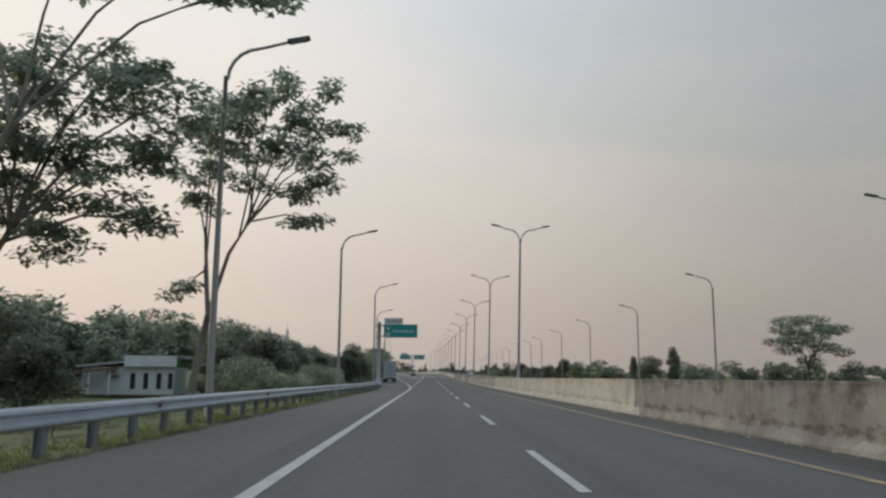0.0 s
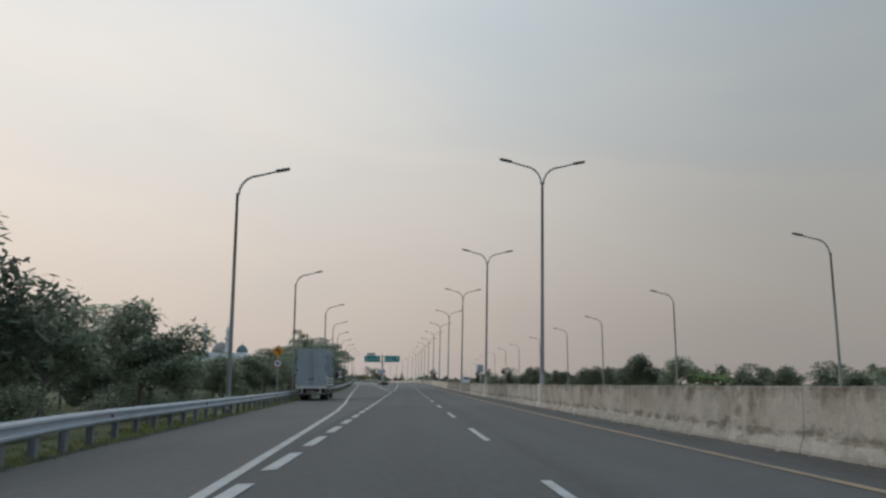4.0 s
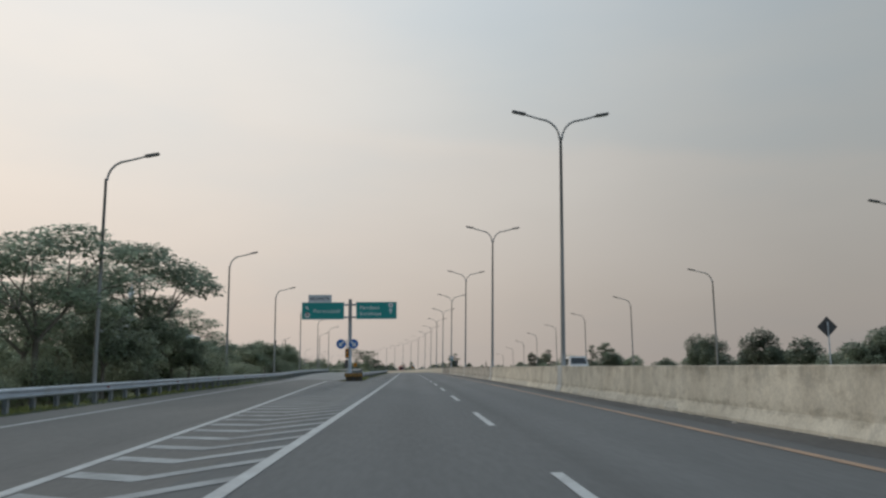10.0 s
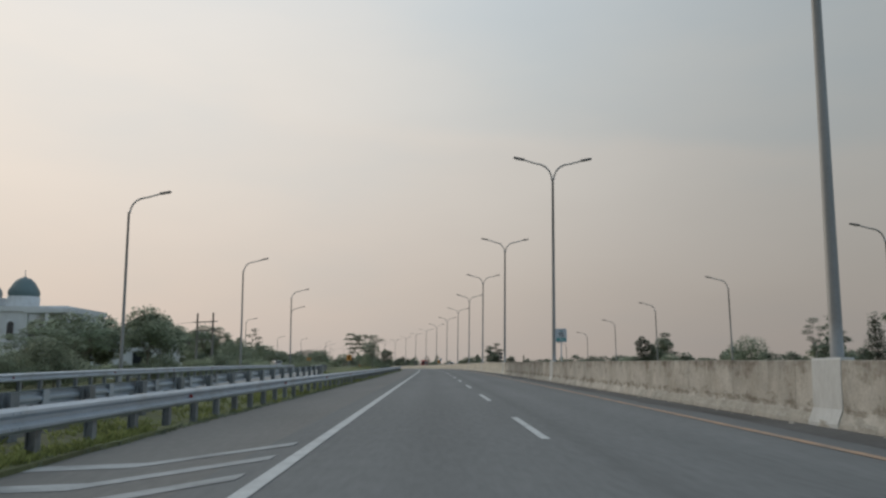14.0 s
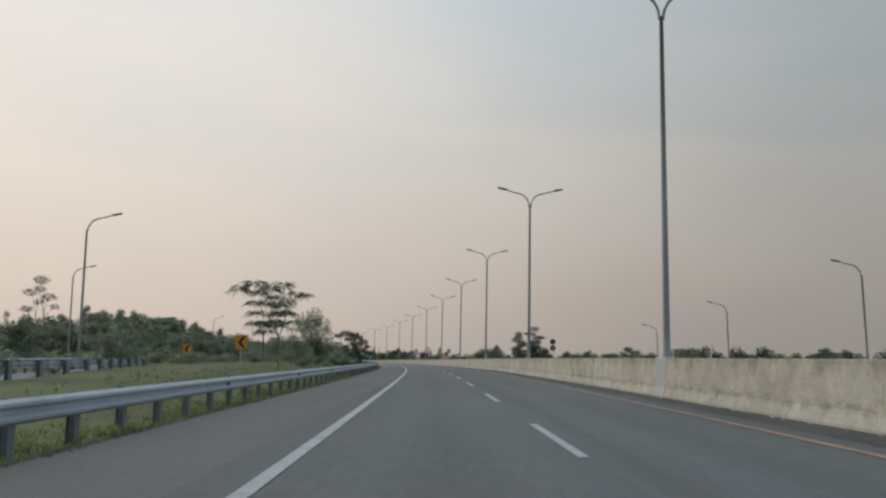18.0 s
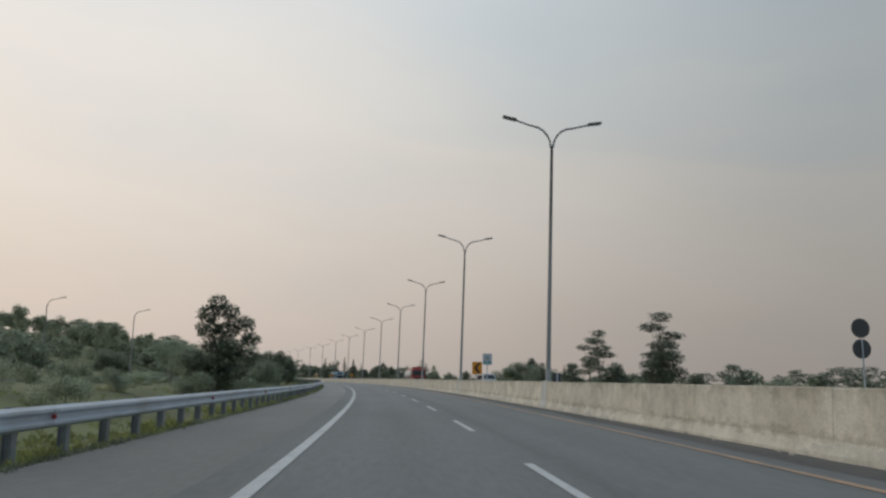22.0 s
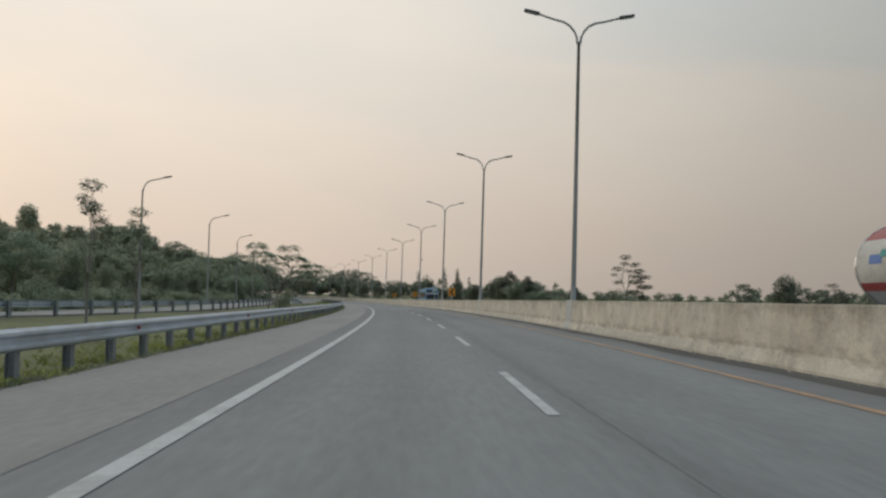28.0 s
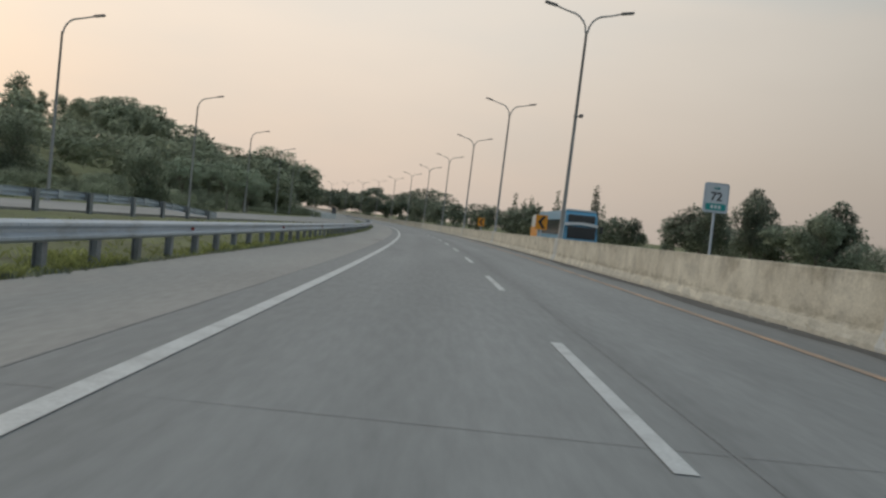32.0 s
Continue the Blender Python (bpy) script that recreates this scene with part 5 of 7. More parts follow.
def plant(key, s, d, size=1.0, turn=0.0, z=None, tall=1.0, label=""):
    name, lab, wood, crown, made = KINDS[key]
    z = ground_z(s, d) if z is None else z
    m = stand(s, d, z - 0.05, turn) @ Matrix.Diagonal((size, size, size * tall, 1))
    if made is None:
        t = thing(name, lab, "tree" if name != "bush" else "bush", m)
        part("trunk", wood, None, t)
        part("crown", crown, None, t)
        KINDS[key][4] = t
    else:
        t = copy_thing(made, Matrix.Identity(4))
        t.matrix_basis = m
    if label:
        tagged(t, label)
    return t


def blobs(seed, n, spread, z0, z1, r0, r1, squash=0.7):
    rng = random.Random(seed)
    out = []
    for k in range(n):
        a, q = 2.4 * k + rng.uniform(-0.4, 0.4), spread * math.sqrt((k + 0.4) / n)
        u = rng.random()
        r = rng.uniform(r0, r1)
        out.append(((q * math.cos(a), q * math.sin(a), z0 + (z1 - z0) * u * (1 - 0.45 * q / max(spread, 0.01)) + 0.2), (r, r, r * squash)))
    return out


tree_kind("round", "dense dark green broad-leaved tree", 6.0, blobs(1, 11, 1.9, 2.2, 5.6, 0.9, 1.5, 0.8), 4600, 0.35, M_LEAF_DARK, 11, 0.16)
tree_kind("round_b", "broad green tree with an uneven crown", 6.5, blobs(2, 13, 2.4, 2.4, 6.0, 0.8, 1.5, 0.7), 4600, 0.35, M_LEAF_MID, 12, 0.15)
tree_kind("layered", "slender tree with loose layers of foliage", 7.5, [((0.2, 0, 7.0), (0.9, 0.9, 0.45)), ((-0.6, 0.3, 6.1), (1.2, 1.0, 0.4)), ((0.8, -0.4, 5.4), (1.3, 1.1, 0.4)), ((-0.5, -0.6, 4.6), (1.4, 1.2, 0.4)), ((0.7, 0.7, 3.8), (1.3, 1.2, 0.4)), ((-0.7, 0.2, 3.0), (1.1, 1.0, 0.4))], 2600, 0.33, M_LEAF_DARK, 13, 0.10, flat_=0.6)
tree_kind("feather", "feathery roadside tree with spreading branches", 7.5, [((0.3, 0, 7.0), (1.5, 1.5, 0.5)), ((-1.5, 0.6, 6.2), (1.5, 1.3, 0.45)), ((1.7, -0.6, 5.8), (1.6, 1.4, 0.45)), ((0.2, 1.5, 5.2), (1.5, 1.3, 0.4)), ((-0.6, -1.5, 4.7), (1.4, 1.2, 0.4)), ((1.2, 0.9, 4.1), (1.1, 1.0, 0.4))], 4400, 0.26, M_LEAF_FEATHER, 14, 0.11, feather=0.6)
tree_kind("frond", "thin tree with drooping feathery leaves on wide branches", 6.7, [((-2.9, 0.1, 5.9), (0.8, 0.7, 0.3)), ((-1.8, -0.3, 6.2), (0.8, 0.7, 0.3)), ((-0.7, 0.2, 5.9), (0.7, 0.7, 0.3)), ((0.3, -0.2, 6.1), (0.7, 0.7, 0.3)), ((1.2, 0.2, 5.5), (0.6, 0.6, 0.25)), ((1.9, 0.0, 5.4), (0.4, 0.4, 0.2)), ((0.4, 0.3, 5.0), (0.6, 0.6, 0.3)), ((0.3, -0.2, 4.2), (0.6, 0.6, 0.3)), ((-1.6, 0.2, 3.4), (0.6, 0.6, 0.2)), ((-0.7, -0.2, 3.2), (0.6, 0.5, 0.2)), ((0.0, 0.3, 3.3), (0.6, 0.6, 0.25))], 0, 0.0, M_LEAF_FEATHER, 26, 0.075, feather=0.6)
tree_kind("frond_b", "feathery tree with loose drooping tiers of leaves", 8.0, [((-0.5, 0, 7.3), (0.8, 0.8, 0.3)), ((0.9, 0.2, 6.9), (0.9, 0.8, 0.3)), ((-1.2, 0.3, 6.3), (0.8, 0.8, 0.3)), ((0.3, -0.5, 6.2), (0.9, 0.9, 0.35)), ((1.7, 0.4, 6.0), (0.9, 0.8, 0.3)), ((-0.8, -0.4, 5.2), (0.9, 0.8, 0.3)), ((0.9, 0.3, 5.2), (0.9, 0.9, 0.35)), ((2.3, -0.2, 5.2), (0.8, 0.8, 0.3)), ((-0.3, 0.4, 4.2), (0.8, 0.8, 0.3)), ((1.2, -0.4, 4.3), (0.9, 0.8, 0.3)), ((2.8, 0.3, 4.3), (0.7, 0.7, 0.25)), ((0.1, 0.0, 3.3), (0.8, 0.8, 0.3)), ((3.2, 0.1, 3.5), (0.5, 0.5, 0.25))], 0, 0.0, M_LEAF_FEATHER, 27, 0.09, feather=0.6)
tree_kind("wispy", "thin leaning tree with a few feathery leaf clusters", 6.0, [((-3.0, 0.1, 4.7), (0.7, 0.6, 0.2)), ((-1.2, 0.3, 5.9), (0.9, 0.8, 0.35)), ((-0.7, -0.2, 5.2), (0.7, 0.7, 0.3)), ((1.5, 0.2, 5.7), (0.9, 0.8, 0.3)), ((0.5, 0.0, 4.9), (0.8, 0.7, 0.22)), ((2.4, -0.3, 4.7), (0.9, 0.8, 0.22)), ((3.4, 0.2, 4.2), (0.9, 0.8, 0.22)), ((4.4, 0.3, 3.7), (0.8, 0.7, 0.2)), ((2.6, 0.6, 3.6), (0.6, 0.6, 0.2))], 3000, 0.22, M_LEAF_FEATHER, 24, 0.075, feather=0.62, lean=(0.6, 0.1))
LAYERS = [((-2.6, 0.2, 6.1), (1.7, 1.4, 0.49)), ((-0.9, 0.9, 6.9), (1.7, 1.5, 0.53)), ((1.2, 0.2, 7.1), (1.8, 1.5, 0.53)), ((3.0, -0.4, 6.4), (1.6, 1.4, 0.46)), ((0.4, -1.9, 6.2), (1.8, 1.5, 0.49)), ((-1.6, -1.4, 5.6), (1.6, 1.3, 0.49)), ((2.0, 1.8, 5.8), (1.6, 1.4, 0.49)), ((-3.7, -0.9, 5.1), (1.3, 1.2, 0.44)),
          ((3.8, 1.2, 5.2), (1.3, 1.2, 0.44)), ((0.2, 2.4, 5.2), (1.5, 1.3, 0.46)), ((1.2, -0.9, 4.7), (1.4, 1.3, 0.49)), ((-1.4, 0.8, 4.4), (1.3, 1.2, 0.49)), ((2.6, -1.6, 4.3), (1.0, 1.0, 0.44)), ((-0.4, -0.4, 3.4), (1.2, 1.1, 0.70))]
tree_kind("umbrella", "wide flat-topped tree with layered fine foliage", 7.5, LAYERS, 7200, 0.30, M_LEAF_FEATHER, 15, 0.16, flat_=0.45)
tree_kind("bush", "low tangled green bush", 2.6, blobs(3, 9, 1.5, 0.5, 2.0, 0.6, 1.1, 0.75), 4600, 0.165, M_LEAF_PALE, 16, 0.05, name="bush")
tree_kind("bush_dark", "dark green thicket bush", 3.4, blobs(4, 10, 1.7, 0.6, 2.8, 0.7, 1.2, 0.8), 5200, 0.195, M_LEAF_MID, 17, 0.06, name="bush")
RAGGED = [((-0.3, 0.0, 6.9), (0.7, 0.7, 0.61)), ((-0.9, 0.1, 6.1), (0.8, 0.8, 0.68)), ((0.5, 0.0, 6.2), (0.8, 0.8, 0.68)), ((1.5, 0.1, 5.4), (0.9, 0.8, 0.61)), ((-0.8, -0.2, 5.0), (0.9, 0.9, 0.68)), ((0.4, 0.2, 4.9), (1.0, 0.9, 0.68)), ((2.1, -0.1, 4.3), (0.7, 0.7, 0.54)), ((-0.5, 0.3, 3.9), (0.9, 0.8, 0.68)), ((0.8, -0.3, 3.6), (0.9, 0.8, 0.68)), ((1.9, 0.2, 3.1), (0.9, 0.8, 0.54)), ((-1.7, 0.0, 2.8), (0.9, 0.8, 0.68)), ((0.0, 0.0, 2.6), (1.1, 1.0, 0.81)), ((-1.2, 0.2, 1.9), (0.9, 0.8, 0.68)), ((1.1, 0.0, 2.0), (1.0, 0.9, 0.68)), ((0.0, 0.0, 1.2), (1.0, 1.0, 0.68))]
tree_kind("bushy", "oval green tree leafy down to the grass", 7.0, blobs(6, 20, 1.7, 0.7, 6.8, 0.9, 1.35, 0.95), 9500, 0.27, M_LEAF_MID, 28, 0.12)
tree_kind("palmy", "slim tree with a flat dark head of leaves", 5.4, [((0.1, 0.0, 5.1), (1.2, 1.1, 0.42)), ((-1.2, 0.2, 4.8), (0.8, 0.8, 0.32)), ((1.3, -0.2, 4.8), (0.9, 0.8, 0.35)), ((0.5, 0.5, 4.3), (0.8, 0.7, 0.3)), ((0.2, 0.0, 3.1), (0.45, 0.45, 0.35)), ((-0.4, 0.1, 0.9), (0.9, 0.8, 0.5)), ((0.7, 0.0, 0.7), (0.8, 0.8, 0.4))], 2600, 0.26, M_LEAF_DARK, 29, 0.09)
tree_kind("ragged", "tall dark tree with a ragged open crown", 7.2, RAGGED, 8500, 0.29, M_LEAF_DARK, 25, 0.13)
tree_kind("tall", "tall slim tree with a narrow crown", 10.0, blobs(5, 10, 1.1, 3.5, 9.6, 0.7, 1.2, 1.1), 3600, 0.3, M_LEAF_MID, 18, 0.14)
tree_kind("conifer", "dark green pointed tree with dense foliage", 8.0, [((0, 0, 1.2 + 0.85 * k), (1.25 - 0.13 * k, 1.25 - 0.13 * k, 0.7)) for k in range(8)], 3200, 0.27, M_LEAF_DARK, 19, 0.12)
tree_kind("sparse", "thin tree with few tufts of leaves", 8.0, [((0.1, 0, 7.7), (0.7, 0.7, 0.4)), ((-0.9, 0.3, 6.7), (0.75, 0.6, 0.35)), ((1.0, -0.2, 6.2), (0.7, 0.6, 0.35)), ((-0.7, -0.5, 5.2), (0.6, 0.6, 0.3)), ((0.8, 0.5, 4.4), (0.6, 0.6, 0.3)), ((0.3, -0.4, 6.9), (0.5, 0.5, 0.3)), ((-0.3, 0.6, 5.9), (0.5, 0.5, 0.25)), ((1.3, 0.3, 5.4), (0.45, 0.45, 0.25))], 1500, 0.22, M_LEAF_DARK, 20, 0.08, flat_=0.4)


def banana_clump(s, d, size):
    """Broad arching leaves from a few stout stems."""
    rng = random.Random(77)
    t = thing("banana_plant", "clump of banana plants with broad pale leaves", "plant", stand(s, d, ground_z(s, d)) @ Matrix.Diagonal((size, size, size, 1)))
    for k in range(3):
        x, y = 1.3 * (k - 1), rng.uniform(-0.5, 0.5)
        h = rng.uniform(2.0, 2.6)
        part("stem", tube([(x, y, -0.2), (x + 0.1, y, h)], [0.16, 0.09], 8), M_BLADE, t)
        for j in range(7):
            yaw, ln, up = j * 0.9 + rng.uniform(-0.3, 0.3), rng.uniform(1.5, 2.1), rng.uniform(0.7, 1.5)
            out, side = Vector((math.cos(yaw), math.sin(yaw), 0)), Vector((-math.sin(yaw), math.cos(yaw), 0))
            vs, fs = [], []
            for i in range(9):
                u = i / 8
                c = Vector((x + 0.1, y, h)) + out * ln * u * 0.85 + Vector((0, 0, ln * (up * u - 0.95 * u * u)))
                w = 0.30 * math.sin(math.pi * min(1.0, 0.08 + 0.92 * u)) + 0.01
                vs += [c - side * w + Vector((0, 0, -0.35 * w)), c, c + side * w + Vector((0, 0, -0.35 * w))]
                if i:
                    b = 3 * i
                    fs += [(b - 3, b - 2, b + 1, b), (b - 2, b - 1, b + 2, b + 1)]
            part("leaf", raw_mesh("leaf", vs, fs, M_BANANA), None, t)


def scatter(seed, s0, s1, d0, d1, n, kinds, lo, hi, follow=None):
    rng = random.Random(seed)
    for k in range(n):
        s = s0 + (s1 - s0) * (k + rng.random()) / n
        d = rng.uniform(d0, d1)
        if follow:
            d += follow(s)
        if 318 < s < 420 and -0.51 * (s - 305) - 1.7 < d < -0.385 * (s - 305) - 1.7:   # open view to the domed building
            plant(rng.choice(("bush_dark", "bush_dark", "round_b")), s, d, max(0.6, (0.75 + 0.035 * (s - 287)) / 3.4) * rng.uniform(0.85, 1.12), rng.uniform(0, 360), tall=0.9)
            continue
        if s < 106 and (-0.47 * s - 1.7 < d < -0.27 * s - 1.7 or -0.56 * (s - 23) - 1.7 < d < -0.385 * (s - 23) - 1.7):   # open view to the white house
            plant("bush", s, d, rng.uniform(0.35, 0.55), rng.uniform(0, 360), tall=0.8)
            continue
        plant(rng.choice(kinds), s, d, rng.uniform(lo, hi), rng.uniform(0, 360), tall=rng.uniform(0.85, 1.15))


def crown_arrays(key):
    me = KINDS[key][3]
    co = np.empty(len(me.vertices) * 3)
    me.vertices.foreach_get("co", co)
    return co.reshape(-1, 4, 3)


def woodland(name, label, seed, bands, material, keep=0.3, grow=1.6):
    """A wood whose trees stand too far off to be told apart: one object."""
    rng = random.Random(seed)
    pick = np.random.RandomState(seed)
    quads, vs, fs = [], [], []
    for s0, s1, d0, d1, n, kinds, lo, hi in bands:
        for k in range(n):
            s, d = s0 + (s1 - s0) * (k + rng.random()) / n, rng.uniform(d0, d1)
            if s < 108 and (-0.47 * s - 1.7 < d < -0.27 * s - 1.7 or -0.56 * (s - 23) - 1.7 < d < -0.385 * (s - 23) - 1.7):
                continue
            key = rng.choice(kinds)
            q = crown_arrays(key)
            coarse = 0.6 if key in ("bush", "bush_dark") else 1.0     # their leaves are finer
            q = q[pick.permutation(len(q))[:int(len(q) * keep * coarse)]]
            mid = q.mean(axis=1, keepdims=True)
            q = mid + (q - mid) * grow / coarse ** 0.5
            size, tall = rng.uniform(lo, hi), rng.uniform(0.85, 1.15)
            m = stand(s, d, ground_z(s, d) - 0.3, rng.uniform(0, 360)) @ Matrix.Diagonal((size, size, size * tall, 1))
            m = np.array(m)
            quads.append((q.reshape(-1, 3) @ m[:3, :3].T + m[:3, 3]))
    pts = np.concatenate(quads)
    me = bpy.data.meshes.new(name)
    n = len(pts) // 4
    me.from_pydata(pts.tolist(), [], np.arange(4 * n).reshape(-1, 4).tolist())
    me.materials.append(material)
    ob = new(name, me)
    return tagged(ob, label, "woods", kind="stuff")


# beyond the opposite carriageway
for key, s, d, a, tl in (("ragged", 148, 36, 0.78, 1.05), ("round_b", 137, 36, 0.92, 1.05), ("ragged", 124, 36, 0.9, 1.05), ("bush_dark", 111, 36, 1.45, 1.0), ("round", 225, 36, 1.08, 1.0), ("round_b", 172, 36, 0.64, 1.0), ("bush_dark", 158, 36, 1.05, 1.0),
                         ("round", 262, 36, 0.85, 1.0), ("round", 252, 36, 0.84, 1.05), ("round", 320, 36, 1.0, 1.0), ("round_b", 300, 37, 0.8, 1.0)):
    plant(key, s, d, a, 37 * s, tall=tl)
# left side, before and along the exit
scatter(31, 22, 120, -4.0, -9.0, 30, ("bush", "bush_dark", "bush"), 0.7, 1.2, exit_edge)
scatter(32, 34, 150, -8.0, -24.0, 44, ("round_b", "bush_dark", "round", "bush_dark"), 0.6, 0.95, exit_edge)
scatter(33, 100, 142, -3.0, -9.0, 13, ("round_b", "bush_dark", "round"), 0.65, 1.0, exit_edge)
scatter(40, 142, 172, -3.5, -9.0, 12, ("round_b", "bush_dark", "round_b"), 0.52, 0.68, exit_edge)
scatter(37, 172, 215, -4.0, -11.0, 16, ("round_b", "bush_dark", "umbrella"), 0.5, 0.75, exit_edge)
for s, d, a, tn, key in ((96, -25, 1.5, 10, "round_b"), (104, -28, 1.68, 80, "round_b"), (111, -25.5, 1.12, 150, "round"), (112, -31, 1.5, 220, "round_b"), (120, -28, 1.18, 290, "round_b"), (127, -24, 1.35, 30, "round"), (221, -20.5, 1.05, 70, "umbrella"), (229, -22.5, 0.95, 200, "umbrella")):
    plant(key, s, d, a, tn)
scatter(34, 215, 258, -5.0, -12.0, 12, ("bush_dark", "umbrella", "bush_dark"), 0.5, 0.75, exit_edge)
scatter(34, 258, 300, -8.0, -14.0, 9, ("umbrella", "bush_dark", "bush_dark"), 0.75, 1.0, exit_edge)
scatter(35, 300, 420, -5.0, -22.0, 40, ("bush_dark", "round_b", "bush", "umbrella"), 0.6, 0.95, exit_edge)
scatter(39, 318, 470, -3.5, -9.0, 46, ("bush_dark", "bush_dark", "bush"), 0.65, 0.9, exit_edge)
scatter(47, 492, 645, -10.0, -16.5, 26, ("bush", "bush_dark"), 0.25, 0.55)
scatter(48, 225, 318, -3.0, -9.0, 24, ("bush_dark", "bush", "bush_dark"), 0.65, 1.05, exit_edge)
scatter(49, 262, 302, -4.5, -10.0, 11, ("bush_dark", "bush", "bush_dark"), 0.8, 1.1, exit_edge)
plant("umbrella", 205.0, -15.6, 0.95, 15)
plant("umbrella", 262.0, -21.4, 0.78, 95)
scatter(36, 420, 520, -10.0, -30.0, 20, ("round_b", "bush_dark", "round"), 0.6, 1.0, exit_edge)


# ---- single trees: along, across, size, height factor ----
SPECIMENS = {
    "round": "216.8 35 1.09 1.02, 344.3 38 0.86 1.26, 284.6 37 0.76 0.97, 334.0 36 0.83 1.18, 385.0 37 0.92 0.9, 653.6 45 1.08 0.97, 647.9 28 0.58 1.07, 721.8 33 0.53 1.44, 835.0 30 1.53 0.78, 824.9 27 0.89 1.32, 770.3 27 0.59 1.06, 811.1 25 0.74 1.48, 853.8 28 0.83 1.12, 931.7 30 1.43 0.84, 645.0 -13 0.62 1.3, 659.5 -20 0.59 1.5",
    "ragged": "584.0 -14.5 0.5 1.0, 640.0 -14.0 0.72 1.0",
    "round_b": "200.0 35 0.9 1.02, 289.3 36 1.07 0.67, 466.0 38 0.73 1.43, 650.3 26 0.92 0.85, 811.7 31 1.27 0.74, 804.5 27 1.14 0.77, 800.7 25 0.61 1.39, 402.3 -34 1.66 0.61, 650.6 -16 0.77 1.17",
    "bush_dark": "269.0 34 0.47 1.94, 304.3 36 1.24 0.92, 425.2 36 1.24 1.41, 452.6 36 1.03 1.14, 442.4 36 0.6 1.56, 671.1 33 2.01 0.97, 643.1 28 1.57 0.92, 666.3 27 0.98 1.27, 747.7 28 0.84 1.29, 745.6 25 0.64 1.69, 795.7 26 0.53 1.98, 380.2 -30 1.0 1.17, 471.4 -36 1.72 1.19, 484.3 -26 0.81 1.29, 499.1 -14 0.73 1.37, 565.6 -14 0.52 1.79, 581.6 -15 0.56 2.27, 658.4 -13 0.78 1.46",
    "conifer": "403.5 40 1.46 0.6, 873.5 133 1.5 1.0, 656.2 -13 1.06 0.63",
    "umbrella": "351.3 40 0.51 1.02, 375.8 38 0.44 1.23, 843.3 30 0.61 1.27, 476.9 -42 0.92 1.25, 597.8 -16 0.62 1.08, 608.3 -24 0.62 1.15, 608.2 -18 0.56 1.15, 662.0 -34 0.49 2.1, 647.6 -32 0.71 1.41",
    "sparse": "716.5 34 0.8 0.58, 425.8 45 1.11 0.87, 743.0 25.5 1.05 0.84, 497.0 -38 1.08 1.01, 690.4 -16.1 0.82 1.0, 692.9 -14.7 0.72 0.97",
    "layered": "470.1 40 1.11 0.91, 407.2 38 0.77 1.19, 660.6 40 1.0 0.72, 589.5 26 1.24 0.94, 640.2 28 0.53 0.94, 740.0 26 0.74 0.98, 627.0 24 0.59 0.96",
    "feather": "395.5 38 0.59 1.58",
    "bush": "478.6 36 1.0 1.39, 589.7 38 1.41 0.95, 616.8 34 0.77 1.37, 781.4 28 0.67 1.65",
}
rng_t = random.Random(50)
for key, text in SPECIMENS.items():
    for row in text.split(", "):
        s, d, a, b = (float(v) for v in row.split())
        plant(key, s, d, a, rng_t.uniform(0, 360), tall=b)
plant("umbrella", 79.5, 36.0, 1.25, 40, tall=0.92, label="large pale feathery tree beyond the opposite carriageway")
for key, s, d, a, tn, tl in (("round", 83.0, -19.0, 1.22, 0, 1.0), ("round_b", 92.0, -18.0, 1.05, 50, 1.0), ("umbrella", 104.0, -18.0, 0.76, 0, 1.0), ("round_b", 121.0, -19.0, 1.08, 90, 1.0), ("umbrella", 147.0, -21.0, 0.85, 40, 1.0), ("round", 113.0, -17.0, 0.9, 200, 1.0), ("ragged", 559.5, -11.1, 0.80, 0, 0.97), ("bush_dark", 563.5, -11.8, 0.7, 40, 1.0), ("bush_dark", 556.5, -11.8, 0.5, 90, 0.9), ("bushy", 514.0, -14.5, 0.95, 20, 1.04), ("palmy", 516.2, -10.8, 0.72, 10, 1.15), ("bush_dark", 519.0, -11.2, 0.55, 10, 1.0), ("bush_dark", 531.0, -13.2, 0.6, 10, 1.0), ("bush", 521.0, -14.2, 0.75, 40, 1.0), ("bush", 505.0, -15.0, 0.8, 80, 1.0),
                             ("bush_dark", 603.0, -13.6, 1.1, 20, 1.0), ("bush_dark", 608.0, -14.2, 1.05, 70, 1.05), ("bush_dark", 613.0, -14.2, 0.95, 130, 1.0), ("bush_dark", 583.0, -14.6, 0.8, 10, 1.0), ("bush_dark", 579.0, -15.6, 0.9, 60, 1.0),
                             ("round_b", 217.0, -16.6, 1.22, 0, 1.0), ("umbrella", 226.0, -17.4, 1.12, 30, 1.08), ("umbrella", 243.0, -18.2, 0.68, 160, 1.05), ("umbrella", 257.0, -19.2, 0.76, 300, 1.05), ("umbrella", 266.0, -20.8, 0.82, 80, 1.0),
                             ("umbrella", 275.0, -20.2, 1.12, 0, 1.08), ("umbrella", 297.0, -20.0, 0.86, 200, 1.0), ("round_b", 286.0, -18.4, 0.8, 0, 1.0), ("round_b", 296.0, -18.4, 0.62, 70, 1.0), ("bush_dark", 302.0, -18.6, 0.95, 10, 1.1), ("round_b", 278.0, -18.0, 0.75, 140, 1.0)):
    plant(key, s, d, a, tn, tall=tl)
plant("layered", 625.7, 30.7, 1.12, 20)
plant("layered", 614.5, 28.2, 1.15, 80)
banana_clump(191.5, 36.0, 1.15)
plant("round", 587.0, 25.2, 0.84, 60, tall=1.08)
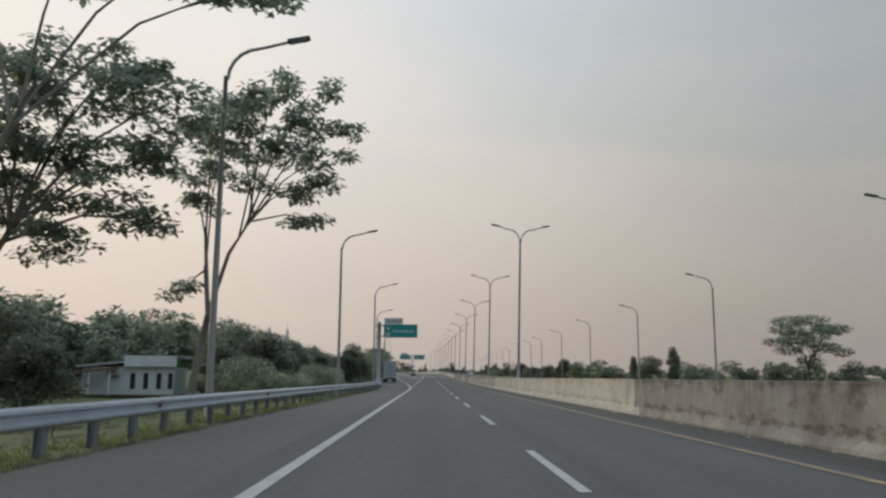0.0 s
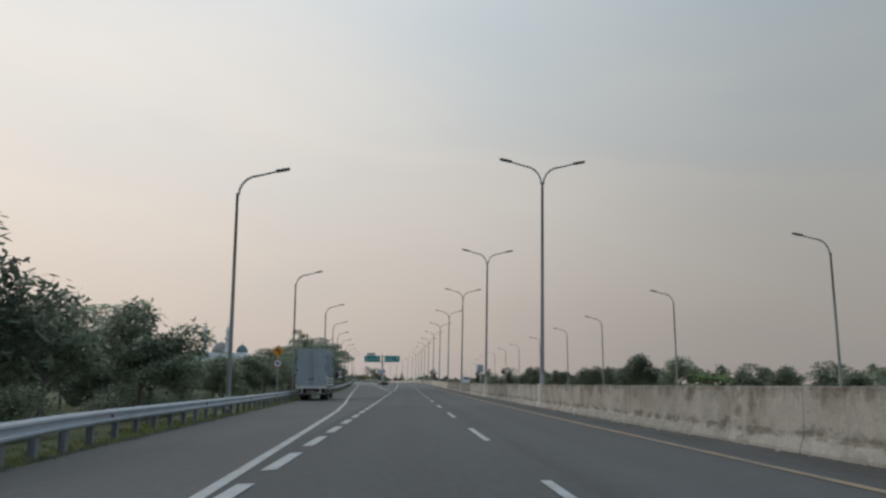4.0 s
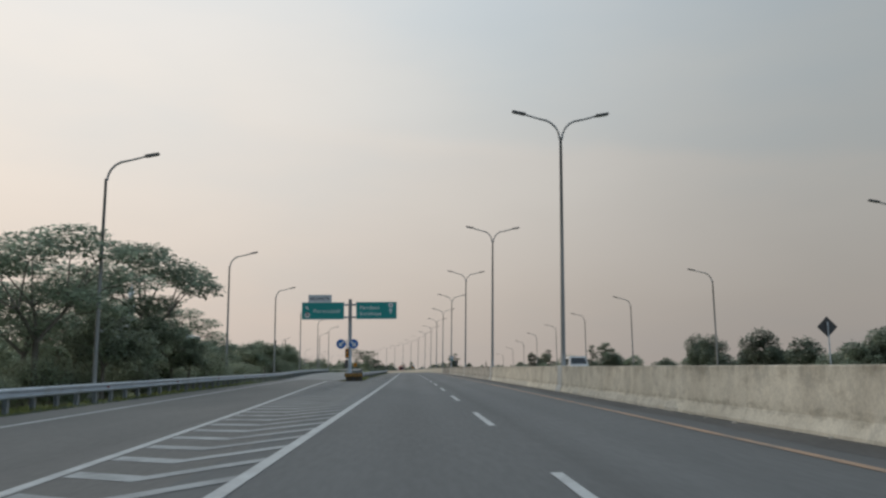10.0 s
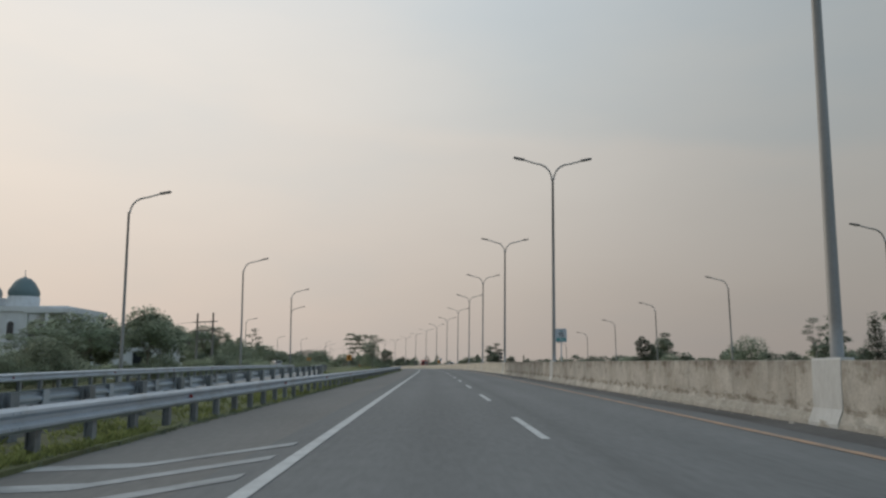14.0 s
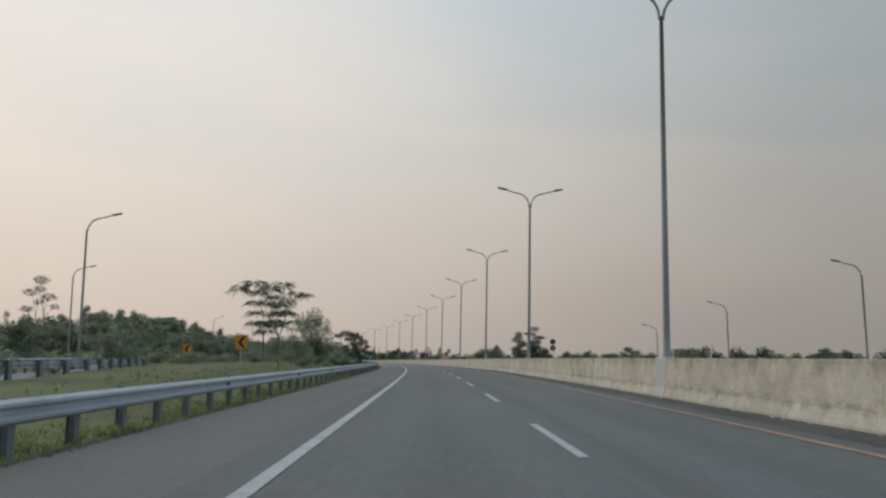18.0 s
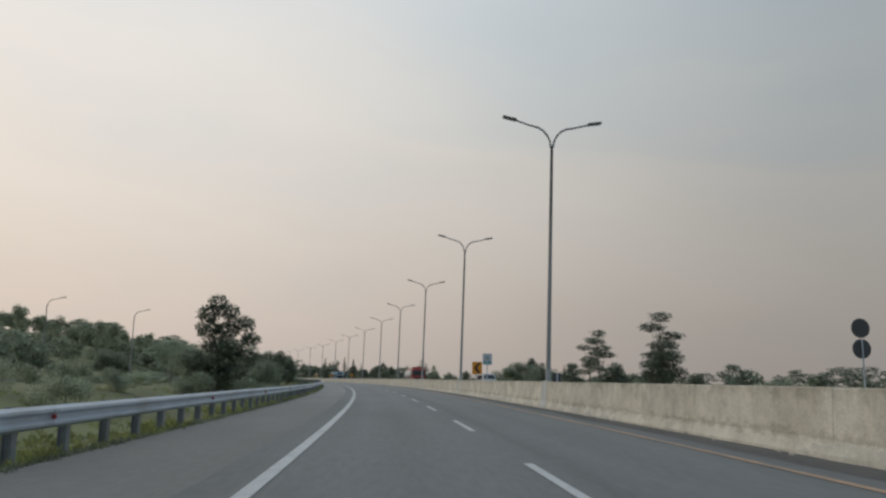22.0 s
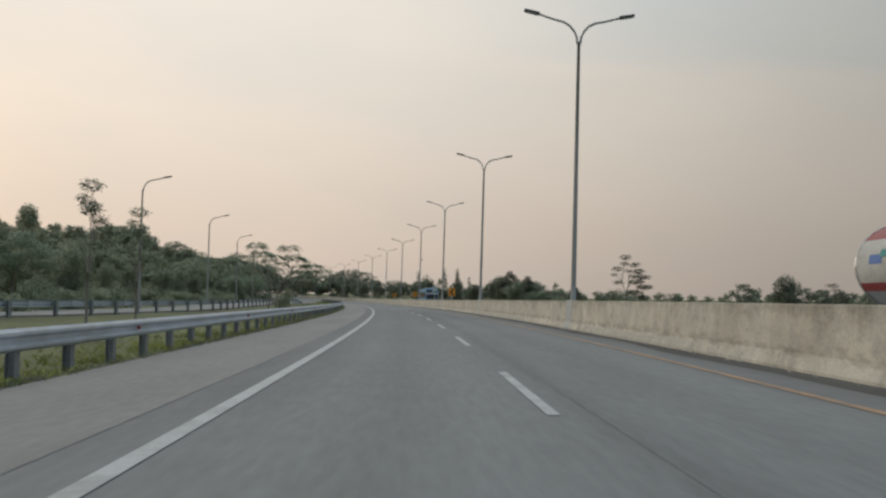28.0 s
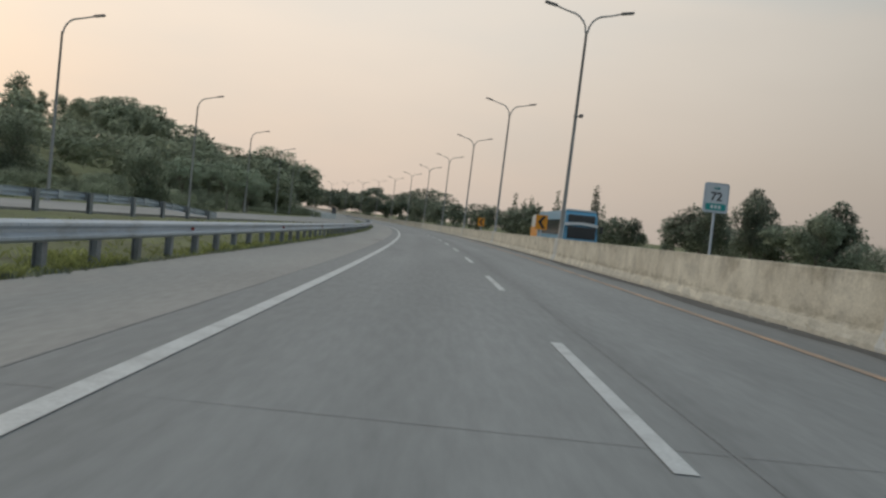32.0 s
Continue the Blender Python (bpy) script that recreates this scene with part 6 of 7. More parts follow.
for key, s, d, a, tn, tl in (("ragged", 817.0, 28.0, 0.98, 20, 1.1), ("bushy", 813.0, 27.0, 0.72, 60, 1.1), ("ragged", 804.0, 28.0, 0.88, 130, 1.0), ("bush_dark", 800.0, 27.0, 1.2, 0, 1.0), ("round_b", 796.0, 29.0, 0.6, 90, 1.0), ("palmy", 838.0, 28.0, 0.85, 30, 1.05), ("ragged", 462.5, 34.0, 0.85, 0, 1.0), ("bush_dark", 466.0, 35.0, 1.05, 50, 1.0), ("bush_dark", 471.0, 35.5, 0.95, 90, 1.0), ("bush_dark", 475.5, 35.0, 1.05, 150, 1.0), ("bush_dark", 481.0, 36.0, 0.95, 210, 1.0), ("ragged", 673.0, 35.5, 0.92, 40, 1.0), ("palmy", 645.5, 34.5, 0.95, 80, 1.0)):
    plant(key, s, d, a, tn, tall=tl)
plant("conifer", 864.7, 25.7, 1.3, 10)
plant("conifer", 868.5, 27.0, 0.95, 50)
# camera on one median lamp
cctv = thing("traffic_camera", "small grey traffic camera clamped to a lamp post", "camera", stand(792.1, BAR + 0.14, 8.2))
part("clamp", box(-0.1, 0.3, -0.04, 0.04, -0.03, 0.03), M_POLE, cctv)
part("housing", box(0.22, 0.42, -0.22, 0.12, -0.05, 0.12, 0.02), M_HEAD, cctv)
for s, d, a, tn, tl in ((478.0, -12.4, 1.0, 0, 0.98), (500.0, -17.6, 1.0, 0, 0.95)):
    plant("frond" if s < 490 else "frond_b", s, d, a, tn, tall=tl)
for s, d, a, tn, tl in ((720.0, -12.3, 1.0, 8, 0.95), (729.0, -12.8, 0.95, 8, 0.95), (733.5, -12.4, 0.85, 30, 0.82)):
    plant("wispy", s, d, a, tn, tall=tl)


cab = thing("roadside_cabinet", "dark equipment cabinet on a pale concrete slab", "cabinet", stand(940.0, -14.8, 0.05))
part("slab", box(-2.6, 0.9, -0.6, 1.4, -0.3, 1.2, 0.06), M_BLOCKW, cab)
part("housing", box(-0.3, 0.8, -0.62, 0.5, 1.2, 2.5, 0.03), M_HEAD, cab)
part("hood", box(-0.4, 0.9, -0.75, 0.6, 2.5, 2.62, 0.02), M_HEAD, cab)


# the two big feathery trees by the first lamp post
def big_tree(name_label, s, d, clumps, height, radius, seed, lean, count):
    t = thing("big_tree", name_label, "tree", stand(s, d, -0.1))
    part("trunk", wood_mesh("trunk", height, clumps, radius, seed, lean), None, t)
    part("crown", crown_mesh("crown", tufts_of(clumps, seed), count, 0.27, M_LEAF_FEATHER, seed, 0.35, 0.12), None, t)
    return t


big_tree("tall feathery tree with slanting pale stems behind the rail", 29.5, -10.4,
         [((0.9, 0.4, 12.0), (1.5, 1.6, 0.5)), ((3.9, 0.2, 12.3), (1.5, 1.5, 0.5)), ((2.4, -0.4, 11.2), (2.0, 1.8, 0.55)), ((4.3, 0.6, 10.9), (1.5, 1.5, 0.45)), ((0.2, 0.2, 10.6), (1.7, 1.6, 0.5)), ((2.0, 0.5, 9.9), (1.9, 1.7, 0.5)), ((4.2, -0.3, 9.5), (1.5, 1.5, 0.45)), ((0.6, -0.5, 8.9), (1.5, 1.4, 0.45)), ((3.2, 0.3, 8.5), (1.5, 1.3, 0.4)), ((4.2, 0.4, 7.3), (0.9, 1.0, 0.3)), ((-0.2, 0.2, 7.9), (1.0, 0.9, 0.3)), ((-0.4, 0.0, 4.6), (0.5, 0.5, 0.3))],
         10.0, 0.15, 71, (1.1, 0.2), 10000)
big_tree("wide feathery tree with drooping dark sprays over the verge", 21.0, -14.4,
         [((1.2, 0.4, 10.1), (1.9, 1.8, 0.5)), ((3.6, 0.5, 10.0), (1.7, 1.6, 0.45)), ((0.2, 0.2, 8.9), (2.1, 2.0, 0.6)), ((2.8, 0.4, 8.9), (2.0, 1.8, 0.5)), ((5.0, 0.2, 8.8), (1.6, 1.5, 0.45)), ((1.0, -0.3, 7.7), (2.1, 1.9, 0.5)), ((3.4, 0.5, 7.5), (1.9, 1.7, 0.45)), ((5.2, 0.6, 7.4), (1.4, 1.3, 0.4)), ((0.6, 0.3, 6.5), (1.9, 1.7, 0.45)), ((3.0, 0.2, 6.2), (1.7, 1.5, 0.4)), ((4.9, 0.3, 5.6), (0.9, 1.0, 0.35)), ((0.6, 0.1, 5.3), (1.3, 1.2, 0.4)), ((2.4, 0.2, 5.0), (1.4, 1.3, 0.4)), ((-1.6, 0.2, 7.8), (2.2, 2.2, 0.7))],
         8.0, 0.2, 72, (0.4, 0.1), 14000)
big_tree("tall feathery tree whose upper branch hangs over the rail", 15.5, -11.6,
         [((2.0, 0.2, 9.9), (1.2, 1.1, 0.3)), ((4.0, 0.3, 10.0), (1.3, 1.1, 0.3)), ((5.6, 0.5, 9.6), (0.9, 0.8, 0.3)), ((0.2, 0, 10.4), (1.5, 1.5, 0.5)), ((-1.8, 0.3, 9.6), (1.6, 1.6, 0.6))],
         9.0, 0.16, 73, (0.4, 0.1), 4200)

# woods on the hill, at the field's edge, behind the exit and on the skyline
scatter(41, 660, 980, -28.0, -38.0, 70, ("bushy", "bush", "bush", "bush_dark", "umbrella"), 0.7, 1.0)
R_, B_, T_, U_, D_ = "round", "round_b", "tall", "umbrella", "bush_dark"
# hill and skyline woods use the pale leaf colour as painted haze
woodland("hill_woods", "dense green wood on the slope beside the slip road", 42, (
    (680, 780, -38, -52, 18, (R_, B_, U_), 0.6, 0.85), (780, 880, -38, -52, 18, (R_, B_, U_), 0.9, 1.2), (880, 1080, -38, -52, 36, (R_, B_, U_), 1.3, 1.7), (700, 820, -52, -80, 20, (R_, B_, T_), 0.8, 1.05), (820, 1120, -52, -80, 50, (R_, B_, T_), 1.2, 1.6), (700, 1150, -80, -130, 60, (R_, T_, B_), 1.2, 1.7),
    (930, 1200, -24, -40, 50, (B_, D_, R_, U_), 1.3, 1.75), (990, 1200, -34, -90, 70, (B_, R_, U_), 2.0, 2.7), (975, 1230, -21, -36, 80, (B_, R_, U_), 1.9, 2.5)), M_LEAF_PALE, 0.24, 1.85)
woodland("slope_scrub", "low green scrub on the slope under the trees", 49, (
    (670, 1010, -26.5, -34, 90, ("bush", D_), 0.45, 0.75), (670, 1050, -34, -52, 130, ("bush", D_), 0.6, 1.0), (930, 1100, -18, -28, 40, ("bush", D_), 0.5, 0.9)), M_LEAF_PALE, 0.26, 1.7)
woodland("field_woods", "green wood behind the grass field", 43, (
    (560, 720, -44, -70, 46, (B_, U_, R_, D_), 0.8, 1.05), (500, 720, -70, -120, 60, (R_, B_, T_), 1.1, 1.4), (440, 560, -52, -100, 34, (R_, B_, D_), 0.8, 1.1)), M_LEAF_MID, 0.22, 1.9)
woodland("exit_woods", "tangled green wood behind the exit lane", 44, (
    (30, 90, -34, -52, 14, (B_, R_, U_, D_), 0.9, 1.15), (90, 200, -36, -54, 30, (B_, R_, U_), 1.3, 1.65), (200, 330, -34, -52, 30, (B_, R_, U_, D_), 0.9, 1.2), (20, 340, -52, -100, 80, (T_, B_, R_), 1.0, 1.3), (320, 450, -52, -68, 20, (D_, B_), 0.9, 1.1), (98, 170, -52, -72, 26, (R_, B_), 2.0, 2.4)), M_LEAF_MID, 0.23, 1.9)
woodland("far_side_woods", "low dark tree belt beyond the opposite carriageway", 45, (
    (50, 900, 46, 62, 120, (D_, B_, R_, D_), 0.55, 0.95), (40, 1000, 70, 130, 150, (R_, B_, U_, D_), 0.75, 1.15), (870, 1320, 24, 50, 80, (B_, R_, "conifer", U_, D_), 1.1, 1.6), (1100, 1340, 24, 60, 60, (B_, R_, U_), 1.7, 2.3)), M_LEAF_DARK, 0.17, 2.1)
woodland("far_side_scrub", "dark tangled scrub beyond the opposite carriageway", 51, (
    (96, 178, 33, 44, 18, (D_, D_, R_), 0.45, 0.7), (178, 350, 34, 44, 56, (D_, R_, B_, D_), 0.6, 0.85), (400, 500, 36, 46, 14, (D_, D_, R_), 0.4, 0.7)), M_LEAF_DARK, 0.36, 1.6)
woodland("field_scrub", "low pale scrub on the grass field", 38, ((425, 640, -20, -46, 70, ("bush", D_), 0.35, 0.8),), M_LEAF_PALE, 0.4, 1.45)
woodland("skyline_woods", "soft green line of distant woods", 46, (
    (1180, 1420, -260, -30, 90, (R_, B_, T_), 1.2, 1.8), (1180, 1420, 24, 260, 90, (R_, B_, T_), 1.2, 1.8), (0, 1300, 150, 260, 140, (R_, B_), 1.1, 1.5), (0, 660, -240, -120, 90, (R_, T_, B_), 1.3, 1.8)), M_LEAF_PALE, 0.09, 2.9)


def verge_grass():
    """Fine blades in tufts under and behind the guard rails."""
    rng = random.Random(61)
    vs, fs = [], []

    def tuft(p, h, n):
        for _ in range(n):
            yaw, lean = rng.uniform(0, 6.28), rng.uniform(0.2, 1.1)
            w = rng.uniform(0.006, 0.016)
            u = Vector((math.cos(yaw), math.sin(yaw), 0))
            v = Vector((-u.y, u.x, 0)) * w
            hh = h * rng.uniform(0.5, 1.3)
            o = p + Vector((rng.gauss(0, 0.05), rng.gauss(0, 0.05), 0))
            i = len(vs)
            vs.extend([o - v, o + v, o + u * lean * hh * 0.5 + v * 0.6 + Vector((0, 0, hh * 0.75)), o + u * lean * hh + Vector((0, 0, hh))])
            fs.append((i, i + 1, i + 2, i + 3))

    for k in range(34000):
        s = rng.uniform(-5, 905)
        e = exit_edge(s) if s < 316 else EDGE
        d = e - 0.10 - abs(rng.gauss(0, 0.8))
        q = noise.noise((s * 0.3, d * 0.5, 0.0))
        if q + rng.uniform(-0.35, 0.35) < -0.1:
            continue
        tuft(at(s, d, ground_z(s, d) - 0.02), rng.uniform(0.06, 0.15) * (1.0 + 0.9 * max(0.0, q)), 8)
    for k in range(9000):
        s = rng.uniform(330, 900)
        d = rng.uniform(-14, -8.5)
        if s < 600 and d < nose_rail(s) or s > 640 and d < slip_edge(s) + 0.3 or noise.noise((s * 0.2, d * 0.3, 5.0)) + rng.uniform(-0.3, 0.3) < -0.1:
            continue
        tuft(at(s, d, ground_z(s, d) - 0.02), rng.uniform(0.06, 0.16), 7)
    for k in range(1500):
        s = rng.uniform(315.8, 345)
        d = rng.uniform(-7.65, -6.5 - 0.5 * min(1.0, (s - 315.7) / 14.0) - 0.36 * max(0.0, s - 329.7) / 16.0)
        tuft(at(s, d, 0.06), rng.uniform(0.05, 0.13), 7)
    ob = new("verge_grass", raw_mesh("verge_grass", vs, fs, M_BLADE))
    tagged(ob, "rough yellow-green grass tufts along the rail", "grass", kind="stuff")
    vs, fs = [], []
    for k in range(13000):      # dark weeds that creep over the edge of the shoulder
        s = rng.uniform(-5, 905)
        e = exit_edge(s) if s < 316 else EDGE
        if noise.noise((s * 0.5, 3.0, 0.0)) + rng.uniform(-0.3, 0.3) > -0.15:
            tuft(at(s, e - 0.07 + rng.gauss(0, 0.07), 0.0), rng.uniform(0.035, 0.09), 5)
    ob = new("edge_weeds", raw_mesh("edge_weeds", vs, fs, M_LEAF_DARK))
    tagged(ob, "low dark weeds along the edge of the shoulder", "grass", kind="stuff")


verge_grass()


# ---- more signs ----
def warning_pair():
    t = thing("warning_sign", "amber bent-arrow diamond over a round red-rimmed sign", "road sign", stand(167.2, -13.7, -0.65))
    part("post", tube([(0, 0.05, 0), (0, 0.05, 5.4)], 0.045, 8), M_GALV, t)
    b = part("diamond", plate([(0, 4.42), (0.55, 4.97), (0, 5.52), (-0.55, 4.97)], 0.0, 0.02), M_SIGNY, t)
    part("bent_arrow", plate([(0.06, 4.72), (0.16, 4.72), (0.16, 5.02), (-0.08, 5.12), (-0.08, 5.22), (-0.26, 5.07), (-0.08, 4.92), (-0.08, 5.0), (0.06, 4.95)], -0.008, -0.001), M_BLACK, b)
    r = part("disc", add_disc(bmesh.new(), (0, 0.01, 3.85), "y", 0.42, 0.02, 28), M_SIGNR, t, "red rim")
    part("face", add_disc(bmesh.new(), (0, -0.005, 3.85), "y", 0.33, 0.012, 28), M_SIGNW, r)
    part("picture", box(-0.14, 0.14, -0.018, -0.012, 3.76, 3.94), M_SIGNB, r)


warning_pair()


def round_sign(s, d, z):
    t = thing("round_sign", "round white sign with a red rim over a small white plate", "road sign", stand(s, d, -0.2))
    part("post", tube([(0, 0.05, 0), (0, 0.05, z + 0.5)], 0.045, 8), M_GALV, t)
    r = part("disc", add_disc(bmesh.new(), (0, 0.01, z), "y", 0.42, 0.02, 28), M_SIGNR, t, "red rim")
    part("face", add_disc(bmesh.new(), (0, -0.005, z), "y", 0.33, 0.012, 28), M_SIGNW, r)
    part("mark", box(-0.15, 0.15, -0.018, -0.012, z - 0.1, z + 0.1), M_BLACK, r)
    part("plate", box(-0.38, 0.38, 0.0, 0.02, z - 0.95, z - 0.6), M_SIGNW, t)


round_sign(240.5, -13.9, 3.2)
plant("frond_b", 186.0, -14.2, 0.64, 30, tall=1.58)
chevron_board(748.0, BAR)
chevron_board(799.2, BAR)
chevron_board(840.0, BAR)
chevron_board(735.0, -45.0, -30, 1.8, foot=-1.0)
chevron_board(490.5, -17.7, 12, 0.35, 0.95, 1.15, -0.6)
chevron_board(513.5, -28.5, 20, 0.0, 0.95, 1.15, -0.6)
plant("bush_dark", 731.0, -12.3, 0.5, 40, tall=1.6)
for s, d, a, tn in ((290, -19.6, 1.36, 130), (283, -24.5, 1.18, 200), (300, -26, 1.05, 310)):
    plant("umbrella", s, d, a, tn)
sign_back(277.0, 20.6, "diamond", 2.65, 0.8)
sign_back(550.7, 20.9, "discs", 2.6, 0.95)
sign_back(747.7, 20.6, "plate", 1.9, 1.0)
sign_back(551.3, BAR + 0.3, "plate", 1.2, 0.45)
km_board(375.5, BAR - 0.05, "72")


# ---- buildings ----
M_WALLW = shader("whitewashed_wall", (0.66, 0.69, 0.71), 0.85, vary=0.12, scale=0.6, fine=8.0, bump=0.15, dirt=(0.42, 0.41, 0.39), dirt_amount=0.35, coords="World")
M_TILE = shader("faded_red_roof_tiles", (0.24, 0.12, 0.085), 0.85, vary=0.25, scale=1.2, fine=8.0, bump=0.3, coords="World")
M_BROWNTILE = shader("dark_brown_roof_tiles", (0.10, 0.085, 0.078), 0.85, vary=0.25, scale=1.2, fine=8.0, bump=0.3, coords="World")
M_METALROOF = shader("pale_sheet_metal_roof", (0.46, 0.49, 0.52), 0.5, metal=0.2, vary=0.1, scale=0.8, fine=6.0, bump=0.1, coords="World")
M_DARKGLASS = shader("dark_window_glass", (0.03, 0.035, 0.04), 0.12, vary=0.1, bump=0.0, spec=0.6)
M_DOME = shader("blue_grey_dome_tiles", (0.13, 0.19, 0.20), 0.5, vary=0.15, scale=0.8, fine=5.0, bump=0.1, coords="World")
M_DOMEPALE = shader("weathered_pale_dome_tiles", (0.30, 0.30, 0.285), 0.6, vary=0.15, scale=0.8, fine=5.0, bump=0.1, coords="World")
M_WOODPOLE = shader("weathered_concrete_pole", (0.20, 0.19, 0.175), 0.85, vary=0.2, bump=0.2)


def house():
    t = thing("house", "low white house with a pale sheet roof among trees", "house", stand(108, -41.9, -1.2, 4))
    part("wall", box(-6, 6, 0, 7, 0, 3.6), M_WALLW, t)
    bm = bmesh.new()
    add_plate(bm, [(-6.6, 3.5), (6.5, 4.9), (6.5, 5.15), (-6.6, 3.75)], -0.8, 7.8)
    bmesh.ops.recalc_face_normals(bm, faces=bm.faces)
    part("roof", bm, M_METALROOF, t)
    part("fascia", box(-0.4, 6.4, -0.95, -0.82, 3.65, 5.1), M_WALLW, t, "tall white front board")
    part("lower_roof", plate([(-7.2, 2.7), (-1.0, 3.3), (-1.0, 3.5), (-7.2, 2.9)], -3.0, -0.85), M_TILE, t, "red tiled lean-to")
    for x in (0.6, 2.3, 4.0, 5.5):
        w = part("window", box(x - 0.4, x + 0.4, -0.06, 0.02, 0.6, 2.9), M_WALLW, t)
        part("pane", box(x - 0.32, x + 0.32, -0.075, -0.062, 0.7, 2.8), M_DARKGLASS, w)
    for x in (-6.8, -4.2, -1.6):
        part("porch_post", box(x - 0.1, x + 0.1, -2.8, -2.6, 0, 2.85), M_WALLW, t)


house()


def small_house(s, d, label, roof, size=1.0):
    t = thing("house", label, "house", stand(s, d, -0.8, 15, size))
    part("wall", box(-2.2, 2.2, 0, 5, 0, 2.9), M_WALLW, t)
    part("roof", plate([(-2.9, 2.7), (0, 4.4), (2.9, 2.7), (2.9, 2.9), (0, 4.6), (-2.9, 2.9)], -0.6, 5.6), roof, t)
    part("gable", plate([(-2.2, 2.9), (2.2, 2.9), (0, 4.2)], 0.0, 0.15), M_WALLW, t)
    w = part("window", box(-0.7, 0.7, -0.05, 0.02, 1.0, 2.2), M_WALLW, t)
    part("pane", box(-0.6, 0.6, -0.07, -0.052, 1.08, 2.12), M_DARKGLASS, w)


small_house(424, -36.0, "white farm house with a broad dark brown tiled roof", M_BROWNTILE, 1.75)
small_house(455, -47.0, "small house with a faded red gable roof", M_TILE)


def lathe(profile, sides=20):
    bm = bmesh.new()
    rings = [[bm.verts.new((r * math.cos(2 * math.pi * k / sides), r * math.sin(2 * math.pi * k / sides), z)) for k in range(sides)] for r, z in profile]
    for a, b in zip(rings, rings[1:]):
        for k in range(sides):
            bm.faces.new((a[k], a[(k + 1) % sides], b[(k + 1) % sides], b[k]))
    bm.faces.new(rings[-1])
    return bm


def dome_profile(r, h, z0, tip=1.2):
    pts = [(r * 0.97, z0)]
    for k in range(1, 9):
        a = radians(90 * k / 9)
        pts.append((r * math.cos(a) * (1.06 if k < 3 else 1.0), z0 + h * math.sin(a)))
    return pts + [(0.08, z0 + h + 0.2), (0.05, z0 + h + tip)]


def mosque():
    t = thing("mosque", "pale mosque with blue-grey domes and two slim minarets", "mosque", stand(472, -82, 0))
    part("hall", box(-14, 15.5, 0, 18, -1, 11.0), M_WALLW, t)
    part("parapet", box(-14.3, 15.8, -0.3, 18.3, 11.0, 11.9), M_WALLW, t)
    part("upper_hall", box(-12, 1.5, 3, 15, 11.9, 13.9), M_WALLW, t)
    part("main_dome", lathe(dome_profile(4.4, 5.0, 13.9, 1.8), 28), M_DOMEPALE, t, smooth=True, m=Matrix.Translation((-4.4, 7, 0)))
    part("drum", lathe([(2.75, 11.5), (2.75, 14.0)], 20), M_WALLW, t, m=Matrix.Translation((5.6, 5, 0)))
    part("side_dome", lathe(dome_profile(2.6, 3.6, 14.0, 1.4), 24), M_DOME, t, smooth=True, m=Matrix.Translation((5.6, 5, 0)))
    for x in (-10.8, -0.6):
        part("minaret", lathe([(1.2, 0), (1.2, 13.5), (1.6, 13.8), (1.6, 14.6), (0.95, 14.8), (0.95, 19.6), (1.45, 20.0), (1.45, 20.7), (0.8, 20.9), (0.75, 23.2), (1.1, 23.5), (0.8, 24.4), (0.35, 25.6), (0.12, 26.4), (0.05, 29.0)], 12), M_WALLW, t, m=Matrix.Translation((x, 1.0, 0)))
    for k in range(8):
        x = -12.4 + 3.7 * k
        w = part("window", box(x - 0.8, x + 0.8, -0.12, 0.02, 5.6, 9.4), M_WALLW, t)
        part("pane", plate(rounded(x - 0.6, x + 0.6, 5.8, 9.2, 0.55), -0.14, -0.122), M_DARKGLASS, w)
    part("porch_roof", box(11, 19, -6, 4, 10.3, 11.0), M_WALLW, t)
    for x in (11.4, 15, 18.6):
        part("column", box(x - 0.3, x + 0.3, -5.8, -5.2, -1, 10.3), M_WALLW, t)


mosque()


def pole_frame(s, d, h, turn):
    """Two poles joined by crossarms, with hanging insulators and the first span of wires."""
    t = thing("utility_pole_frame", "weathered twin utility poles joined by crossarms and insulators", "utility pole", stand(s, d, -0.5, turn))
    for x in (-1.5, 1.5):
        part("pole", tube([(x, 0, 0), (x, 0, h)], [0.17, 0.12], 10), M_WOODPOLE, t, smooth=True)
    for z, w in ((h - 1.3, 2.3), (h - 2.6, 2.0), (h - 3.9, 2.6)):
        part("crossarm", box(-w, w, -0.07, 0.07, z - 0.07, z + 0.07), M_WOODPOLE, t)
        for x in (-1.0, 0.0, 1.0):
            part("insulator", lathe([(0.05, z - 0.42), (0.08, z - 0.36), (0.05, z - 0.28), (0.08, z - 0.22), (0.05, z - 0.14), (0.03, z - 0.07)], 8), M_BLOCKW, t, m=Matrix.Translation((x, 0, 0)))
    for z in (h - 1.3, h - 2.6):
        for y in (-0.05, 0.05):
            part("wire", tube([(-2.0 - 3.0 * k, y, z - 0.45 * math.sin(math.pi * k / 10)) for k in range(11)], 0.014, 5), M_CHASSIS_WIRE, t, "thin dark wire")


M_CHASSIS_WIRE = shader("dark_wire", (0.04, 0.04, 0.042), 0.7, vary=0.1, bump=0.0)
pole_frame(447.2, -35.15, 9.4, -27)


def shed():
    t = thing("shed", "long low shed with a grey-blue sheet roof", "shed", stand(453.0, -44.5, -0.5, 6))
    part("wall", box(-3.4, 3.4, 0, 5, 0, 2.2), M_WALLW, t)
    part("roof", plate([(-3.9, 2.1), (3.9, 2.1), (3.5, 3.2), (-3.5, 3.2)], -0.6, -0.5), M_METALROOF, t, m=Matrix.Translation((0, 0, 0)))
    part("roof_slope", box(-3.8, 3.8, -0.5, 5.5, 3.1, 3.2), M_METALROOF, t)


shed()

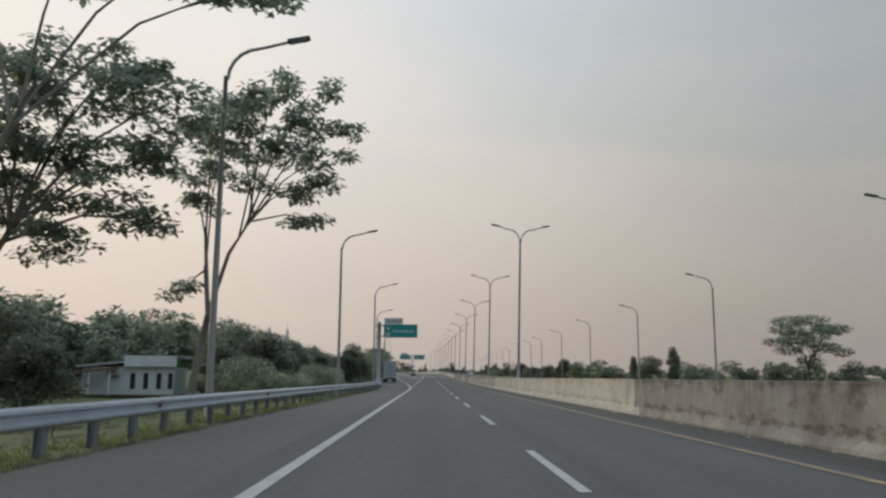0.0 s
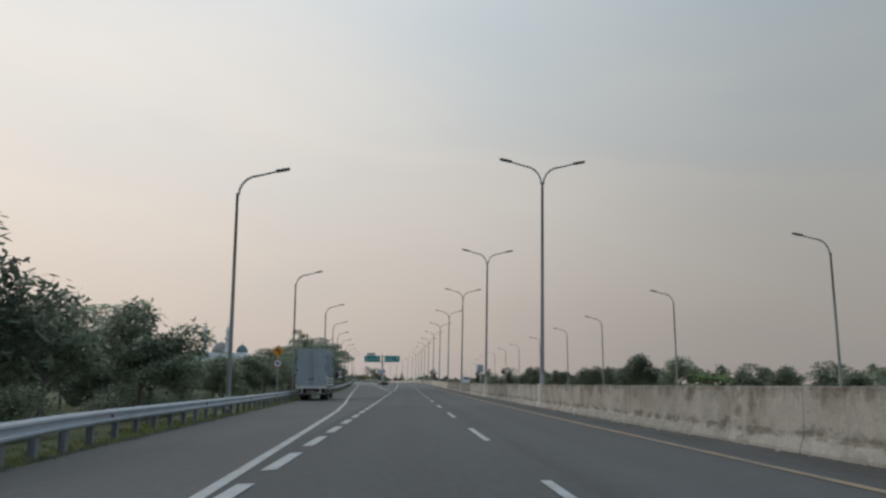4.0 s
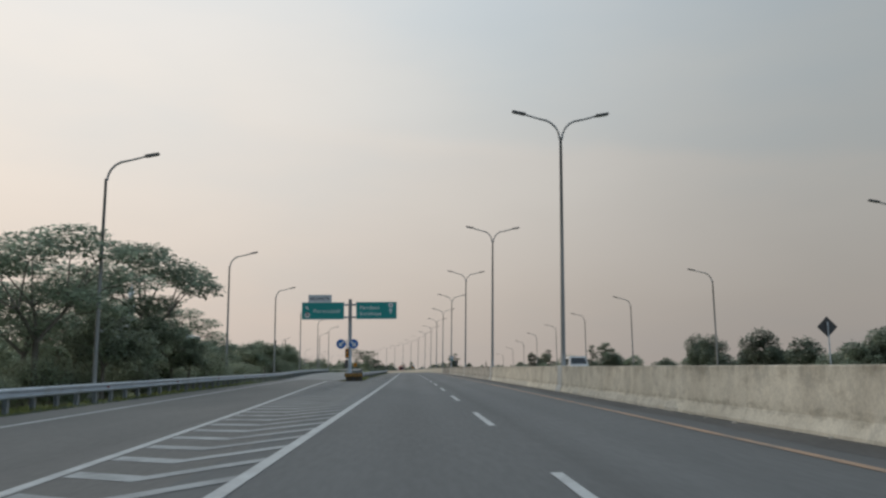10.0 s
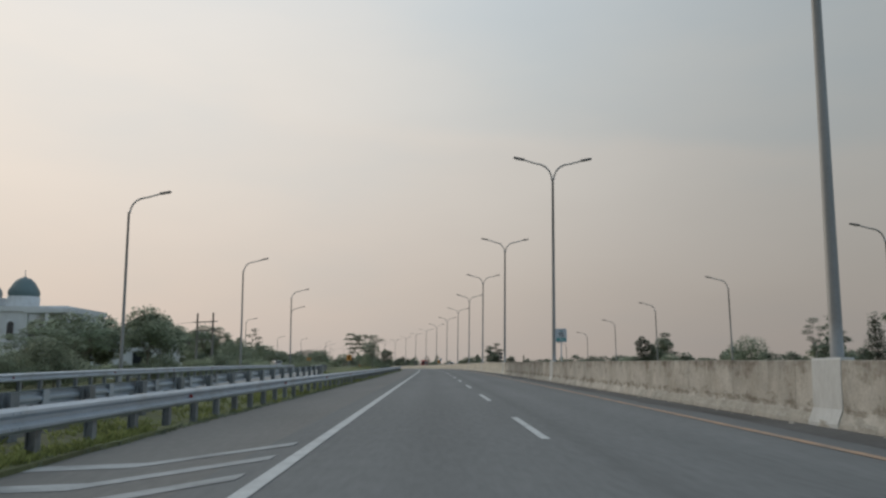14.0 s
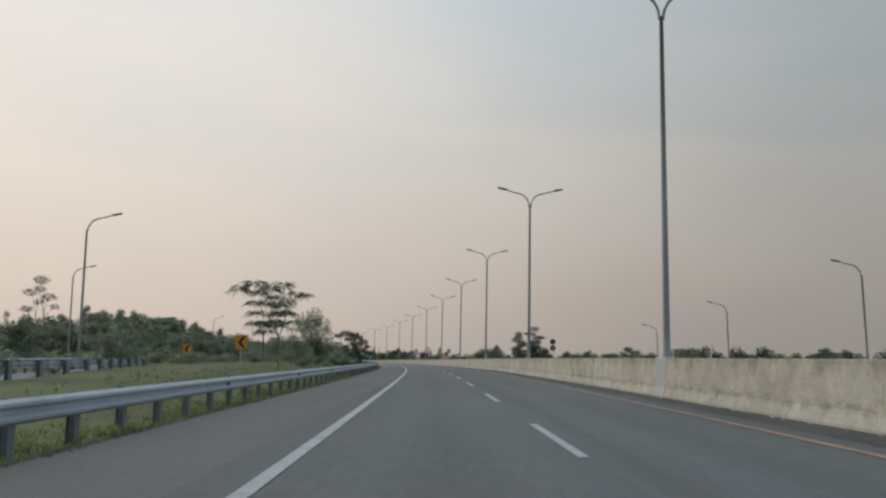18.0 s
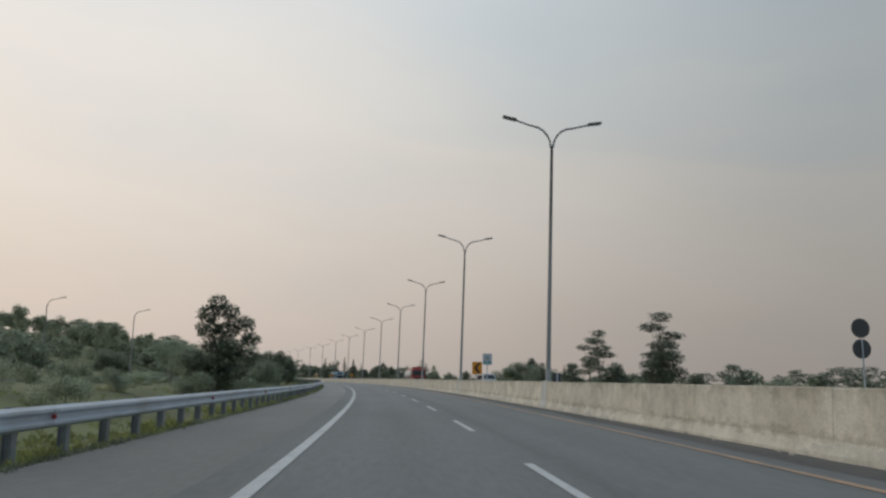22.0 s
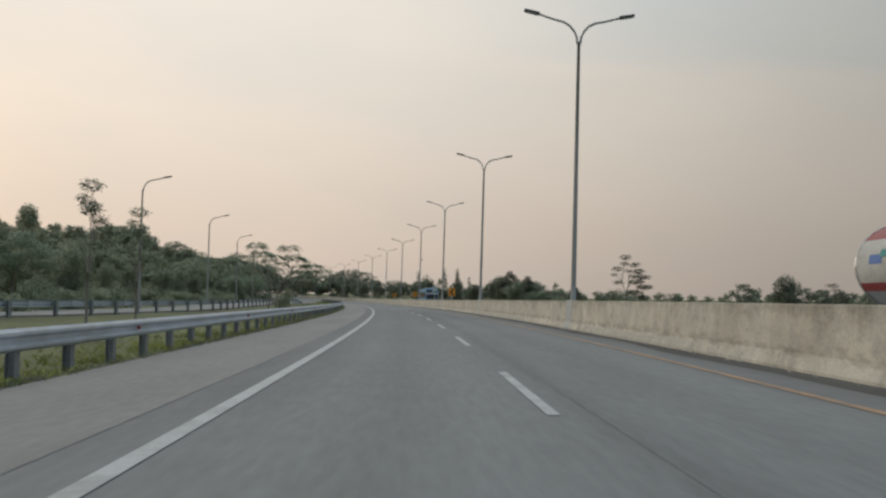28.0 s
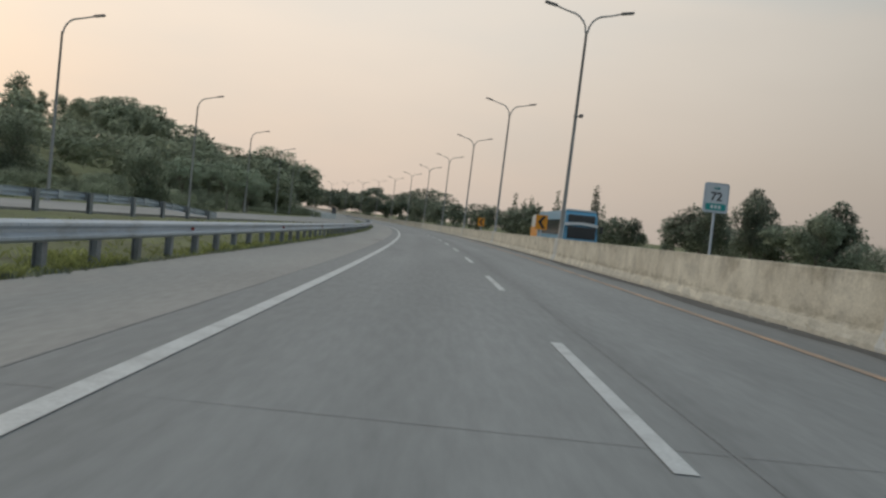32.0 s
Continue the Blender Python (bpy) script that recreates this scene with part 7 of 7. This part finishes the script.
# ---- vehicles ----
M_TYRE = shader("black_tyre_rubber", (0.022, 0.022, 0.023), 0.9, vary=0.2, bump=0.1)
M_RIM = shader("dusty_wheel_steel", (0.22, 0.22, 0.22), 0.6, metal=0.4, vary=0.2, bump=0.05)
M_BOXGREY = shader("dull_blue_grey_truck_panel", (0.335, 0.375, 0.405), 0.62, vary=0.16, scale=0.9, fine=8.0, bump=0.1, dirt=(0.19, 0.187, 0.18), dirt_amount=0.6, stretch=(1, 1, 0.2))
M_BOARDW = shader("dirty_white_drop_board", (0.60, 0.595, 0.555), 0.68, vary=0.18, scale=1.3, fine=10.0, bump=0.1, dirt=(0.27, 0.255, 0.23), dirt_amount=0.45)
M_CHASSIS = shader("dark_chassis_steel", (0.035, 0.035, 0.036), 0.75, vary=0.25, bump=0.1)
M_GREENCAB = shader("pale_green_cab_paint", (0.36, 0.40, 0.27), 0.4, vary=0.08, bump=0.0)
M_REDPAINT = shader("red_lorry_paint", (0.33, 0.05, 0.045), 0.35, vary=0.1, bump=0.0, dirt=(0.24, 0.06, 0.05), dirt_amount=0.25)
M_WHITECAR = shader("white_car_paint", (0.62, 0.63, 0.63), 0.3, vary=0.05, bump=0.0)
M_BLUEBUS = shader("blue_bus_paint", (0.10, 0.30, 0.46), 0.35, vary=0.06, bump=0.0)
M_TAIL = shader("red_tail_lamp", (0.45, 0.02, 0.02), 0.25, vary=0.05, bump=0.0)
M_DULLRED = shader("faded_red_reflector", (0.16, 0.07, 0.065), 0.6, vary=0.2, bump=0.0)
M_SILVER = shader("brushed_tank_aluminium", (0.50, 0.50, 0.50), 0.35, metal=0.6, vary=0.08, bump=0.0)


def wheel(parent, x, y, r, w):
    bm = bmesh.new()
    add_disc(bm, (x, y, r), "x", r, w, 24)
    edges = [e for e in bm.edges if len(e.link_faces) == 2 and any(len(f.verts) > 6 for f in e.link_faces)]
    bmesh.ops.bevel(bm, geom=edges, offset=r * 0.1, segments=2, affect="EDGES")
    t = part("wheel", bm, M_TYRE, parent, "black tyre on a steel rim")
    bm = bmesh.new()
    for sg in (-1, 1):
        add_disc(bm, (x + sg * w * 0.48, y, r), "x", r * 0.56, w * 0.08, 16)
        add_disc(bm, (x + sg * w * 0.52, y, r), "x", r * 0.2, w * 0.08, 10)
    part("rim", bm, M_RIM, t)


def box_truck():
    t = thing("box_truck", "grey box truck with white drop boards, parked on the shoulder", "truck", stand(159.4, -9.68, 0.0, 2.2))
    W = 1.22
    part("chassis", box(-0.55, 0.55, 0.2, 12.0, 0.78, 1.02), M_CHASSIS, t)
    part("bed", box(-W, W, 0.02, 10.4, 1.0, 1.16), M_BOARDW, t)
    part("cargo_box", box(-W, W, 0.0, 10.4, 1.16, 4.18, 0.02), M_BOXGREY, t, "blue-grey ribbed cargo box")
    part("roof_lip", box(-W - 0.03, W + 0.03, -0.03, 10.43, 4.13, 4.23, 0.02), M_BOXGREY, t)
    for k in range(10):
        y = 0.55 + 1.04 * k
        for sg in (-1, 1):
            part("roof_tab", box(sg * (W + 0.012) - 0.01, sg * (W + 0.012) + 0.01, y, y + 0.42, 3.97, 4.03), M_BOARDW, t)
    # side boards in four bays, with dark stakes
    for sg in (-1, 1):
        for k in range(5):
            y0, y1 = 0.06 + 2.08 * k, 0.06 + 2.08 * (k + 1) - 0.1
            b = part("drop_board", box(sg * (W + 0.035) - 0.03, sg * (W + 0.035) + 0.03, y0, y1, 1.20, 1.98, 0.012), M_BOARDW, t)
            for z in (1.46, 1.72):
                part("groove", box(sg * (W + 0.068) - 0.004, sg * (W + 0.068) + 0.004, y0 + 0.04, y1 - 0.04, z - 0.02, z + 0.02), M_CHASSIS, b)
            part("stake", box(sg * (W + 0.045) - 0.045, sg * (W + 0.045) + 0.045, y1, y1 + 0.1, 1.35, 2.05), M_CHASSIS, t)
            part("skirt_board", box(sg * (W + 0.01) - 0.02, sg * (W + 0.01) + 0.02, y0, y1, 0.98, 1.19), M_BOARDW, t)
            for u in (0.25, 0.75):
                part("hinge", box(sg * (W + 0.07) - 0.012, sg * (W + 0.07) + 0.012, y0 + u * 2 - 0.05, y0 + u * 2 + 0.05, 1.02, 1.3), M_CHASSIS, b)
        for k in range(24):
            y = 0.25 + 0.43 * k
            part("side_rib", box(sg * (W + 0.008) - 0.01, sg * (W + 0.008) + 0.01, y, y + 0.05, 2.05, 3.94), M_BOXGREY, t)
        # under-run rails
        for y0, y1 in ((0.3, 2.8), (6.0, 9.6)):
            for z in (0.62, 0.82, 0.98):
                part("underrun_rail", tube([(sg * (W - 0.06), y0, z), (sg * (W - 0.06), y1, z)], 0.028, 6), M_BOARDW, t)
            for y in (y0 + 0.2, y1 - 0.2):
                part("rail_hanger", box(sg * (W - 0.06) - 0.02, sg * (W - 0.06) + 0.02, y - 0.03, y + 0.03, 0.58, 1.0), M_CHASSIS, t)
    # rear doors
    for x0, x1 in ((-W + 0.08, -0.02), (0.02, W - 0.08)):
        dr = part("rear_door", box(x0, x1, -0.045, -0.002, 1.2, 4.02, 0.01), M_BOXGREY, t)
        for u in (0.2, 0.5, 0.8):
            x = x0 + (x1 - x0) * u
            part("pressed_rib", box(x - 0.05, x + 0.05, -0.075, -0.045, 1.5, 3.78, 0.012), M_BOXGREY, dr)
        x = x1 - 0.12 if x0 < -0.5 else x0 + 0.12
        part("lock_rod", tube([(x, -0.09, 1.22), (x, -0.09, 3.98)], 0.022, 6), M_BOXGREY, dr)
        part("lock_handle", box(x - 0.12, x + 0.12, -0.12, -0.085, 1.72, 1.78), M_CHASSIS, dr)
        for z in (1.5, 2.5, 3.5):
            xx = x0 - 0.02 if x0 < -0.5 else x1 + 0.02
            part("hinge", box(xx - 0.04, xx + 0.04, -0.07, -0.03, z - 0.06, z + 0.06), M_CHASSIS, dr)
    part("rear_sill", box(-W, W, -0.06, 0.02, 1.0, 1.2, 0.01), M_BOARDW, t)
    part("bumper_bar", box(-1.1, 1.1, 0.0, 0.1, 0.54, 0.64, 0.01), M_RIM, t)
    for x in (-0.75, 0.75):
        part("bumper_hanger", box(x - 0.06, x + 0.06, 0.03, 0.12, 0.6, 1.0), M_BOARDW, t)
    for x in (-1.05, 1.05):
        part("tail_lamp", box(x - 0.08, x + 0.08, -0.02, 0.02, 0.86, 0.95), M_DULLRED, t)
    part("side_marker", box(W - 0.10, W - 0.05, -0.07, -0.05, 2.4, 3.0), M_DULLRED, t, "faded red reflective strip")
    pl = part("number_plate", box(-0.38, 0.02, -0.02, 0.0, 0.68, 0.86), M_YELLOW, t)
    for k in range(5):
        part("bar", box(-0.34 + 0.07 * k, -0.29 + 0.07 * k, -0.026, -0.021, 0.72, 0.82), M_BLACK, pl)
    for y in (3.8, 5.1):
        for x in (-0.98, 0.98):
            wheel(t, x, y, 0.50, 0.30)
            wheel(t, x * 0.66, y, 0.50, 0.28)
    for x in (-1.02, 1.02):
        wheel(t, x, 10.95, 0.50, 0.29)
        part("mud_flap", box(x - 0.2, x + 0.2, 2.95, 2.98, 0.3, 0.95), M_CHASSIS, t)
    part("tank", tube([(0.8, 6.6, 0.75), (0.8, 7.6, 0.75)], 0.28, 12), M_RIM, t)
    cab = part("cab", box(-1.14, 1.14, 10.5, 12.3, 0.75, 3.1, 0.14), M_GREENCAB, t, "pale green cab")
    part("wind_deflector", plate([(10.5, 3.05), (12.0, 3.05), (10.6, 3.7), (10.5, 3.7)], -1.05, 1.05), M_GREENCAB, t, m=Matrix.Rotation(radians(90), 4, "Z") @ Matrix.Diagonal((1, 1, 1, 1)))
    part("windscreen", box(-1.08, 1.08, 12.29, 12.33, 1.9, 2.8), M_DARKGLASS, cab)
    for sg in (-1, 1):
        part("side_window", box(sg * 1.145 - 0.01, sg * 1.145 + 0.01, 11.1, 12.1, 1.95, 2.75), M_DARKGLASS, cab)
        mi = part("mirror_arm", tube([(sg * 1.2, 12.2, 2.7), (sg * 1.5, 12.4, 2.6), (sg * 1.5, 12.4, 1.9)], 0.02, 6), M_CHASSIS, cab)
        part("mirror", box(sg * 1.5 - 0.1, sg * 1.5 + 0.1, 12.36, 12.44, 2.0, 2.45, 0.02), M_CHASSIS, cab)
        part("wheel_arch", box(sg * 1.05 - 0.16, sg * 1.05 + 0.16, 10.3, 11.6, 1.02, 1.1), M_CHASSIS, t)


box_truck()


def extrude_side(profile, half, taper=0.0, z_taper=1.0):
    """A body from a side outline of (y, z), narrowing above z_taper."""
    bm = bmesh.new()
    sides = []
    for sg in (-1, 1):
        sides.append([bm.verts.new((sg * (half - taper * max(0.0, z - z_taper)), y, z)) for y, z in profile])
    n = len(profile)
    for i in range(n):
        bm.faces.new((sides[0][i], sides[0][(i + 1) % n], sides[1][(i + 1) % n], sides[1][i]))
    bm.faces.new(sides[0])
    bm.faces.new(sides[1][::-1])
    bmesh.ops.recalc_face_normals(bm, faces=bm.faces)
    bmesh.ops.bevel(bm, geom=[e for e in bm.edges], offset=0.05, segments=2, affect="EDGES")
    return bm


def car(m, label, paint):
    """Rear at y = 0, front towards +y."""
    t = thing("car", label, "car", m)
    part("body", extrude_side([(0.0, 0.45), (0.0, 1.0), (0.12, 1.12), (0.35, 1.68), (2.6, 1.72), (3.3, 1.12), (4.25, 0.98), (4.35, 0.5), (4.2, 0.3), (0.15, 0.3)], 0.85, 0.22, 1.05), paint, t)
    part("rear_window", plate([(-0.62, 1.14), (0.62, 1.14), (0.52, 1.58), (-0.52, 1.58)], -0.02, 0.0), M_DARKGLASS, t, m=Matrix.Translation((0, 0.07, 0)) @ Matrix.Rotation(radians(0), 4, "X"))
    part("windscreen", plate([(-0.66, 1.15), (0.66, 1.15), (0.56, 1.62), (-0.56, 1.62)], 0.0, 0.02), M_DARKGLASS, t, m=Matrix.Translation((0, 3.02, 0)))
    for sg in (-1, 1):
        part("side_glass", box(sg * 0.80 - 0.02, sg * 0.80 + 0.02, 0.6, 2.7, 1.14, 1.56), M_DARKGLASS, t)
        part("tail_lamp", box(sg * 0.68 - 0.1, sg * 0.68 + 0.1, -0.03, 0.03, 0.86, 1.1, 0.01), M_TAIL, t)
        part("headlight", box(sg * 0.62 - 0.16, sg * 0.62 + 0.16, 4.27, 4.33, 0.72, 0.88, 0.01), M_LENS, t)
        for y in (0.85, 3.5):
            wheel(t, sg * 0.76, y, 0.33, 0.2)
    part("bumper", box(-0.82, 0.82, -0.06, 0.06, 0.42, 0.62, 0.03), M_CHASSIS, t)
    pl = part("number_plate", box(-0.24, 0.24, -0.045, -0.02, 0.7, 0.82), M_BLACK, t)
    for k in range(5):
        part("bar", box(-0.2 + 0.085 * k, -0.145 + 0.085 * k, -0.05, -0.046, 0.73, 0.79), M_SIGNW, pl)
    return t


car(stand(505.0, -34.0, ramp_z(505, 0) + 0.01, 24), "white car with red tail lamps on the exit ramp", M_WHITECAR)


def minibus(m, label, paint):
    """Front towards +y."""
    t = thing("minibus", label, "van", m)
    part("body", extrude_side([(0.0, 0.4), (0.0, 2.0), (0.15, 2.2), (4.3, 2.2), (5.0, 1.25), (5.2, 1.1), (5.25, 0.5), (5.1, 0.32), (0.1, 0.32)], 0.95, 0.1, 1.1), paint, t)
    part("windscreen", plate([(-0.8, 1.3), (0.8, 1.3), (0.7, 2.02), (-0.7, 2.02)], 0.0, 0.02), M_DARKGLASS, t, m=Matrix.Translation((0, 4.72, 0)) @ Matrix.Translation((0, 0, 1.3)) @ Matrix.Rotation(radians(34), 4, "X") @ Matrix.Translation((0, 0.22, -1.3)))
    for sg in (-1, 1):
        for y0, y1 in ((0.4, 1.5), (1.65, 2.75), (2.9, 4.0)):
            part("side_glass", box(sg * 0.89 - 0.03, sg * 0.89 + 0.03, y0, y1, 1.3, 1.95), M_DARKGLASS, t)
        for y in (0.95, 4.2):
            wheel(t, sg * 0.84, y, 0.34, 0.22)
        part("headlight", box(sg * 0.7 - 0.15, sg * 0.7 + 0.15, 5.17, 5.26, 0.75, 0.95, 0.02), M_LENS, t)
    return t


minibus(stand(633.5, 16.6, 0.0, 180), "white minibus with dark windows on the opposite carriageway", M_WHITECAR)
minibus(stand(321.0, 15.4, 0.0, 180), "white van with dark windows on the opposite carriageway", M_WHITECAR)


def bus(m):
    t = thing("bus", "light blue bus with white bands and a dark windscreen", "bus", m)
    part("body", extrude_side([(0.0, 0.45), (0.0, 3.2), (0.25, 3.4), (11.4, 3.4), (11.8, 3.0), (12.0, 1.3), (12.0, 0.4), (0.2, 0.35)], 1.25, 0.04, 1.2), M_BLUEBUS, t)
    part("windscreen", box(-1.08, 1.02, 11.9, 12.03, 1.35, 2.25, 0.03), M_DARKGLASS, t)
    part("upper_windscreen", box(-1.0, 1.0, 11.55, 11.93, 2.55, 3.12, 0.08), M_DARKGLASS, t)
    band = [(-1.2 + 0.2 * k, 2.26 + 0.12 * math.cos(1.3 * (-1.2 + 0.2 * k))) for k in range(13)]
    part("white_band", plate(band + [(x, z + 0.2) for x, z in band[::-1]], 11.9, 12.06), M_WHITECAR, t)
    part("bumper", box(-1.2, 1.2, 11.95, 12.1, 0.4, 0.75, 0.04), M_WHITECAR, t)
    part("roof_cap", box(-1.1, 1.1, 9.0, 11.5, 3.38, 3.52, 0.05), M_WHITECAR, t)
    for sg in (-1, 1):
        part("side_glass", box(sg * 1.2 - 0.03, sg * 1.2 + 0.03, 0.6, 11.3, 1.55, 2.7), M_DARKGLASS, t)
        part("mirror", box(sg * 1.45 - 0.1, sg * 1.45 + 0.1, 12.0, 12.2, 1.9, 2.4, 0.03), M_CHASSIS, t)
        part("headlight", box(sg * 0.95 - 0.2, sg * 0.95 + 0.2, 11.97, 12.04, 0.7, 0.95, 0.02), M_LENS, t)
        for y in (2.4, 9.4):
            wheel(t, sg * 1.1, y, 0.5, 0.3)


bus(stand(817.0, 9.6, 0.0, 180))


def lorry(m):
    """Front towards +y."""
    t = thing("lorry", "orange lorry with a high canvas load on the opposite carriageway", "truck", m)
    part("chassis", box(-0.45, 0.45, 0.2, 8.0, 0.7, 0.95), M_CHASSIS, t)
    part("load_bed", box(-1.2, 1.2, 0.0, 5.9, 0.95, 2.3, 0.05), M_SIGNY, t)
    part("load_cover", extrude_side([(0.05, 2.3), (0.1, 3.4), (0.5, 3.75), (5.4, 3.75), (5.8, 3.4), (5.85, 2.3)], 1.18, 0.12, 3.2), M_BLOCKW, t, "pale canvas cover")
    cab = part("cab", extrude_side([(6.1, 0.8), (6.1, 2.9), (6.3, 3.05), (7.6, 3.0), (8.1, 1.9), (8.2, 0.7)], 1.12, 0.06, 1.6), M_SIGNY, t, "orange cab")
    part("windscreen", box(-0.95, 0.95, 7.85, 8.02, 1.95, 2.7, 0.03), M_DARKGLASS, cab)
    part("bumper", box(-1.12, 1.12, 8.15, 8.3, 0.5, 0.85, 0.04), M_CHASSIS, t)
    for sg in (-1, 1):
        part("mirror", box(sg * 1.35 - 0.1, sg * 1.35 + 0.1, 8.1, 8.2, 2.0, 2.5, 0.03), M_CHASSIS, cab)
        part("headlight", box(sg * 0.85 - 0.16, sg * 0.85 + 0.16, 8.18, 8.24, 0.95, 1.2, 0.02), M_LENS, cab)
        for y in (1.5, 7.0):
            wheel(t, sg * 0.95, y, 0.45, 0.28)


lorry(stand(842.0, 13.2, 0.0, 180))


def tanker():
    t = thing("tanker_truck", "tank lorry with red top and cream flank on the opposite carriageway", "truck", stand(672.6, 10.4, 0.0, 180))
    part("chassis", box(-0.5, 0.5, 0.3, 11.4, 0.75, 1.0), M_CHASSIS, t)
    ring = [(1.22 * math.cos(2 * math.pi * k / 28), 2.15 + 1.05 * math.sin(2 * math.pi * k / 28)) for k in range(28)]
    tank = part("tank", plate(ring, 0.4, 8.6), M_SILVER, t, "oval silver tank")

    def wrap(name, a0, a1, material, label, y0=0.42, y1=8.58, out=1.006):
        """A painted field round the tank between two angles from its side."""
        n = 14
        vs = [(sg * 1.22 * out * math.cos(radians(a)), y, 2.15 + 1.05 * out * math.sin(radians(a))) for y in (y0, y1) for sg, a in ((1, a0 + (a1 - a0) * k / n) for k in range(n + 1))]
        fs = [(k, k + 1, n + 2 + k, n + 1 + k) for k in range(n)]
        part(name, raw_mesh(name, vs, fs, material), None, tank, label)

    wrap("top_field", 36, 144, M_REDPAINT, "dusty red top")
    for flip in (0, 1):
        def side(p, q):
            return (180 - q, 180 - p) if flip else (p, q)
        wrap("flank", *side(-22, 36), M_BOARDW, "cream flank")
        wrap("stripe", *side(-34, -22), M_REDPAINT, "red stripe")
        wrap("emblem", *side(2, 14), M_SIGNB, "blue mark", 0.95, 1.45, 1.012)
        wrap("emblem", *side(10, 20), M_SIGNG, "green mark", 1.35, 1.85, 1.014)
        wrap("emblem", *side(12, 30), M_SIGNR, "red mark", 1.75, 2.1, 1.012)
    for y in (0.4, 8.55):
        part("tank_band", plate([(x * 1.02, 2.15 + (z - 2.15) * 1.02) for x, z in ring], y - 0.03, y + 0.03), M_SILVER, tank)
    part("walkway", box(-0.35, 0.35, 0.8, 8.2, 3.2, 3.26), M_RIM, t)
    for y in (1.6, 4.4, 7.2):
        part("hatch", add_disc(bmesh.new(), (0, y, 3.3), "z", 0.3, 0.12, 16), M_RIM, t)
    cab = part("cab", box(-1.22, 1.22, 9.2, 11.4, 0.7, 3.15, 0.16), M_REDPAINT, t, "red cab")
    part("roof_fairing", box(-1.1, 1.1, 9.2, 10.6, 3.1, 3.45, 0.12), M_REDPAINT, t)
    part("beacon", tube([(0, 10.0, 3.45), (0, 10.0, 3.65)], 0.09, 10), M_SIGNY, t)
    part("windscreen", box(-1.1, 1.1, 11.38, 11.43, 1.9, 2.8, 0.01), M_DARKGLASS, cab)
    part("grille", box(-0.85, 0.85, 11.39, 11.44, 1.0, 1.5, 0.01), M_CHASSIS, cab)
    for sg in (-1, 1):
        part("side_window", box(sg * 1.225 - 0.01, sg * 1.225 + 0.01, 10.1, 11.1, 1.95, 2.7), M_DARKGLASS, cab)
        part("headlight", box(sg * 1.0 - 0.14, sg * 1.0 + 0.14, 11.38, 11.45, 0.95, 1.35, 0.02), M_LENS, cab)
        part("mirror", box(sg * 1.5 - 0.12, sg * 1.5 + 0.12, 11.35, 11.5, 2.0, 2.6, 0.03), M_BOARDW, cab)
        for y in (1.6, 2.95, 10.2):
            wheel(t, sg * 1.0, y, 0.5, 0.3)


tanker()
